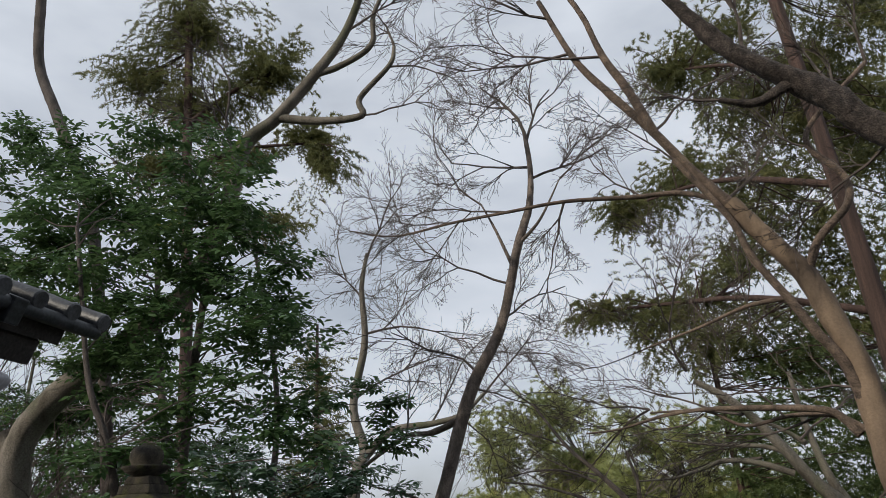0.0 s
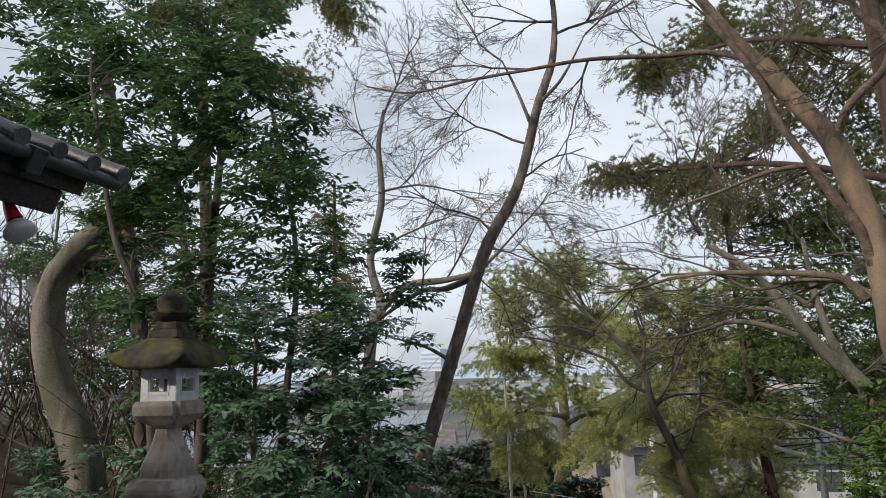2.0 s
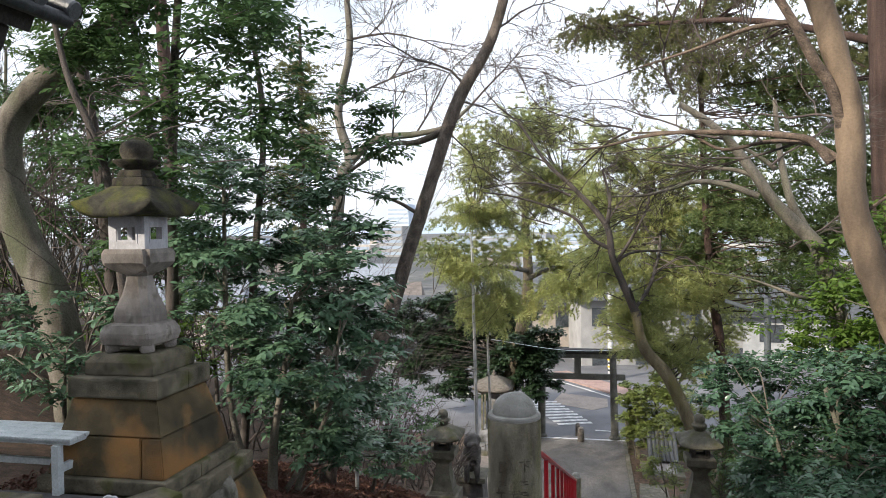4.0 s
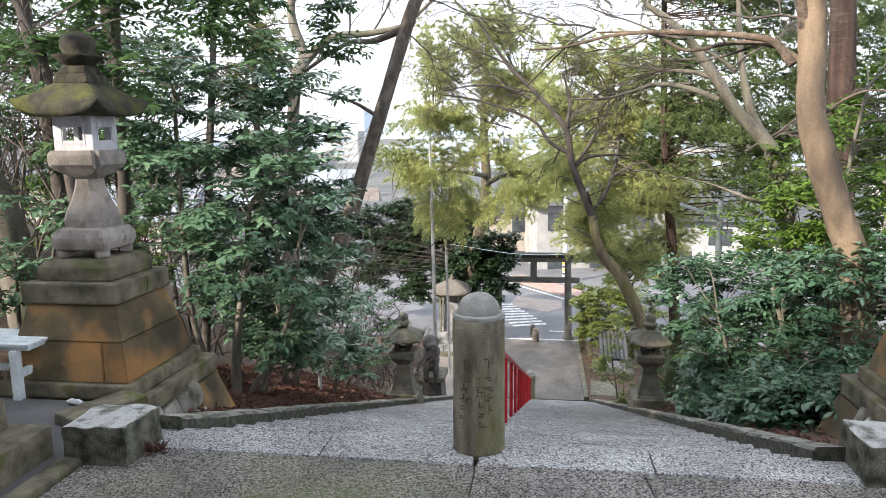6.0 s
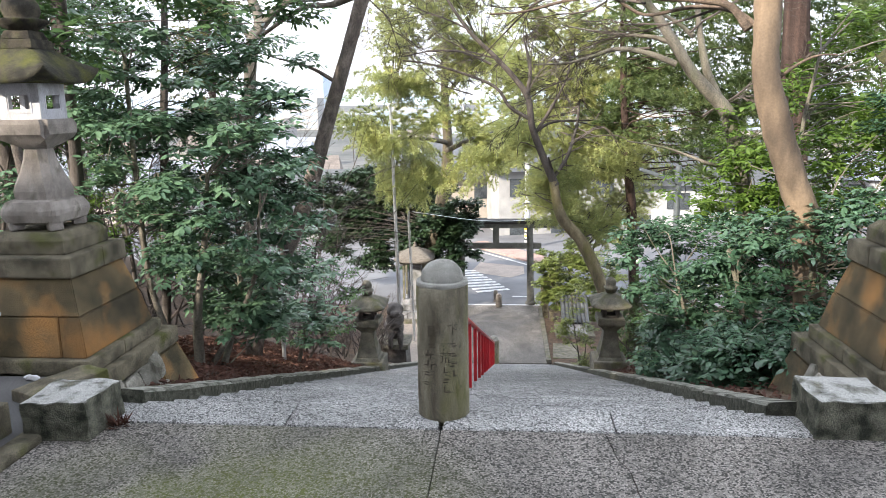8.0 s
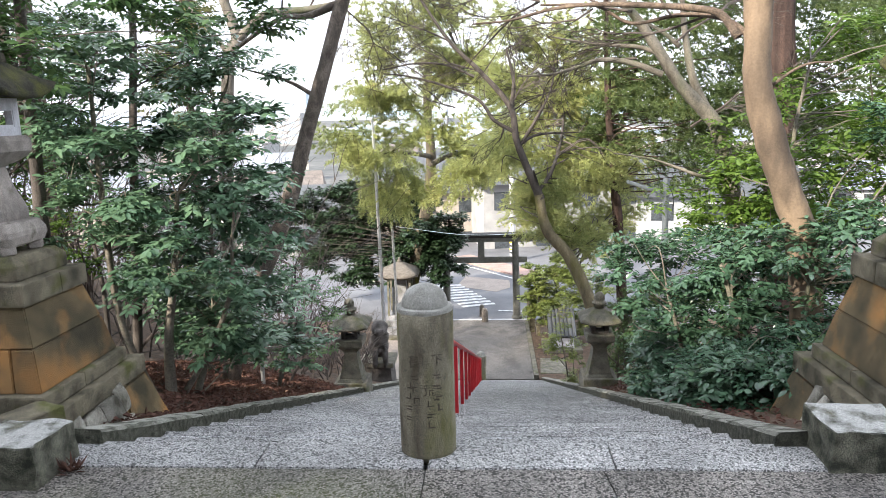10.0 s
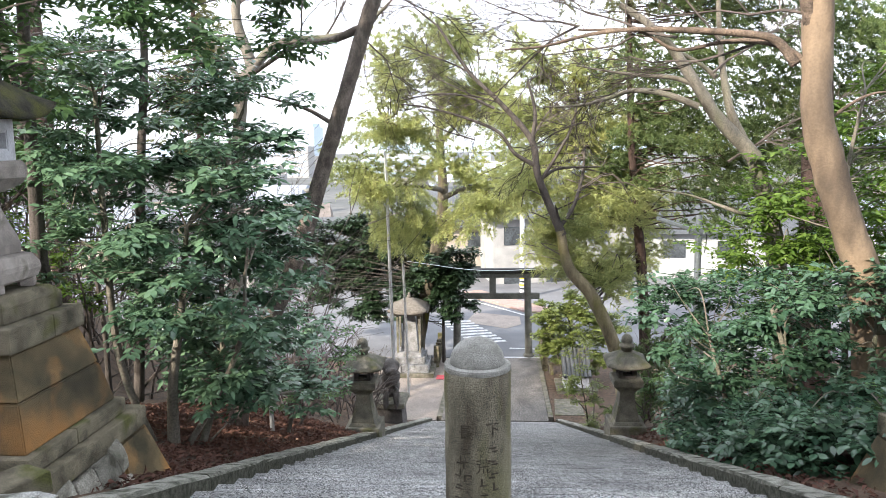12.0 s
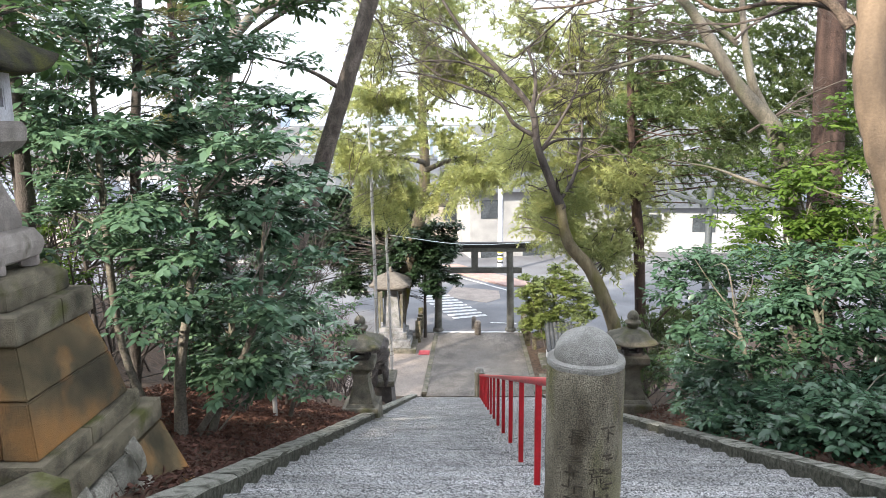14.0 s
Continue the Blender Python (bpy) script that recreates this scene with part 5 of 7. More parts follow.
tree("young_conifer", "light green feathery tree with a slanting pale trunk", "tree", BARK_TAN, [
    ([(2.75, 11.0, -3.9), (2.53, 11.0, -2.4), (2.03, 11.0, -1.17), (1.54, 11.0, -0.54), (1.36, 11.0, 0.2)], 0.16, 0.095),
    ([(1.40, 11.0, 0.1), (1.31, 11.0, 0.33), (0.93, 11.0, 1.28), (0.80, 11.0, 1.98), (0.2, 11.0, 2.7), (-0.40, 11.0, 3.3), (-1.02, 11.0, 4.22)], 0.098, 0.025),
    ([(0.90, 11.00, 1.47), (0.47, 10.92, 1.73), (0.16, 10.84, 2.14), (-0.54, 10.76, 2.44), (-1.23, 10.68, 2.63), (-1.69, 10.60, 2.69)], 0.045, 0.012), ([(0.82, 11.00, 1.98), (0.87, 11.05, 2.52), (0.73, 11.10, 3.13)], 0.05, 0.02), ([(0.99, 11.00, 1.20), (1.32, 10.93, 1.74), (1.60, 10.87, 2.31), (1.66, 10.80, 2.79)], 0.04, 0.012), ([(0.08, 11.00, 2.60), (-0.47, 10.90, 2.84), (-1.08, 10.80, 2.88), (-1.70, 10.70, 2.77)], 0.03, 0.010),
    ([(1.31, 11, 0.2), (1.7, 11.5, 0.7), (2.0, 12.5, 1.5), (2.1, 13.5, 2.4)], 0.05, 0.02), ([(0.95, 11, 1.2), (1.4, 11.6, 1.4), (2.4, 12.6, 1.4)], 0.04, 0.015)],
    NEEDLE_PINE, [(0.7, 13.4, 1.2, 1.2, 1.1, 0.8), (2.0, 13.4, 0.35, 1.2, 1.1, 0.8), (2.8, 13.6, 1.3, 1.2, 1.1, 1.0), (1.8, 13.6, 2.3, 1.4, 1.2, 0.8), (3.3, 13.4, -0.4, 0.7, 0.8, 0.7), (2.6, 13, -0.9, 0.65, 0.7, 0.5), (1.3, 13, -0.4, 0.8, 0.8, 0.6), (0.6, 13.4, 2.6, 1.1, 1.0, 0.7), (2.2, 13.4, 3.6, 1.3, 1.1, 0.8), (3.6, 13.6, 2.6, 1.1, 1.0, 0.9), (1.0, 13.6, 4.0, 1.1, 1.0, 0.7), (3.4, 13.2, 0.5, 0.9, 0.9, 0.8), (1.2, 11.3, 0.2, 0.6, 0.5, 0.5), (2.2, 11.5, 0.1, 0.6, 0.5, 0.5), (2.7, 11.5, -0.7, 0.6, 0.5, 0.5), (1.7, 11.3, -0.5, 0.5, 0.4, 0.4), (0.5, 11.3, 1.1, 0.6, 0.5, 0.5), (3.1, 11.8, 0.6, 0.6, 0.5, 0.5)],
    40, "needle", 0.34, 53, needle=0.12, needle_w=0.0105, limb_bark=BARK_GREY, bare=[((0.2, 11, 2.7), (-1, 0.1, 0.3), 1.5, 0.02, 4), ((0.80, 11, 1.98), (0.6, 0.0, 0.9), 1.3, 0.02, 4), ((-0.4, 11, 3.3), (-1, 0, 0.2), 1.4, 0.02, 4), ((-1.02, 11, 4.2), (-0.7, 0, 0.8), 1.4, 0.02, 4), ((-0.3, 10.8, 2.0), (-1, 0, 0.1), 1.4, 0.016, 4), ((-0.9, 10.7, 2.6), (-1, 0, 0.3), 1.3, 0.014, 4)])
tree("bare_hill_tree", "grey-barked leafless tree among the conifers", "tree", BARK_PALE, [
    ([(4.2, 6.9, -1.9), (4.0, 7.0, 0.3), (3.71, 7.00, 1.48), (3.59, 7.00, 1.73), (3.14, 7.00, 2.20), (2.85, 7.00, 2.64), (2.51, 7.00, 3.13), (2.18, 7.00, 3.47), (1.79, 7.00, 3.74)], 0.14, 0.04),
    ([(3.50, 7.00, 1.89), (3.33, 7.03, 2.25), (3.23, 7.05, 2.69), (3.16, 7.07, 3.18), (3.12, 7.10, 3.77)], 0.07, 0.03), ([(2.88, 7.00, 2.36), (2.44, 7.06, 2.54), (2.01, 7.12, 2.60), (1.69, 7.18, 2.51), (1.30, 7.24, 2.42), (0.79, 7.30, 2.41)], 0.05, 0.012), ([(2.85, 7.00, 2.64), (2.54, 7.07, 2.76), (2.12, 7.15, 2.81), (1.68, 7.22, 2.88), (1.24, 7.30, 2.98)], 0.04, 0.010), ([(3.14, 7.10, 2.75), (2.87, 7.15, 2.98), (2.55, 7.20, 3.16)], 0.04, 0.02), ([(3.9, 7.0, 0.75), (3.23, 6.20, 0.96), (2.98, 6.33, 1.06), (2.65, 6.47, 1.18), (2.14, 6.60, 1.27)], 0.03, 0.010)],
    seed=55, bare=[((1.7, 7, 3.9), (-0.6, 0.2, 0.9), 1.3, 0.025, 4), ((2.7, 7.2, 4.4), (0.2, 0.2, 1), 1.3, 0.018, 4), ((1.4, 7.4, 2.2), (-1, 0.2, 0.1), 1.2, 0.014, 4), ((2.5, 7, 2.6), (-0.8, 0.3, 0.2), 1.3, 0.02, 4), ((3.05, 7, 2.8), (0.8, 0.3, 0.5), 1.3, 0.02, 4), ((3.3, 7, 1.6), (1, 0.3, 0.5), 1.3, 0.02, 4)])
tree("bare_slope_tree", "pale forked leafless tree on the slope below", "tree", BARK_PALE, [
    ([(-5.2, 10.5, -3.3), (-5.0, 10.5, 0.5), (-4.75, 10.5, 2.98), (-4.55, 10.5, 3.46), (-4.79, 10.5, 4.46), (-4.51, 10.5, 5.81), (-4.56, 10.5, 7.07), (-4.42, 10.5, 7.9)], 0.16, 0.04),
    ([(-4.6, 10.5, 3.35), (-3.97, 10.5, 3.86), (-3.09, 10.5, 3.94), (-2.42, 10.5, 4.09), (-1.9, 10.5, 4.5)], 0.10, 0.03), ([(-4.7, 10.5, 3.1), (-5.3, 10.5, 3.9), (-5.9, 10.5, 4.3)], 0.06, 0.02)],
    seed=57, bare=[((-4.42, 10.5, 7.8), (0.4, 0, 1), 1.8, 0.03, 4), ((-4.5, 10.5, 6.0), (1, 0.2, 0.4), 2.0, 0.03, 4), ((-4.75, 10.5, 4.6), (1, 0.1, 0.6), 2.0, 0.03, 4), ((-3.1, 10.5, 3.94), (0.6, 0, 0.8), 1.7, 0.025, 4), ((-1.9, 10.5, 4.5), (1, 0, 0.5), 1.6, 0.025, 4), ((-2.5, 10.5, 4.1), (0.8, 0, -0.3), 1.4, 0.02, 4), ((-5.9, 10.5, 4.3), (-1, 0, 0.6), 1.4, 0.02, 4), ((-4.5, 10.5, 6.8), (-0.8, 0, 0.7), 1.7, 0.025, 4)])
tree("clipped_evergreen", "round dark evergreen bush by the gate", "shrub", BARK_GREY, [
    ([(-2.0, 24.6, -6.8), (-2.0, 24.6, -5.0), (-1.95, 24.6, -3.4)], 0.08, 0.03)],
    LEAF_SHADE, [(-1.95, 24.4, -3.0, 1.0, 0.9, 0.9), (-1.8, 24.4, -4.0, 0.9, 0.8, 0.8), (-2.6, 24.6, -3.4, 1.0, 0.8, 0.9), (-1.6, 24.4, -3.5, 0.8, 0.8, 0.9), (-4.0, 26.2, -2.6, 1.7, 0.8, 1.2), (-5.8, 26.2, -3.0, 1.7, 0.8, 1.2), (-7.4, 26, -3.6, 1.5, 0.8, 1.2), (-3.2, 25.6, -1.7, 1.2, 0.8, 0.8), (-5.0, 26.4, -1.4, 1.4, 0.8, 0.9), (-7.0, 26.4, -1.9, 1.4, 0.8, 1.0), (-8.8, 26.2, -2.6, 1.3, 0.8, 1.2), (-2.6, 26, -2.2, 1.2, 0.8, 0.8), (-4.6, 26, -2.2, 1.4, 0.8, 0.8), (-3.4, 25.4, -4.2, 1.0, 0.7, 0.9), (-5.2, 26, -4.4, 1.3, 0.8, 0.9), (-1.5, 24.6, -2.6, 0.8, 0.8, 0.7)], 85, "broad", 0.19, 61, oval=False, width=0.3)
tree("hedge_shrub", "bright small-leaved shrub beside the gate fence", "shrub", BARK_GREY, [
    ([(3.0, 22.6, -6.75), (2.9, 22.6, -5.4), (2.7, 22.5, -4.2)], 0.05, 0.02), ([(2.6, 22.7, -6.75), (2.3, 22.6, -5.6), (2.0, 22.5, -4.6)], 0.03, 0.015)],
    LEAF_HEDGE, [(1.75, 22.6, -4.2, 0.6, 0.6, 0.5), (2.5, 22.5, -4.0, 0.7, 0.7, 0.6), (3.2, 22.6, -4.3, 0.7, 0.7, 0.6), (1.9, 22.8, -5.0, 0.5, 0.5, 0.5), (2.6, 22.6, -5.0, 0.7, 0.6, 0.6), (3.4, 22.6, -5.3, 0.7, 0.6, 0.6), (4.1, 22.6, -4.8, 0.7, 0.6, 0.7), (2.3, 22.9, -5.7, 0.5, 0.5, 0.4), (3.1, 22.8, -3.6, 0.6, 0.6, 0.4), (1.8, 22.9, -5.6, 0.5, 0.5, 0.5), (2.8, 22.7, -5.8, 0.6, 0.5, 0.5), (3.7, 22.6, -6.0, 0.7, 0.5, 0.5), (2.1, 22.5, -4.6, 0.6, 0.5, 0.5)],
    190, "broad", 0.095, 63, oval=False, count=8, width=0.32)
tree("sparse_sapling", "thin sparse light-green sapling beside the small lantern", "tree", BARK_PALE, [
    ([(2.2, 12.6, -4.7), (2.12, 12.5, -4.1), (1.98, 12.4, -3.3), (1.9, 12.3, -2.6)], 0.022, 0.008), ([(2.25, 12.6, -4.7), (2.3, 12.6, -4.0), (2.2, 12.5, -3.3)], 0.016, 0.006), ([(2.12, 12.5, -4.1), (1.85, 12.3, -3.7), (1.7, 12.2, -3.3)], 0.012, 0.005)],
    LEAF_HEDGE, [(1.95, 12.4, -3.2, 0.35, 0.35, 0.4), (2.2, 12.4, -3.7, 0.3, 0.3, 0.4), (1.75, 12.3, -3.5, 0.25, 0.3, 0.3), (1.95, 12.4, -2.6, 0.3, 0.3, 0.3), (2.2, 12.4, -4.3, 0.25, 0.3, 0.3)], 16, "broad", 0.08, 64, oval=False, count=6)
tree("holly_shrub", "dark small-leaved evergreen shrub with open branches", "shrub", BARK_GREY, [
    ([(-3.2, 7.4, -2.7), (-3.1, 7.4, -2.0), (-2.9, 7.4, -1.2), (-2.8, 7.4, -0.5)], 0.035, 0.012), ([(-3.1, 7.4, -2.6), (-2.7, 7.4, -1.9), (-2.4, 7.4, -1.4)], 0.025, 0.01)],
    LEAF_DARK, [(-2.95, 7.4, -0.6, 0.5, 0.45, 0.25), (-2.5, 7.4, -1.0, 0.45, 0.4, 0.2), (-3.2, 7.4, -1.2, 0.4, 0.4, 0.3), (-2.6, 7.5, -1.75, 0.45, 0.4, 0.3), (-3.0, 7.4, -2.0, 0.4, 0.4, 0.25), (-3.3, 7.6, -0.1, 0.5, 0.45, 0.25), (-2.2, 7.2, -1.3, 0.3, 0.3, 0.15)], 60, "broad", 0.07, 65, count=6, layer=0.3)


def build_thicket(name, label, places, seed, height=3.0):
    """Bare undergrowth: many thin stems with twigs, one mesh."""
    rng = np.random.default_rng(seed)
    pieces = []
    for x0, x1, y0, y1, n in places:
        for _ in range(n):
            x, y = rng.uniform(x0, x1), rng.uniform(y0, y1)
            h = height * rng.uniform(0.6, 1.3)
            twigs(rng, (x, y, ground_z(x, y) - 0.1), (rng.normal() * 0.35, rng.normal() * 0.35, 1), h, rng.uniform(0.012, 0.03), 2, pieces, 0.0, 4, 0.6)
    v, f = merge(pieces)
    return tagged(arrays(name, v, f, TWIG), label, "undergrowth", kind="stuff")


build_thicket("undergrowth", "tangle of bare brown twigs on the slope", [(-13, -7, 3, 10, 80), (-7.5, -4.6, 3.5, 9, 30), (-5.2, -3.4, 6.5, 12, 12), (6, 10, 4, 12, 20), (-9, -5, 8, 18, 40)], 71)
build_thicket("undergrowth", "low tangle of bare brown shrubs below the bank", [(-4.3, -2.7, 9.5, 13, 26), (-8, -3.6, 14, 22, 60), (-4.6, -3.7, 18.5, 22.5, 14), (2.6, 4.5, 9.5, 14, 14)], 72, 1.1)


def build_litter():
    """Fallen leaves on the banks beside the steps."""
    rng = np.random.default_rng(73)
    n = 16000
    x = np.concatenate([rng.uniform(-4.6, -2.17, n), rng.uniform(2.17, 4.5, n // 5)])
    y = np.concatenate([rng.uniform(0.9, 9.0, n), rng.uniform(1.0, 9.0, n // 5)])
    z = np.array([ground_z(a, b) for a, b in zip(x, y)]) + rng.uniform(-0.01, 0.03, len(x))
    along = unit(np.stack([rng.normal(size=len(x)), rng.normal(size=len(x)), rng.normal(size=len(x)) * 0.3 - 0.1], 1))
    ln = rng.uniform(0.035, 0.075, len(x))
    v, f = leaf_arrays(np.stack([x, y, z], 1), along, unit(np.array([0, 0, 1.0]) + 0.4 * rng.normal(size=(len(x), 3))), ln, ln * 0.28, 0.4, 0.2)
    return tagged(arrays("fallen_leaves", v, f, LITTER), "reddish brown fallen leaves covering the bank", "leaf litter", kind="stuff")


build_litter()


# ---- stone lanterns ----
def hipped_cap(width, z_eave, z_top, lip, curl, top_w, n=14):
    """A square lantern roof with a hollow curve and raised corners."""
    bm = bmesh.new()
    grid = {}
    for i in range(n + 1):
        for j in range(n + 1):
            u, v = 2 * i / n - 1, 2 * j / n - 1
            m = max(abs(u), abs(v))
            rise = (1 - m) ** 0.72 if m < 1 else 0
            corner = (abs(u) * abs(v)) ** 3
            grid[i, j] = bm.verts.new((u * width / 2, v * width / 2, z_eave + lip + (z_top - z_eave - lip) * min(1, rise / (1 - top_w) ** 0.72) + curl * corner))
    low = {}
    for i in range(n + 1):
        for j in range(n + 1):
            u, v = 2 * i / n - 1, 2 * j / n - 1
            corner = (abs(u) * abs(v)) ** 3
            m = max(abs(u), abs(v))
            low[i, j] = bm.verts.new((u * width / 2 * 0.97, v * width / 2 * 0.97, z_eave + curl * corner * 0.9 + 0.02 * (1 - m)))
    for i in range(n):
        for j in range(n):
            bm.faces.new((grid[i, j], grid[i + 1, j], grid[i + 1, j + 1], grid[i, j + 1]))
            bm.faces.new((low[i, j], low[i, j + 1], low[i + 1, j + 1], low[i + 1, j]))
    for k in range(n):
        for a, b in (((k, 0), (k + 1, 0)), ((n, k), (n, k + 1)), ((n - k, n), (n - k - 1, n)), ((0, n - k), (0, n - k - 1))):
            bm.faces.new((low[a], low[b], grid[b], grid[a]))
    bmesh.ops.recalc_face_normals(bm, faces=bm.faces)
    return bm


def window_wall(w, y0, y1, z0, z1, hole_w, hole_z0, hole_z1, m):
    """One wall of a fire box with a window through it, in one piece."""
    bm = bmesh.new()
    loops = []
    for y in (y0, y1):
        for x, za, zb in ((w / 2, z0, z1), (hole_w / 2, hole_z0, hole_z1)):
            loops.append([bm.verts.new(m @ Vector((a, y, b))) for a, b in ((-x, za), (x, za), (x, zb), (-x, zb))])
    for p, q in ((0, 1), (1, 3), (3, 2), (2, 0)):
        for k in range(4):
            bm.faces.new((loops[p][k], loops[p][(k + 1) % 4], loops[q][(k + 1) % 4], loops[q][k]))
    bmesh.ops.recalc_face_normals(bm, faces=bm.faces)
    return bm


def fire_box(t, material, w, z0, z1, win_w, win_z0, win_z1):
    """Four walls round a hollow, each with a framed window."""
    thick, h = w * 0.13, w / 2
    for k in range(4):
        m = pose(0, 0, 0, 0, 0, 90 * k)
        wide = w if k % 2 == 0 else w - 2 * thick - 0.002
        wall = part("fire_box_wall", window_wall(wide, -h, -h + thick, z0, z1, win_w, win_z0, win_z1, m), material, t)
        part("window_frame", window_wall(win_w + 0.06, -h - 0.008, -h - 0.001, win_z0 - 0.03, win_z1 + 0.03, win_w + 0.03, win_z0 - 0.015, win_z1 + 0.015, m), material, wall)


def build_great_lantern(cx, cy, turn):
    t = thing("stone_lantern", cx, cy, 0.985, turn)
    tagged(t, "tall stone lantern with a mossy curved roof on a stepped plinth", "stone lantern", "great lanterns at the stair head")
    # cushion foot with scalloped openings
    for k in range(4):
        m = pose(0, 0, 0, 0, 0, 90 * k + 45)
        part("foot", roughen(box(0.27, 0.44, -0.085, 0.085, 0.0, 0.10, 0.035, None, m), 0.008, 14, 1), LANTERN, t)
    ring = [(0.42, 0.05), (0.50, 0.065), (0.54, 0.12), (0.53, 0.17), (0.47, 0.222), (0.37, 0.235)]
    cush = lathe([(r, z) for r, z in ring], 4, turn=math.pi / 4)
    bmesh.ops.bevel(cush, geom=[e for e in cush.edges if abs(e.verts[0].co.z - e.verts[1].co.z) > 0.005], offset=0.09, segments=4, profile=0.6, affect="EDGES")
    part("cushion", roughen(cush, 0.006, 9, 0), LANTERN, t, smooth=False)
    prof = [(0.53, 0.235), (0.535, 0.30), (0.49, 0.36), (0.40, 0.44), (0.325, 0.53), (0.29, 0.60), (0.33, 0.615), (0.36, 0.63)]
    sh = lathe([(w / 2 * math.sqrt(2), z) for w, z in prof], 4, turn=math.pi / 4)
    bmesh.ops.bevel(sh, geom=[e for e in sh.edges if abs(e.verts[0].co.z - e.verts[1].co.z) > 0.005], offset=0.07, segments=1, affect="EDGES")
    part("shaft", sh, LANTERN, t, "tapered grey stone shaft with chamfered corners")
    plat = lathe([(w / 2 * math.sqrt(2), z) for w, z in ((0.40, 0.628), (0.58, 0.68), (0.685, 0.71), (0.70, 0.745), (0.70, 0.795), (0.66, 0.825))], 4, turn=math.pi / 4)
    bmesh.ops.bevel(plat, geom=[e for e in plat.edges if abs(e.verts[0].co.z - e.verts[1].co.z) > 0.005], offset=0.06, segments=2, affect="EDGES")
    part("platform", roughen(plat, 0.004, 12, 1), LANTERN, t)
    fire_box(t, WHITESTONE, 0.52, 0.825, 1.085, 0.26, 0.90, 1.0)
    part("roof", hipped_cap(1.14, 1.08, 1.36, 0.022, 0.10, 0.28), MOSSROOF, t, "mossy dark stone roof with upturned corners", smooth=True)
    part("neck", taper(0.46, 0.42, 1.33, 1.40, bevel=0.015), FINIAL, t)
    part("neck", taper(0.38, 0.30, 1.40, 1.465, bevel=0.02), FINIAL, t)
    jewel = [(0.09, 1.455), (0.11, 1.475), (0.15, 1.49), (0.195, 1.525), (0.20, 1.54), (0.175, 1.535), (0.13, 1.545), (0.12, 1.555), (0.137, 1.59), (0.14, 1.625), (0.128, 1.665), (0.095, 1.695), (0.06, 1.705), (0.04, 1.722), (0.01, 1.725)]
    part("finial", lathe([(r * 1.5, z) for r, z in jewel], 20), FINIAL, t, "dark weathered onion-shaped finial", smooth=True)
    t.scale = (0.615, 0.615, 1)
    return t


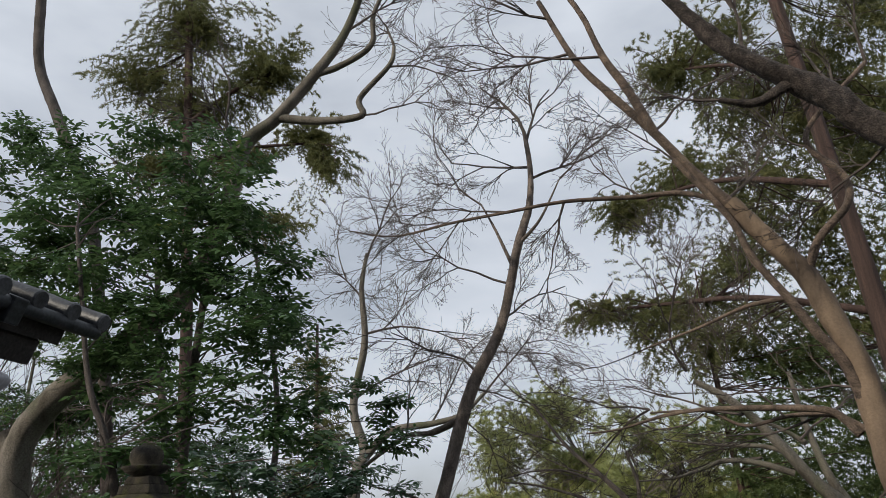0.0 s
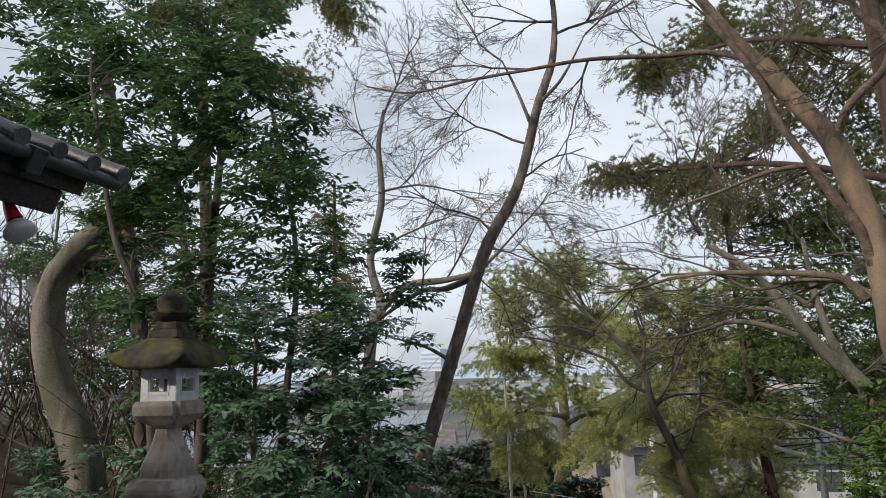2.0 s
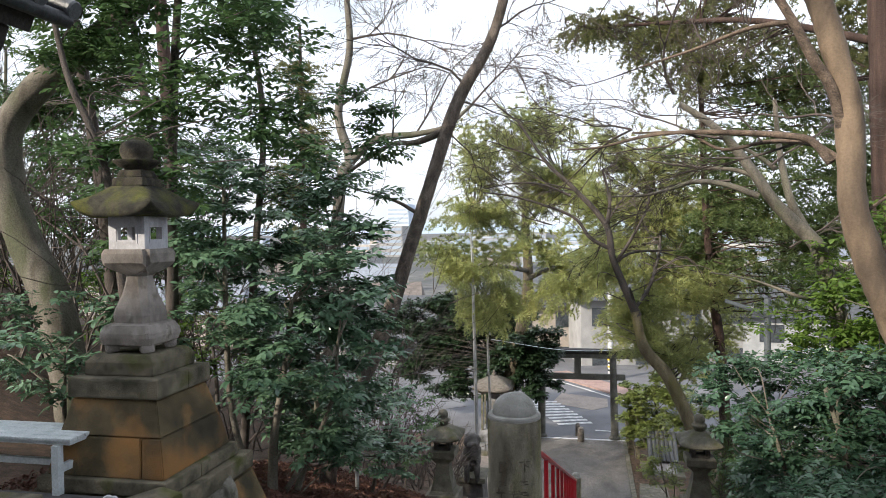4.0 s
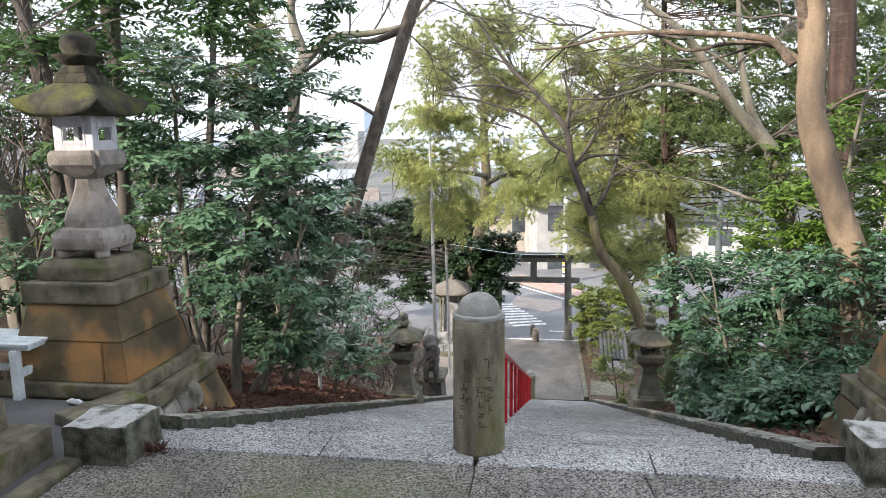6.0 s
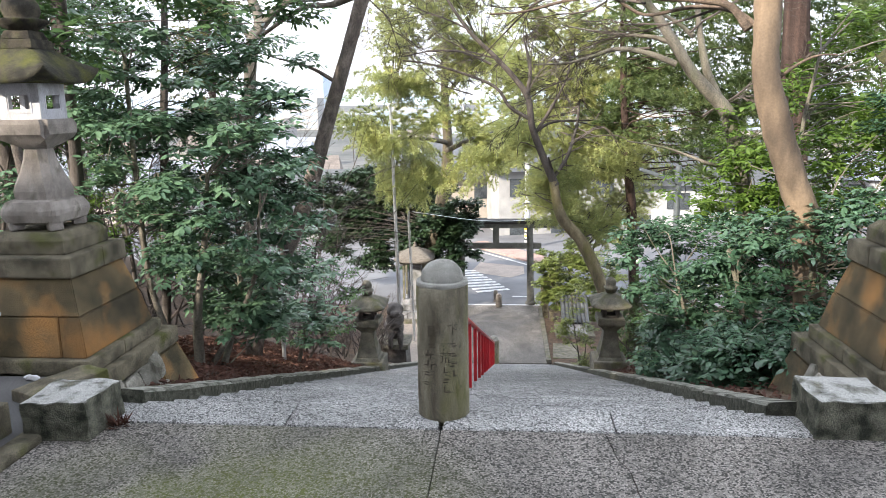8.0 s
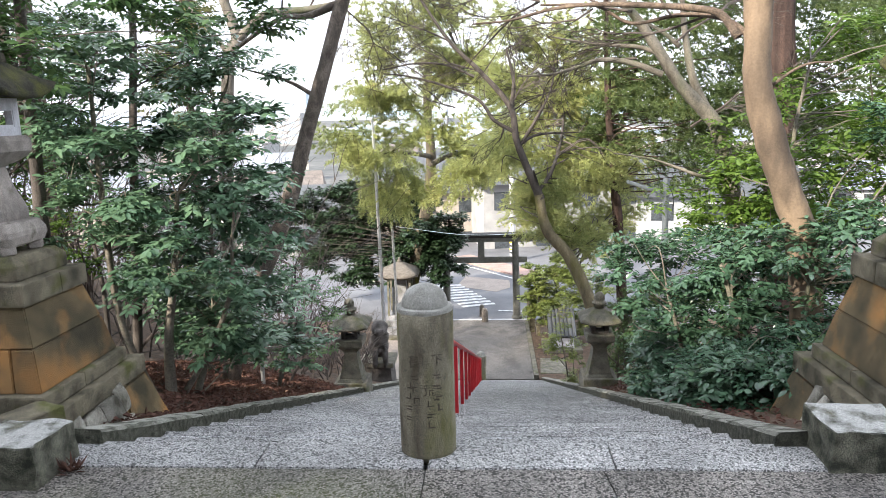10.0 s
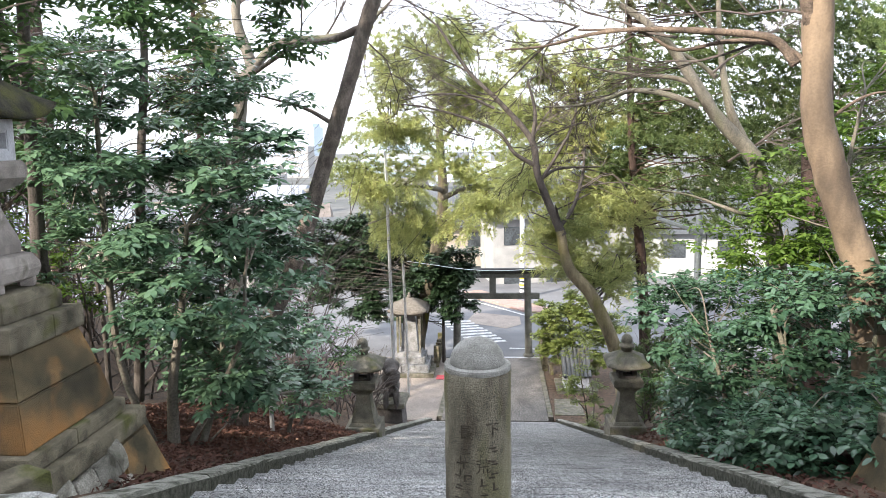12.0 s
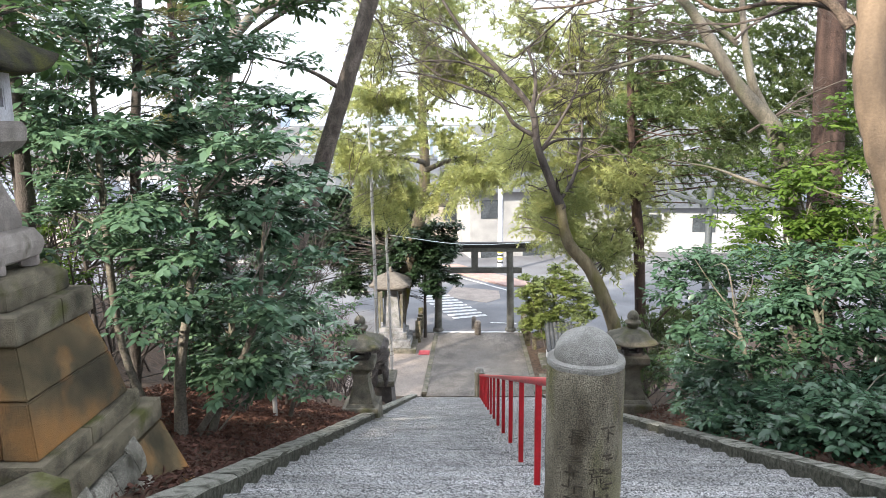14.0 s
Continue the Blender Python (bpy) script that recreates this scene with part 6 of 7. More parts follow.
def build_plinth(cx, cy, side):
    """The stepped and battered base of a great lantern."""
    t = thing("lantern_plinth", cx, cy, 0)
    tagged(t, "battered brown stone plinth with orange stains and mossy courses", "plinth", "plinths of the great lanterns")
    rng = random.Random(side + 40)
    cap = taper(0.60, 0.50, 0.93, 0.985, bevel=0.015)
    part("cap_stone", box(-0.30, 0.30, -0.30, 0.30, 0.825, 0.935, 0.012, cap), COPING, t)
    for a, b in ((-0.39, 0.05), (0.056, 0.39)):
        part("cornice_stone", box(-0.39, 0.39, a, b, 0.665, 0.823, 0.02), COPING, t)

    def course(z0, z1, w0, w1, splits, seed):
        cuts = [-1] + splits + [1]
        for a, b in zip(cuts, cuts[1:]):
            bm = bmesh.new()
            g = 0.004
            lo = [bm.verts.new((a * w0 / 2 + (g if a > -1 else 0), y * w0 / 2, z0)) for y in (-1, 1)] + [bm.verts.new((b * w0 / 2 - (g if b < 1 else 0), y * w0 / 2, z0)) for y in (1, -1)]
            hi = [bm.verts.new((a * w1 / 2 + (g if a > -1 else 0), y * w1 / 2, z1 - 0.004)) for y in (-1, 1)] + [bm.verts.new((b * w1 / 2 - (g if b < 1 else 0), y * w1 / 2, z1 - 0.004)) for y in (1, -1)]
            bm.faces.new(lo)
            bm.faces.new(hi[::-1])
            for i in range(4):
                bm.faces.new((lo[i], hi[i], hi[(i + 1) % 4], lo[(i + 1) % 4]))
            bmesh.ops.recalc_face_normals(bm, faces=bm.faces)
            bmesh.ops.bevel(bm, geom=bm.edges[:], offset=0.008, segments=2, affect="EDGES")
            part("course_stone", bm, PLINTH, t)

    course(0.39, 0.664, 0.87, 0.72, [], 1)
    course(0.095, 0.389, 1.0, 0.875, [0.62 if side < 0 else -0.62], 2)
    for a, b in ((-0.55, -0.06), (-0.054, 0.55)):
        part("base_stone", box(-0.55, 0.55, a, b, -0.02, 0.093, 0.018), COPING, t)
    part("footing_stone", box(-0.62, 0.62, -0.50, 0.70, -0.17, -0.024, 0.015), COPING, t)
    # rubble and corner stones of the retaining face, leaning towards the steps
    s = -side
    big = bmesh.new()
    quad = [(0.60, 0.30, -0.18), (0.60, 0.72, -0.18), (0.84, 0.78, -0.75), (0.84, 0.18, -0.75)]
    back = [(0.1, 0.30, -0.18), (0.1, 0.72, -0.18), (0.1, 0.78, -0.75), (0.1, 0.18, -0.75)]
    va, vb = [big.verts.new((s * x, y, z)) for x, y, z in quad], [big.verts.new((s * x, y, z)) for x, y, z in back]
    big.faces.new(va)
    big.faces.new(vb[::-1])
    for i in range(4):
        big.faces.new((va[i], vb[i], vb[(i + 1) % 4], va[(i + 1) % 4]))
    bmesh.ops.recalc_face_normals(big, faces=big.faces)
    bmesh.ops.bevel(big, geom=big.edges[:], offset=0.02, segments=2, affect="EDGES")
    part("corner_stone", roughen(big, 0.01, 8), PLINTH, t)
    for y0, z0, w, h in ((0.15, -0.5, 0.16, 0.2), (-0.1, -0.5, 0.15, 0.14), (-0.33, -0.47, 0.15, 0.15), (0.05, -0.38, 0.22, 0.32), (-0.18, -0.36, 0.2, 0.26), (-0.38, -0.32, 0.2, 0.24), (0.02, -0.62, 0.28, 0.24), (-0.26, -0.6, 0.26, 0.26), (-0.5, -0.42, 0.16, 0.2), (0.22, -0.28, 0.12, 0.2)):
        bm = box(-0.15, 0.15, -w * 0.54, w * 0.54, -h * 0.54, h * 0.54, 0.02)
        roughen(bm, 0.03, 5, 2, y0 * 10)
        bmesh.ops.transform(bm, matrix=pose(s * (0.60 - (z0 + 0.18) * 0.42 - 0.12), y0, z0, rng.uniform(-14, 14), s * -22, 0), verts=bm.verts)
        part("rubble_stone", bm, RUBBLE, t)
    part("core", taper(1.35, 1.06, -1.0, -0.19, d0=1.4, d1=1.05), SOIL, t)
    return t


for sgn, cx in ((-1, -3.16), (1, 3.36)):
    build_plinth(cx, 1.05, sgn)
    build_great_lantern(cx, 1.05, 0)


def build_low_lantern(x, y, z):
    t = thing("stone_lantern", x, y, z)
    tagged(t, "weathered grey stone lantern standing beside the kerb", "stone lantern", "lanterns beside the steps")
    part("base", roughen(taper(0.62, 0.60, -0.35, 0.25, bevel=0.02), 0.006, 9, 1), GREYSTONE, t)
    part("flange", taper(0.50, 0.42, 0.25, 0.30, bevel=0.012), GREYSTONE, t)
    sq = math.sqrt(0.5)
    part("shaft", lathe([(w * sq, zz) for w, zz in ((0.40, 0.30), (0.385, 0.36), (0.315, 0.50), (0.26, 0.64), (0.235, 0.77), (0.25, 0.80))], 4, turn=math.pi / 4), GREYSTONE, t, "flared square shaft")
    part("platform", lathe([(w * sq, zz) for w, zz in ((0.26, 0.80), (0.36, 0.87), (0.47, 0.91), (0.48, 0.93), (0.48, 1.02), (0.45, 1.04))], 4, turn=math.pi / 4), GREYSTONE, t)
    fire_box(t, DOGSTONE, 0.29, 1.04, 1.24, 0.16, 1.07, 1.20)
    part("roof", roughen(hipped_cap(0.70, 1.235, 1.48, 0.03, 0.055, 0.20), 0.004, 9), GREYSTONE, t, "hipped grey stone roof", smooth=True)
    part("finial", lathe([(0.09, 1.48), (0.10, 1.53), (0.13, 1.55), (0.125, 1.585), (0.08, 1.60), (0.095, 1.64), (0.09, 1.70), (0.05, 1.75), (0.01, 1.765)], 16), GREYSTONE, t, smooth=True)
    return t


build_low_lantern(-2.20, 8.6, -3.11)
build_low_lantern(2.27, 8.6, -3.03)


# ---- unseen hall shape added to block the sun ----
def build_sun_block():
    t = thing("sun_block", 0, -10.5, 0)
    tagged(t, "unseen dark hall shape added to shade the terrace", "wall", kind="structure")
    part("wall", box(-16, 9, -0.3, 0.0, 0, 7.4), DARKWOOD, t)
    part("eave", box(-17, 10, -0.5, 1.6, 7.4, 7.65), DARKWOOD, t)
    # ridge height set by how far the added shadow has to reach
    bm = bmesh.new()
    front, back = [bm.verts.new(p) for p in ((-17, 1.6, 7.66), (10, 1.6, 7.66), (8, -2.6, 12.5), (-15, -2.6, 12.5))], [bm.verts.new(p) for p in ((-17, -7, 7.66), (10, -7, 7.66))]
    bm.faces.new(front)
    bm.faces.new((front[3], front[2], back[1], back[0]))
    bm.faces.new((front[1], back[1], front[2]))
    bm.faces.new((front[0], front[3], back[0]))
    bm.faces.new((front[0], back[0], back[1], front[1]))
    bmesh.ops.recalc_face_normals(bm, faces=bm.faces)
    part("roof", bm, ROOFTILE, t, "high roof shape that lengthens the shadow")
    return t


build_sun_block()


# ---- terrace things ----
def build_bench():
    t = thing("bench", -3.88, 0.6, 0)
    tagged(t, "pale grey slatted bench on the terrace edge", "bench")
    for i in range(5):
        part("slat", box(-0.75, 0.55, -0.19 + i * 0.083, -0.19 + i * 0.083 + 0.075, 0.395, 0.42, 0.006), BENCHPAINT, t)
    part("apron", box(-0.73, 0.53, -0.17, 0.21, 0.365, 0.393, 0.004), BENCHPAINT, t)
    for x in (-0.65, 0.42):
        for y in (-0.17, 0.15):
            part("leg", box(x - 0.03, x + 0.03, y - 0.03, y + 0.03, -0.01, 0.365, 0.005), BENCHPAINT, t)
        part("stretcher", box(x - 0.02, x + 0.02, -0.14, 0.12, 0.15, 0.21, 0.004), BENCHPAINT, t)
    part("rail", box(-0.62, 0.39, -0.02, 0.02, 0.155, 0.205, 0.004), BENCHPAINT, t)
    return t


build_bench()


def slab(name, label, category, x0, x1, y0, y1, z0, z1, material, seed, rough=0.012, turn=0):
    bm = box(-(x1 - x0) / 2, (x1 - x0) / 2, -(y1 - y0) / 2, (y1 - y0) / 2, 0, z1 - z0, 0.012)
    roughen(bm, rough, 5, 2, seed)
    ob = part(name, bm, material)
    ob.matrix_world = pose((x0 + x1) / 2, (y0 + y1) / 2, z0, 0, 0, turn)
    return tagged(ob, label, category)


slab("stone_slab", "dark worn stone slab lying beside the plinth", "stone slab", -2.78, -2.52, -0.05, 0.5, -0.06, 0.07, COPING, 3.0, turn=-24)
slab("stone_step", "low dark stone step of the side building", "step", -3.6, -2.56, -1.5, -0.42, -0.02, 0.19, COPING, 5.0, 0.006)
slab("stone_step", "upper dark stone step of the side building", "step", -3.7, -2.78, -1.6, -0.50, 0.185, 0.38, COPING, 6.0, 0.006)


def build_scrap():
    bm = bmesh.new()
    bmesh.ops.create_icosphere(bm, subdivisions=3, radius=0.045)
    bmesh.ops.transform(bm, matrix=Matrix.Translation((-2.98, 0.38, 0.012)) @ Matrix.Diagonal((1.1, 0.8, 0.3, 1)), verts=bm.verts)
    roughen(bm, 0.022, 30)
    tagged(part("paper_scrap", bm, WHITESTONE), "crumpled scrap of white paper on the terrace", "litter")
    rng = np.random.default_rng(5)
    n = 60
    d = unit(np.stack([rng.normal(size=n) * 0.7, rng.normal(size=n) * 0.7, rng.uniform(0.4, 1.2, n)], 1))
    ln = rng.uniform(0.05, 0.12, n)
    v, f = leaf_arrays(np.tile([-1.96, -0.3, -0.005], (n, 1)) + rng.normal(size=(n, 3)) * [0.025, 0.02, 0], d, unit(rng.normal(size=(n, 3))), ln, ln * 0.06)
    tagged(arrays("weed_tuft", v, f, LITTER), "dry red weed tuft at the foot of the block", "weed")


build_scrap()


def build_eave():
    """The corner of the side building's roof that juts over the terrace."""
    t = thing("side_building", -3.9, -1.8, 0)
    tagged(t, "small dark timber building with a grey tiled roof", "building")
    o = Vector((-3.9, -1.8, 0))
    # the eave runs level beside the terrace; the roof rises away from it
    a, b = Vector((-2.58, -5.6, 3.22)) - o, Vector((-2.58, -0.46, 3.22)) - o
    d = (b - a).normalized()
    back = Vector((-math.cos(radians(24)), 0, math.sin(radians(24))))
    n = d.cross(back)
    if n.z < 0:
        n = -n
    m = Matrix.Translation(a) @ Matrix((d, back, n)).transposed().to_4x4()
    ln = (b - a).length
    part("roof_board", box(0, ln - 0.18, 0.02, 2.6, -0.16, -0.03, 0.0, None, m), DARKWOOD, t)
    part("eave_beam", box(0, ln - 0.28, 0.05, 0.2, -0.32, -0.16, 0.02, None, m), DARKWOOD, t)
    v, f = tube([m @ Vector((x, -0.03, -0.02)) for x in np.linspace(0, ln, 6)], np.full(6, 0.045), 10)
    arrays("gutter", v, f, GUTTER, t, "dark metal rain gutter", smooth=True)
    part("gutter_bracket", box(ln - 0.72, ln - 0.62, -0.09, 0.02, -0.12, 0.03, 0.01, None, m), GUTTER, t)
    k = 0
    x = 0.1
    while x < ln:
        v, f = tube([m @ Vector((x, y, 0.05 + 0.005 * ((k + j) % 2))) for j, y in enumerate(np.linspace(-0.04, 2.5, 12))], np.full(12, 0.055), 10)
        arrays("round_tile", v, f, ROOFTILE, t, smooth=True)
        cap = lathe([(0.058, 0), (0.058, 0.02), (0.05, 0.03)], 14)
        bmesh.ops.transform(cap, matrix=m @ pose(x, -0.035, 0.052, 90, 0, 0), verts=cap.verts)
        part("tile_end", cap, ROOFTILE, t)
        for j in range(9):
            one = box(x + 0.03, min(x + 0.24, ln), -0.02 + j * 0.28, 0.275 + j * 0.28, -0.02 + 0.008, 0.012, 0.006, None, m @ pose(0, 0, 0, -1.2, 0, 0))
            part("flat_tile", one, ROOFTILE, t)
        x += 0.265
        k += 1
    for px, py in ((-3.4, -1.3), (-3.4, -4.6)):
        part("post", box(px - o.x - 0.07, px - o.x + 0.07, py - o.y - 0.07, py - o.y + 0.07, 0.3, 3.4, 0.01), DARKWOOD, t)
    return t


build_eave()


def build_eave_lamp():
    t = thing("eave_lamp", -2.87, -0.95, 2.85)
    tagged(t, "red lamp holder with a white shade under the eave", "lamp")
    v, f = tube(spline([(0.0, 0, 0.32), (-0.02, 0, 0.2), (0.0, 0, 0.12), (0.05, 0, 0.03)], 5), np.r_[np.full(6, 0.018), np.linspace(0.022, 0.045, 10)], 12)
    arrays("holder", v, f, REDPAINT, t, smooth=True)
    sh = lathe([(0.045, 0.0), (0.085, -0.05), (0.09, -0.075), (0.075, -0.085), (0.03, -0.095)], 20)
    bmesh.ops.transform(sh, matrix=pose(0.06, 0, 0.02, 0, -28, 0), verts=sh.verts)
    part("shade", sh, WHITESTONE, t, "round white shade", smooth=True)
    return t


build_eave_lamp()


def build_street_lamp():
    t = thing("street_lamp", 3.27, 8.2, -3.0)
    tagged(t, "grey steel pole lamp with a flat angled head", "street lamp")
    v, f = tube([(0, 0, -0.4), (0, 0, 2.0), (0, 0, 3.75)], [0.055, 0.055, 0.05], 14)
    arrays("pole", v, f, POLE, t, smooth=True)
    part("bracket", box(-0.14, 0.06, -0.06, 0.06, 3.45, 3.56, 0.01), POLE, t)
    part("head", box(-0.62, 0.02, -0.07, 0.07, -0.025, 0.035, 0.015, None, pose(-0.06, 0, 3.50, 0, 19, 0)), POLE, t, "long flat lamp head")
    v, f = tube(spline([(0.05, 0, 3.62), (0.13, 0.02, 3.40), (0.10, 0, 3.15)], 5), np.full(11, 0.008), 6)
    arrays("cable", v, f, GUTTER, t)
    return t


build_street_lamp()


def build_marker_post():
    t = thing("marker_post", -2.76, 5.3, -2.02)
    tagged(t, "thin pale metal marker post on the bank", "post")
    v, f = tube([(0, 0, -0.3), (0, 0, 0.6), (0, 0, 1.2)], [0.028] * 3, 10)
    arrays("shaft", v, f, ALU, t, smooth=True)
    return t


build_marker_post()


def build_flagpole(x, y, top, r, label):
    t = thing("flagpole", x, y, LOW)
    tagged(t, label, "pole")
    h = top - LOW
    v, f = tube([(0, 0, -0.1), (-0.05, 0, h * 0.5), (-0.12, 0, h)], [r, r * 0.85, r * 0.6], 10)
    arrays("shaft", v, f, ALU, t, smooth=True)
    part("ball", lathe([(0.02, h), (0.07, h + 0.05), (0.02, h + 0.11)], 12), ALU, t, smooth=True)
    v, f = tube([(0.06, 0, 0.4), (0.0, 0, h * 0.5), (-0.07, 0, h)], [0.008] * 3, 5)
    arrays("halyard", v, f, ALU, t)
    return t


build_flagpole(-3.2, 19.0, 1.8, 0.055, "tall slender aluminium flagpole")
build_flagpole(-2.93, 20.5, -1.75, 0.045, "short aluminium pole beside the flagpole")


# ---- the lower court ----
def build_path():
    p = thing("path")
    tagged(p, "washed concrete path with pale kerb strips leading to the gate", "path", kind="structure")
    def quad(name, pts, z0, z1, material, label=""):
        bm = bmesh.new()
        lo = [bm.verts.new((x, y, z0)) for x, y in pts]
        hi = [bm.verts.new((x, y, z1)) for x, y in pts]
        bm.faces.new(hi)
        bm.faces.new(lo[::-1])
        for i in range(len(pts)):
            bm.faces.new((lo[i], lo[(i + 1) % len(pts)], hi[(i + 1) % len(pts)], hi[i]))
        bmesh.ops.recalc_face_normals(bm, faces=bm.faces)
        return part(name, bm, material, p, label)
    y0, y1 = END_Y + 0.01, 25.2
    quad("walkway", [(-1.66, y0), (1.72, y0), (1.72, y1), (-1.5, y1)], LOW - 0.2, LOW + 0.012, PATHWAY)
    n = 5
    for s, xa, xb in ((-1, -1.66, -1.5), (1, 1.72, 1.72)):
        for k in range(n):
            ya, yb = y0 + 0.3 + (y1 - y0 - 0.35) * k / n, y0 + 0.3 + (y1 - y0 - 0.35) * (k + 1) / n - 0.012
            f = lambda y: xa + (xb - xa) * (y - y0) / (y1 - y0)
            quad("kerb_strip", [(f(ya) + (0.004 if s > 0 else -0.16), ya), (f(ya) + (0.16 if s > 0 else -0.004), ya), (f(yb) + (0.16 if s > 0 else -0.004), yb), (f(yb) + (0.004 if s > 0 else -0.16), yb)], LOW - 0.2, LOW + 0.03, GREYSTONE)
    quad("court", [(-4.4, y0), (-1.83, y0), (-1.67, y1), (-4.4, y1)], LOW - 0.2, LOW + 0.004, COURT_SUNPATCH, "smooth reddish-grey court paving")
    quad("court", [(1.89, y0), (8, y0), (8, y1), (1.89, y1)], LOW - 0.2, LOW + 0.002, SOIL)
    quad("threshold", [(-1.7, y1 + 0.006), (1.88, y1 + 0.006), (1.88, y1 + 0.16), (-1.7, y1 + 0.16)], LOW - 0.2, LOW + 0.02, WHITESTONE, "pale stone threshold strip")
    quad("drain_slab", [(1.95, 18.9), (2.9, 18.9), (2.9, 20.4), (2.05, 20.4)], LOW - 0.1, LOW + 0.02, GREYSTONE)
    return p


build_path()
slab("red_mat", "small faded red mat on the court", "mat", -2.15, -1.75, 22.4, 22.9, LOW + 0.004, LOW + 0.02, surface("faded_red_mat", (0.5, 0.06, 0.08), (0.62, 0.12, 0.13), 5, 0.9, 0.1), 2.0, 0.002)


def build_torii():
    t = thing("torii_gate", 0, 25.45, LOW)
    tagged(t, "weathered grey stone gate spanning the path", "gate")
    for x in (-1.52, 1.42):
        v, f = tube([(x, 0, -0.1), (x * 0.985, 0, 1.6), (x * 0.96, 0, 3.35)], [0.16, 0.15, 0.135], 16)
        arrays("column", v, f, TORII, t, smooth=True)
        part("footing", lathe([(0.22, -0.05), (0.22, 0.10), (0.18, 0.16)], 18, cx=x), TORII, t)
    part("tie_beam", box(-1.95, 1.85, -0.09, 0.09, 2.42, 2.66, 0.01), TORII, t)
    part("strut", box(-0.17, 0.10, -0.1, 0.1, 2.66, 3.30, 0.01), TORII, t, "square tablet strut")
    part("lintel", box(-2.35, 2.25, -0.13, 0.13, 3.30, 3.48, 0.012), TORII, t)
    part("top_beam", box(-2.6, 2.5, -0.19, 0.19, 3.48, 3.66, 0.02), DARKWOOD, t, "dark capping beam")
    return t


build_torii()


def bollard(x, y, label, r=0.135, h=0.58):
    t = thing("bollard", x, y, LOW)
    tagged(t, label, "bollard", "bollards in the gateway")
    part("shaft", lathe([(r, -0.05), (r * 0.97, h * 0.8), (r * 1.0, h * 0.83), (r * 0.85, h * 0.86)], 20), LANTERN, t, smooth=True)
    part("dome", lathe([(r * 0.86, h * 0.85), (r * 0.8, h * 0.93), (r * 0.5, h * 0.99), (0.02, h)], 20), LANTERN, t, smooth=True)


bollard(0.08, 25.0, "short mossy stone bollard in the gateway")
bollard(-0.06, 25.9, "short stone bollard behind the first one", 0.10, 0.5)


def build_guardian():
    part_of = bmesh.new()
    for x, y, z, a, b, c in ((0, 0, 1.95, 0.26, 0.42, 0.30), (0.02, -0.32, 2.25, 0.24, 0.24, 0.26), (0.02, -0.42, 2.55, 0.22, 0.24, 0.2), (0.02, -0.62, 2.5, 0.14, 0.14, 0.11), (0.14, -0.45, 1.75, 0.08, 0.1, 0.28), (-0.12, -0.45, 1.75, 0.08, 0.1, 0.28), (0, 0.35, 2.25, 0.12, 0.14, 0.3)):
        one = bmesh.new()
        bmesh.ops.create_icosphere(one, subdivisions=3, radius=1, matrix=Matrix.Translation((x, y, z - 0.2)) @ Matrix.Diagonal((a, b, c, 1)))
        join(part_of, one)
    roughen(part_of, 0.03, 7)
    ob = part("guardian_statue", part_of, DOGSTONE)
    skin = ob.modifiers.new("skin", "REMESH")
    skin.mode, skin.voxel_size = "VOXEL", 0.03
    ob.matrix_world = pose(-2.58, 13.9, -5.73, 0, 0, 12)
    tagged(ob, "dark stone guardian beast crouching on a pedestal", "statue")
    p = thing("statue_pedestal", -2.58, 13.9, -5.48)
    tagged(p, "stepped dark reddish stone pedestal", "pedestal")
    part("foot", taper(1.25, 1.25, -1.0, 0.12, bevel=0.02), DOGSTONE, p)
    part("step", taper(1.0, 1.0, 0.12, 0.34, bevel=0.02), DOGSTONE, p)
    part("body", taper(0.78, 0.70, 0.34, 1.02, bevel=0.02), DOGSTONE, p)
    part("cap", taper(0.86, 0.86, 1.02, 1.16, bevel=0.02), GREYSTONE, p)


build_guardian()


MONUMENT = surface("weathered_memorial_stone", (0.15, 0.15, 0.158), (0.31, 0.31, 0.32), 5, 0.85, 0.3, 70, patch=(0.11, 0.11, 0.10), patch_at=(0.52, 0.68), patch_scale=3)

ROOFSTONE = surface("grey_brown_small_roof", (0.085, 0.075, 0.066), (0.19, 0.17, 0.15), 8, 0.9, 0.4, 90, stretch=(1, 6, 1))


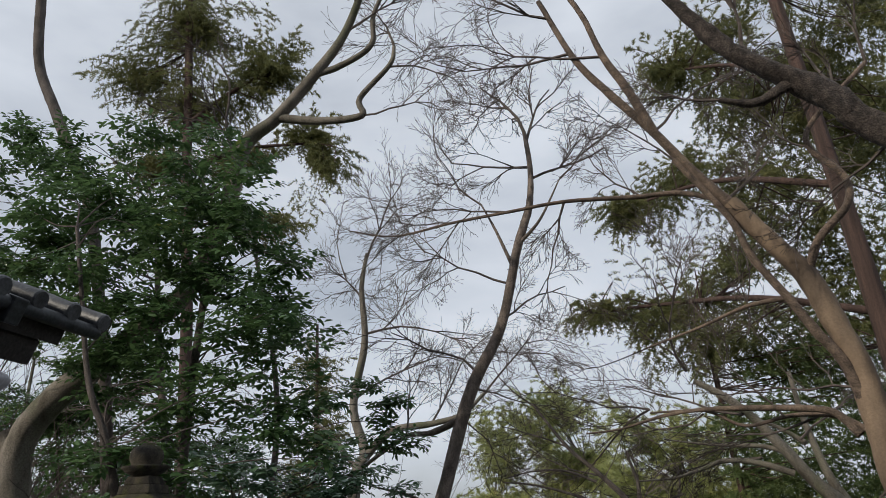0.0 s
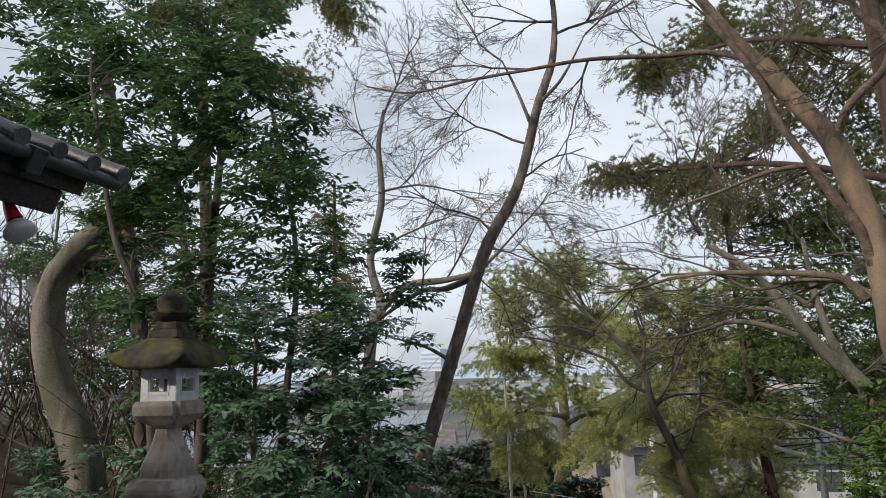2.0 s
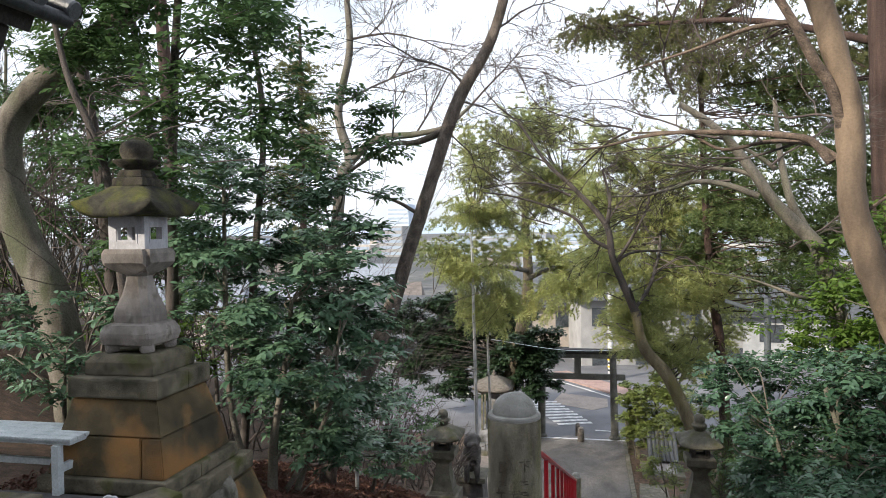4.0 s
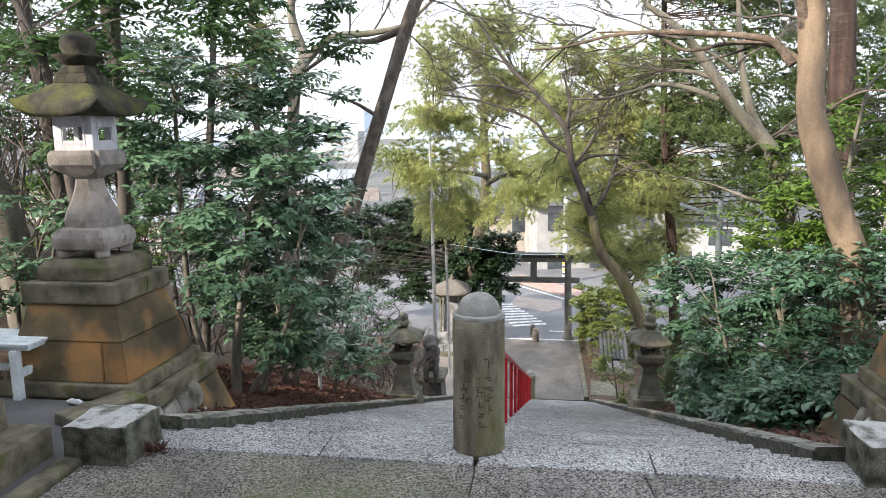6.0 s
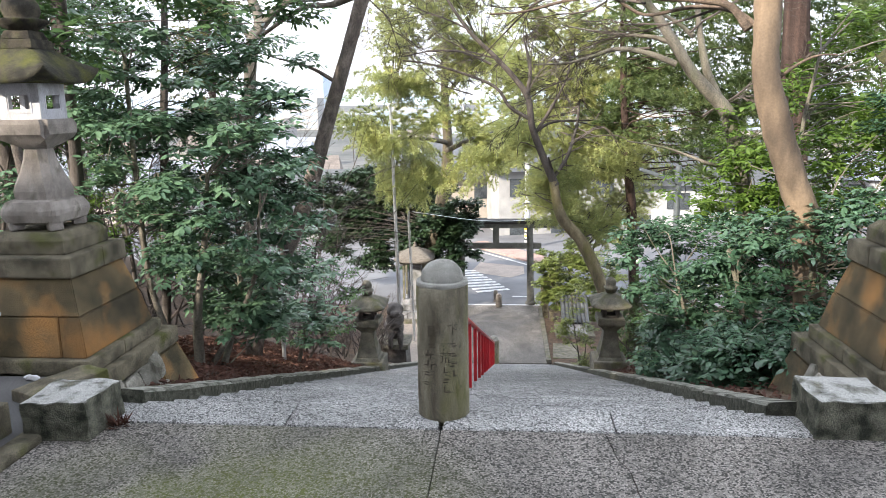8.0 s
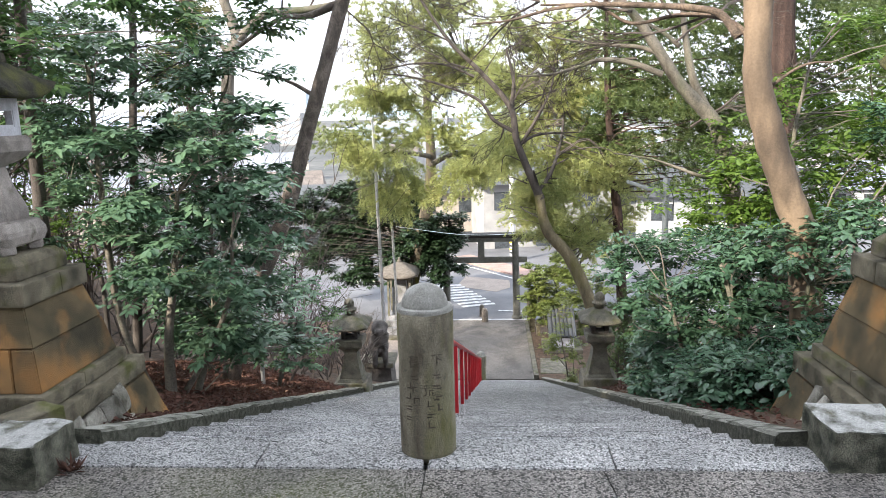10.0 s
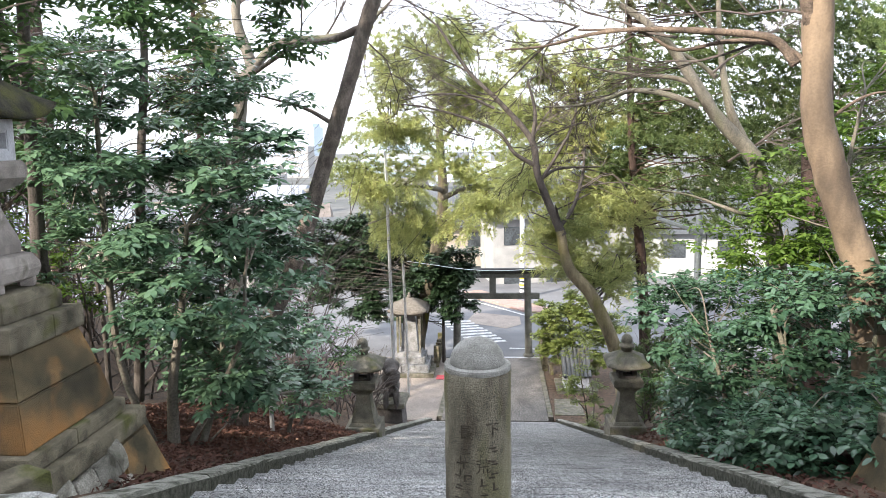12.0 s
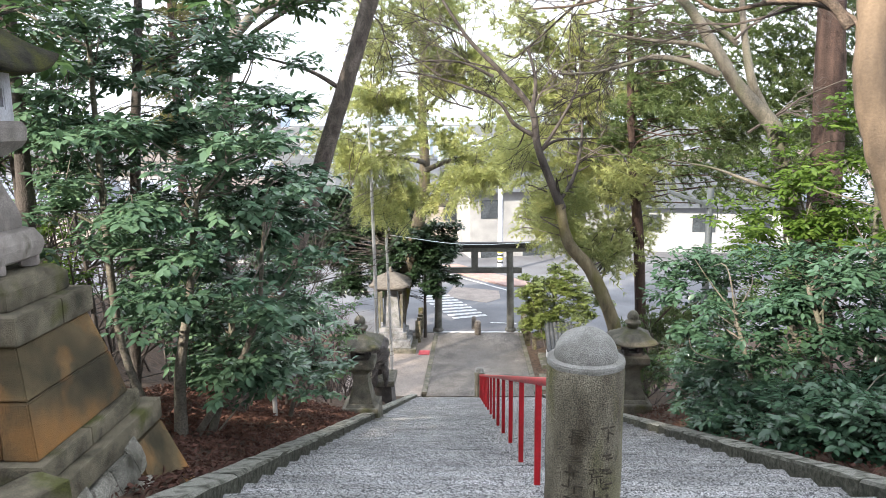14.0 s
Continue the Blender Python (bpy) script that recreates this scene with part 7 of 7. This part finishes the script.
def build_monument():
    t = thing("memorial_monument", -3.2, 23.4, LOW + 0.12)
    tagged(t, "pale stone memorial under a small curved roof", "monument")
    part("footing", box(-0.95, 0.95, -0.85, 0.85, -0.16, 0.04, 0.01), GREYSTONE, t)
    for x0, x1 in ((-0.75, -0.27), (-0.262, 0.24), (0.248, 0.75)):
        part("plinth_stone", box(x0, x1, -0.72, 0.72, 0.04, 0.33, 0.015), MONUMENT, t)
    for x0, x1 in ((-0.6, 0.05), (0.058, 0.6)):
        part("step_stone", box(x0, x1, -0.58, 0.58, 0.335, 0.58, 0.015), MONUMENT, t)
    part("base", taper(0.95, 0.9, 0.58, 0.75, bevel=0.02), MONUMENT, t)
    part("slab", taper(0.66, 0.46, 0.75, 2.2, bevel=0.02, d0=0.5, d1=0.36), MONUMENT, t, "tall tapering pale stone shaft")
    for x in (-0.42, 0.42):
        for y in (-0.4, 0.4):
            part("post", box(x - 0.04, x + 0.04, y - 0.04, y + 0.04, 0.58, 2.25, 0.005), GREYSTONE, t)
    part("roof_frame", taper(1.05, 1.15, 2.18, 2.28), GREYSTONE, t)
    part("roof", hipped_cap(1.5, 2.26, 2.80, 0.05, 0.14, 0.12), ROOFSTONE, t, "small grey-brown curved roof", smooth=True)
    part("ridge_end", lathe([(0.09, 2.78), (0.08, 2.86), (0.04, 2.92), (0.06, 2.95), (0.01, 3.0)], 12), ROOFSTONE, t, smooth=True)
    return t


build_monument()


def build_fence(x, y0, y1, label):
    t = thing("stone_fence", x, y0, LOW)
    tagged(t, label, "fence", "fences by the gate")
    n = 4
    for k in range(n + 1):
        y = (y1 - y0) * k / n
        part("post", box(-0.1, 0.1, y - 0.1, y + 0.1, -0.05, 0.85 if k in (0, n) else 0.7, 0.01), COPING, t)
        if k < n:
            for z in (0.2, 0.48):
                part("rail", box(-0.06, 0.06, y + 0.1, y + (y1 - y0) / n - 0.1, z, z + 0.14, 0.008), COPING, t)


build_fence(-2.25, 24.0, 26.0, "pale stone post fence beside the gate")
build_fence(1.95, 23.6, 25.6, "mossy stone post fence beside the gate")


def build_stone_bench():
    t = thing("stone_bench", 2.15, 23.2, LOW)
    tagged(t, "low mossy stone bench beside the path", "bench")
    part("seat", box(-0.1, 0.85, -0.2, 0.2, 0.36, 0.48, 0.015), COPING, t)
    for x in (0.0, 0.7):
        part("leg", box(x - 0.06, x + 0.08, -0.16, 0.16, -0.02, 0.36, 0.01), COPING, t)
    return t


build_stone_bench()


def build_basin():
    t = thing("stone_basin", 2.9, 21.6, LOW)
    tagged(t, "low grey stone plinth with a tiled lid", "basin")
    part("foot", taper(1.4, 1.4, 0, 0.14, bevel=0.02), GREYSTONE, t)
    part("body", taper(0.9, 0.8, 0.14, 0.5, bevel=0.02), WHITESTONE, t)
    for k in range(7):
        v, f = tube([(-0.42 + k * 0.14, -0.5, 0.55), (-0.42 + k * 0.14, 0.0, 0.95), (-0.42 + k * 0.14, 0.5, 1.3)], [0.07] * 3, 8)
        arrays("lid_tile", v, f, ROOFTILE, t)
    part("lid", box(-0.5, 0.5, -0.55, 0.6, -0.03, 0.03, 0.0, None, pose(0, 0, 0.88, 37, 0, 0)), ROOFTILE, t)
    return t


build_basin()


# ---- the street and the town ----
def sheet(name, pts, z, material, label, category, thick=0.05):
    bm = bmesh.new()
    lo = [bm.verts.new((x, y, z - thick)) for x, y in pts]
    hi = [bm.verts.new((x, y, z)) for x, y in pts]
    bm.faces.new(hi)
    bm.faces.new(lo[::-1])
    for i in range(len(pts)):
        bm.faces.new((lo[i], lo[(i + 1) % len(pts)], hi[(i + 1) % len(pts)], hi[i]))
    bmesh.ops.recalc_face_normals(bm, faces=bm.faces)
    return tagged(part(name, bm, material), label, category, kind="structure")


sheet("road", [(-30, 25.37), (30, 25.37), (30, 44), (-30, 44)], LOW - 0.03, ASPHALT, "grey asphalt street crossing below the gate", "road")
# sunlit stretch of asphalt, drawn as a beige sheet
sheet("road_sun_patch", [(-1.4, 31.4), (0.6, 30.2), (1.3, 31.0), (1.3, 32.6), (-1.0, 33.6)], LOW - 0.022, COURT_SUNPATCH, "beige patch of sunlight painted on the street", "road")
sheet("pavement_far", [(-2.2, 38.4), (1.75, 33.4), (3.6, 33.4), (-0.9, 39.2)], LOW + 0.06, surface("red_pavement", (0.26, 0.17, 0.15), (0.34, 0.24, 0.21), 3, 0.85, 0.2), "reddish pavement across the street", "pavement", 0.15)
cross = thing("crosswalk", 0, 0, LOW - 0.018)
tagged(cross, "white zebra crossing stripes on the asphalt", "road marking", kind="structure")
for k in range(9):
    part("stripe", box(-0.78, 0.78, -0.14, 0.14, -0.004, 0.002, 0, None, pose(-0.22 - 0.215 * k, 27.72 + 0.475 * k, 0, 0, 0, 20 - 1.5 * k)), LINEWHITE, cross)
edge = thing("road_line", 0, 0, LOW - 0.018)
tagged(edge, "white edge line along the street", "road marking", kind="structure")
part("line", box(-3.2, 3.2, -0.07, 0.07, -0.004, 0.002, 0, None, pose(0.25, 34.6, 0, 0, 0, -52)), LINEWHITE, edge)
part("line", box(-0.55, 0.55, -0.07, 0.07, -0.004, 0.002, 0, None, pose(1.2, 26.7, 0, 0, 0, -6)), LINEWHITE, edge)
sheet("town_ground", [(-2500, 86), (2500, 86), (2500, 4000), (-2500, 4000)], LOW - 8.7, surface("town_ground", (0.05, 0.055, 0.055), (0.11, 0.108, 0.105), 0.02, 0.9, 0.0, 0.3), "pale streets and plots of the plain", "ground", 0.1)


def build_house(x, y, z, w, d, h, turn, wall, roof, label, rng, storeys=2, flat=False):
    t = thing("house", x, y, z, turn)
    tagged(t, label, "house", "houses of the town")
    part("wall", box(-w / 2, w / 2, -d / 2, d / 2, -2, h), wall, t)
    if flat:
        part("roof", box(-w / 2 - 0.15, w / 2 + 0.15, -d / 2 - 0.15, d / 2 + 0.15, h, h + 0.35), GREYSTONE, t)
    else:
        bm = bmesh.new()
        e, r = 0.6, min(w, d) * 0.28
        a = [bm.verts.new(p) for p in ((-w / 2 - e, -d / 2 - e, h - 0.1), (w / 2 + e, -d / 2 - e, h - 0.1), (w / 2 + e, d / 2 + e, h - 0.1), (-w / 2 - e, d / 2 + e, h - 0.1), (-w / 2 - e * 0.3, 0, h + r), (w / 2 + e * 0.3, 0, h + r))]
        for q in ((0, 1, 5, 4), (2, 3, 4, 5), (1, 2, 5), (3, 0, 4), (3, 2, 1, 0)):
            bm.faces.new([a[i] for i in q])
        part("roof", bm, roof, t)
    for s in range(storeys):
        n = max(2, int(w / 2.6))
        for i in range(n):
            cx = -w / 2 + w * (i + 0.5) / n
            zz = h * (s + 0.35) / storeys
            part("window", box(cx - 0.7, cx + 0.7, -d / 2 - 0.05, -d / 2 + 0.05, zz, zz + h / storeys * 0.42), GLASSDARK, t)
    return t


hr = random.Random(9)
build_house(4.2, 47.0, LOW - 1.2, 11, 9, 5.4, 14, PLASTER, ROOFTILE, "white two-storey house with a grey tiled roof", hr)
build_house(-4.5, 48.5, LOW - 1.2, 9, 8, 4.6, 6, surface("beige_wall", (0.26, 0.23, 0.20), (0.36, 0.32, 0.28), 2, 0.85, 0.1, 20, fine=0.08), ROOFTILE, "beige house with a dark tiled roof", hr)
build_house(15.5, 47.5, LOW - 2.2, 10, 9, 5.2, -8, surface("grey_house_wall", (0.26, 0.27, 0.28), (0.36, 0.37, 0.38), 2, 0.85, 0.1, 20, fine=0.08), ROOFTILE, "pale house with dark roof across the street", hr)
build_house(-14.5, 44.5, LOW - 2.5, 10, 9, 4.0, 3, PLASTER, ROOFTILE, "white house with a grey tiled roof", hr)
WALLS = [PLASTER, surface("cream_wall", (0.36, 0.33, 0.29), (0.46, 0.43, 0.39), 2, 0.85, 0.05, 20, fine=0.05), surface("grey_wall", (0.26, 0.27, 0.29), (0.36, 0.37, 0.39), 2, 0.85, 0.05, 20, fine=0.05)]
ROOFS = [ROOFTILE, REDBROWN, surface("blue_grey_roof", (0.16, 0.18, 0.22), (0.24, 0.27, 0.31), 2, 0.7, 0.05, 20, fine=0.1)]
for row, (yy, step) in enumerate(((70, 15), (92, 17), (118, 19), (150, 24), (195, 30))):
    for i in range(-4, 5):
        x = -yy * 0.13 + i * step + hr.uniform(-3, 3)
        build_house(x, yy + hr.uniform(-5, 5), LOW - 4.5 - row * 1.0 if yy < 86 else LOW - 8.7, hr.uniform(9, 13), hr.uniform(8, 11), hr.choice((5.0, 5.6, 6.2, 8.5)), hr.uniform(-20, 20), hr.choice(WALLS), hr.choice(ROOFS), "small town house seen far below", hr, 2, hr.random() < 0.15)


# window colour paled and blued to carry the haze of distance
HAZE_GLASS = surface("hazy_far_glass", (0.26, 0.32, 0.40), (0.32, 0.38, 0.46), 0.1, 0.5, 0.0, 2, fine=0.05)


def build_tower(x, y, w, h, floors, cols, material, label, crown=False):
    t = thing("tower_block", x, y, LOW - 8.7, hr.uniform(-15, 15))
    tagged(t, label, "building", "tall buildings of the town")
    part("body", box(-w / 2, w / 2, -w / 2, w / 2, -1, h), material, t)
    if crown:
        part("crown", box(-w * 0.42, w * 0.42, -w * 0.42, w * 0.42, h, h * 1.08), material, t)
    for a in range(floors):
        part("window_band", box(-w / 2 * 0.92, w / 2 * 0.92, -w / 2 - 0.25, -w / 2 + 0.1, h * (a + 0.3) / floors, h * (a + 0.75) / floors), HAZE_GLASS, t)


# tower colour stands in for haze in the air: lighter and bluer
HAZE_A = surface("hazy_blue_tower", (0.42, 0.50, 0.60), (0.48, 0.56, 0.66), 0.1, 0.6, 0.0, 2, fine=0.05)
build_tower(-160, 610, 20, 37, 10, 4, HAZE_A, "distant high-rise above the town, tinted blue-grey for haze", True)
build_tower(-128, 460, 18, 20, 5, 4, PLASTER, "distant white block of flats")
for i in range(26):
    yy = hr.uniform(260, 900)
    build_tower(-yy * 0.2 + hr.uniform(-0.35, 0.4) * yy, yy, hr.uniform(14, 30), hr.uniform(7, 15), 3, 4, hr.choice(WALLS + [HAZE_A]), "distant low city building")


def build_hills():
    xs = np.linspace(-2600, 2600, 60)
    v, f = [], []
    for x in xs:
        h = 45 + 35 * noise.noise(Vector((x * 0.0016, 3, 0))) + 14 * noise.noise(Vector((x * 0.006, 7, 0)))
        v += [(x, 3300, LOW - 9), (x, 3900, LOW - 9 + max(8, h))]
    for i in range(len(xs) - 1):
        f.append((2 * i, 2 * i + 2, 2 * i + 3, 2 * i + 1))
    # haze over the hills is put into their colour
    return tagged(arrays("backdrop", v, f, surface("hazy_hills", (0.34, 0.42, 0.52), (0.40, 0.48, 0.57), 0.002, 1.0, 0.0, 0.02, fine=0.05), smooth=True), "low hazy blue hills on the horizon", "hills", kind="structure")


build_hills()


def utility_pole(x, y, h, label):
    t = thing("utility_pole", x, y, LOW)
    tagged(t, label, "utility pole", "utility poles")
    v, f = tube([(0, 0, -0.1), (0, 0, h / 2), (0, 0, h)], [0.16, 0.14, 0.11], 12)
    arrays("shaft", v, f, WHITESTONE, t, smooth=True)
    for k in range(6):
        part("warning_band", lathe([(0.166, 0.5 + k * 0.2), (0.165, 0.6 + k * 0.2)], 12), surface("warning_yellow", (0.5, 0.35, 0.02), (0.6, 0.42, 0.03), 5, 0.6, 0.05) if k % 2 else GUTTER, t)
    part("cross_arm", box(-0.9, 0.9, -0.05, 0.05, h - 0.8, h - 0.7, 0.005), POLE, t)
    return t


utility_pole(1.6, 37.2, 9.0, "pale concrete utility pole with warning bands")
wire = thing("overhead_wire", -2.9, 20.5, -1.9)
tagged(wire, "thin sagging cable strung across the court", "cable")
v, f = tube(spline([(0, 0, 0), (2.5, 2.5, -0.75), (5.4, 5, -1.1)], 6), np.full(13, 0.012), 5)
arrays("cable", v, f, ALU, wire)


# ---- carved writing on the post ----
def carve(text, x, z, size):
    """Writing laid round the front of the post."""
    cu = bpy.data.curves.new("carved_writing", "FONT")
    cu.body, cu.size, cu.align_x, cu.align_y, cu.resolution_u = text, size, "CENTER", "CENTER", 3
    tmp = new("tmp_text", cu)
    me = bpy.data.meshes.new_from_object(tmp.evaluated_get(bpy.context.evaluated_depsgraph_get()))
    bpy.data.objects.remove(tmp)
    r = 0.1595
    for w in me.vertices:
        a = (w.co.x + x) / r
        w.co = Vector((r * math.sin(a), -r * math.cos(a), z + w.co.y))
    return me


post = bpy.data.objects["stone_post"]


def writing(me):
    me.materials.clear()
    me.materials.append(CARVED)
    ob = new("carved_character", me)
    ob.parent = post


for ch, x, z in (("長", -0.055, 0.56), ("下", 0.075, 0.57), ("荒", 0.028, 0.40)):
    writing(carve(ch, x, z, 0.075))
cr = random.Random(4)
for x, z0, n in ((-0.052, 0.485, 3), (0.075, 0.49, 4), (0.03, 0.33, 3), (-0.09, 0.43, 4)):
    for k in range(n):
        for j in range(2):
            a = (x + cr.uniform(-0.012, 0.012)) / 0.159
            w, h = cr.choice(((0.036, 0.006), (0.03, 0.006), (0.007, 0.034)))
            part("carved_stroke", box(-w / 2, w / 2, -0.0025, 0.002, -h / 2, h / 2, 0, None, pose(0.1595 * math.sin(a), -0.1595 * math.cos(a), z0 - k * 0.062 - j * 0.016, 0, 0, math.degrees(a))), CARVED, post)
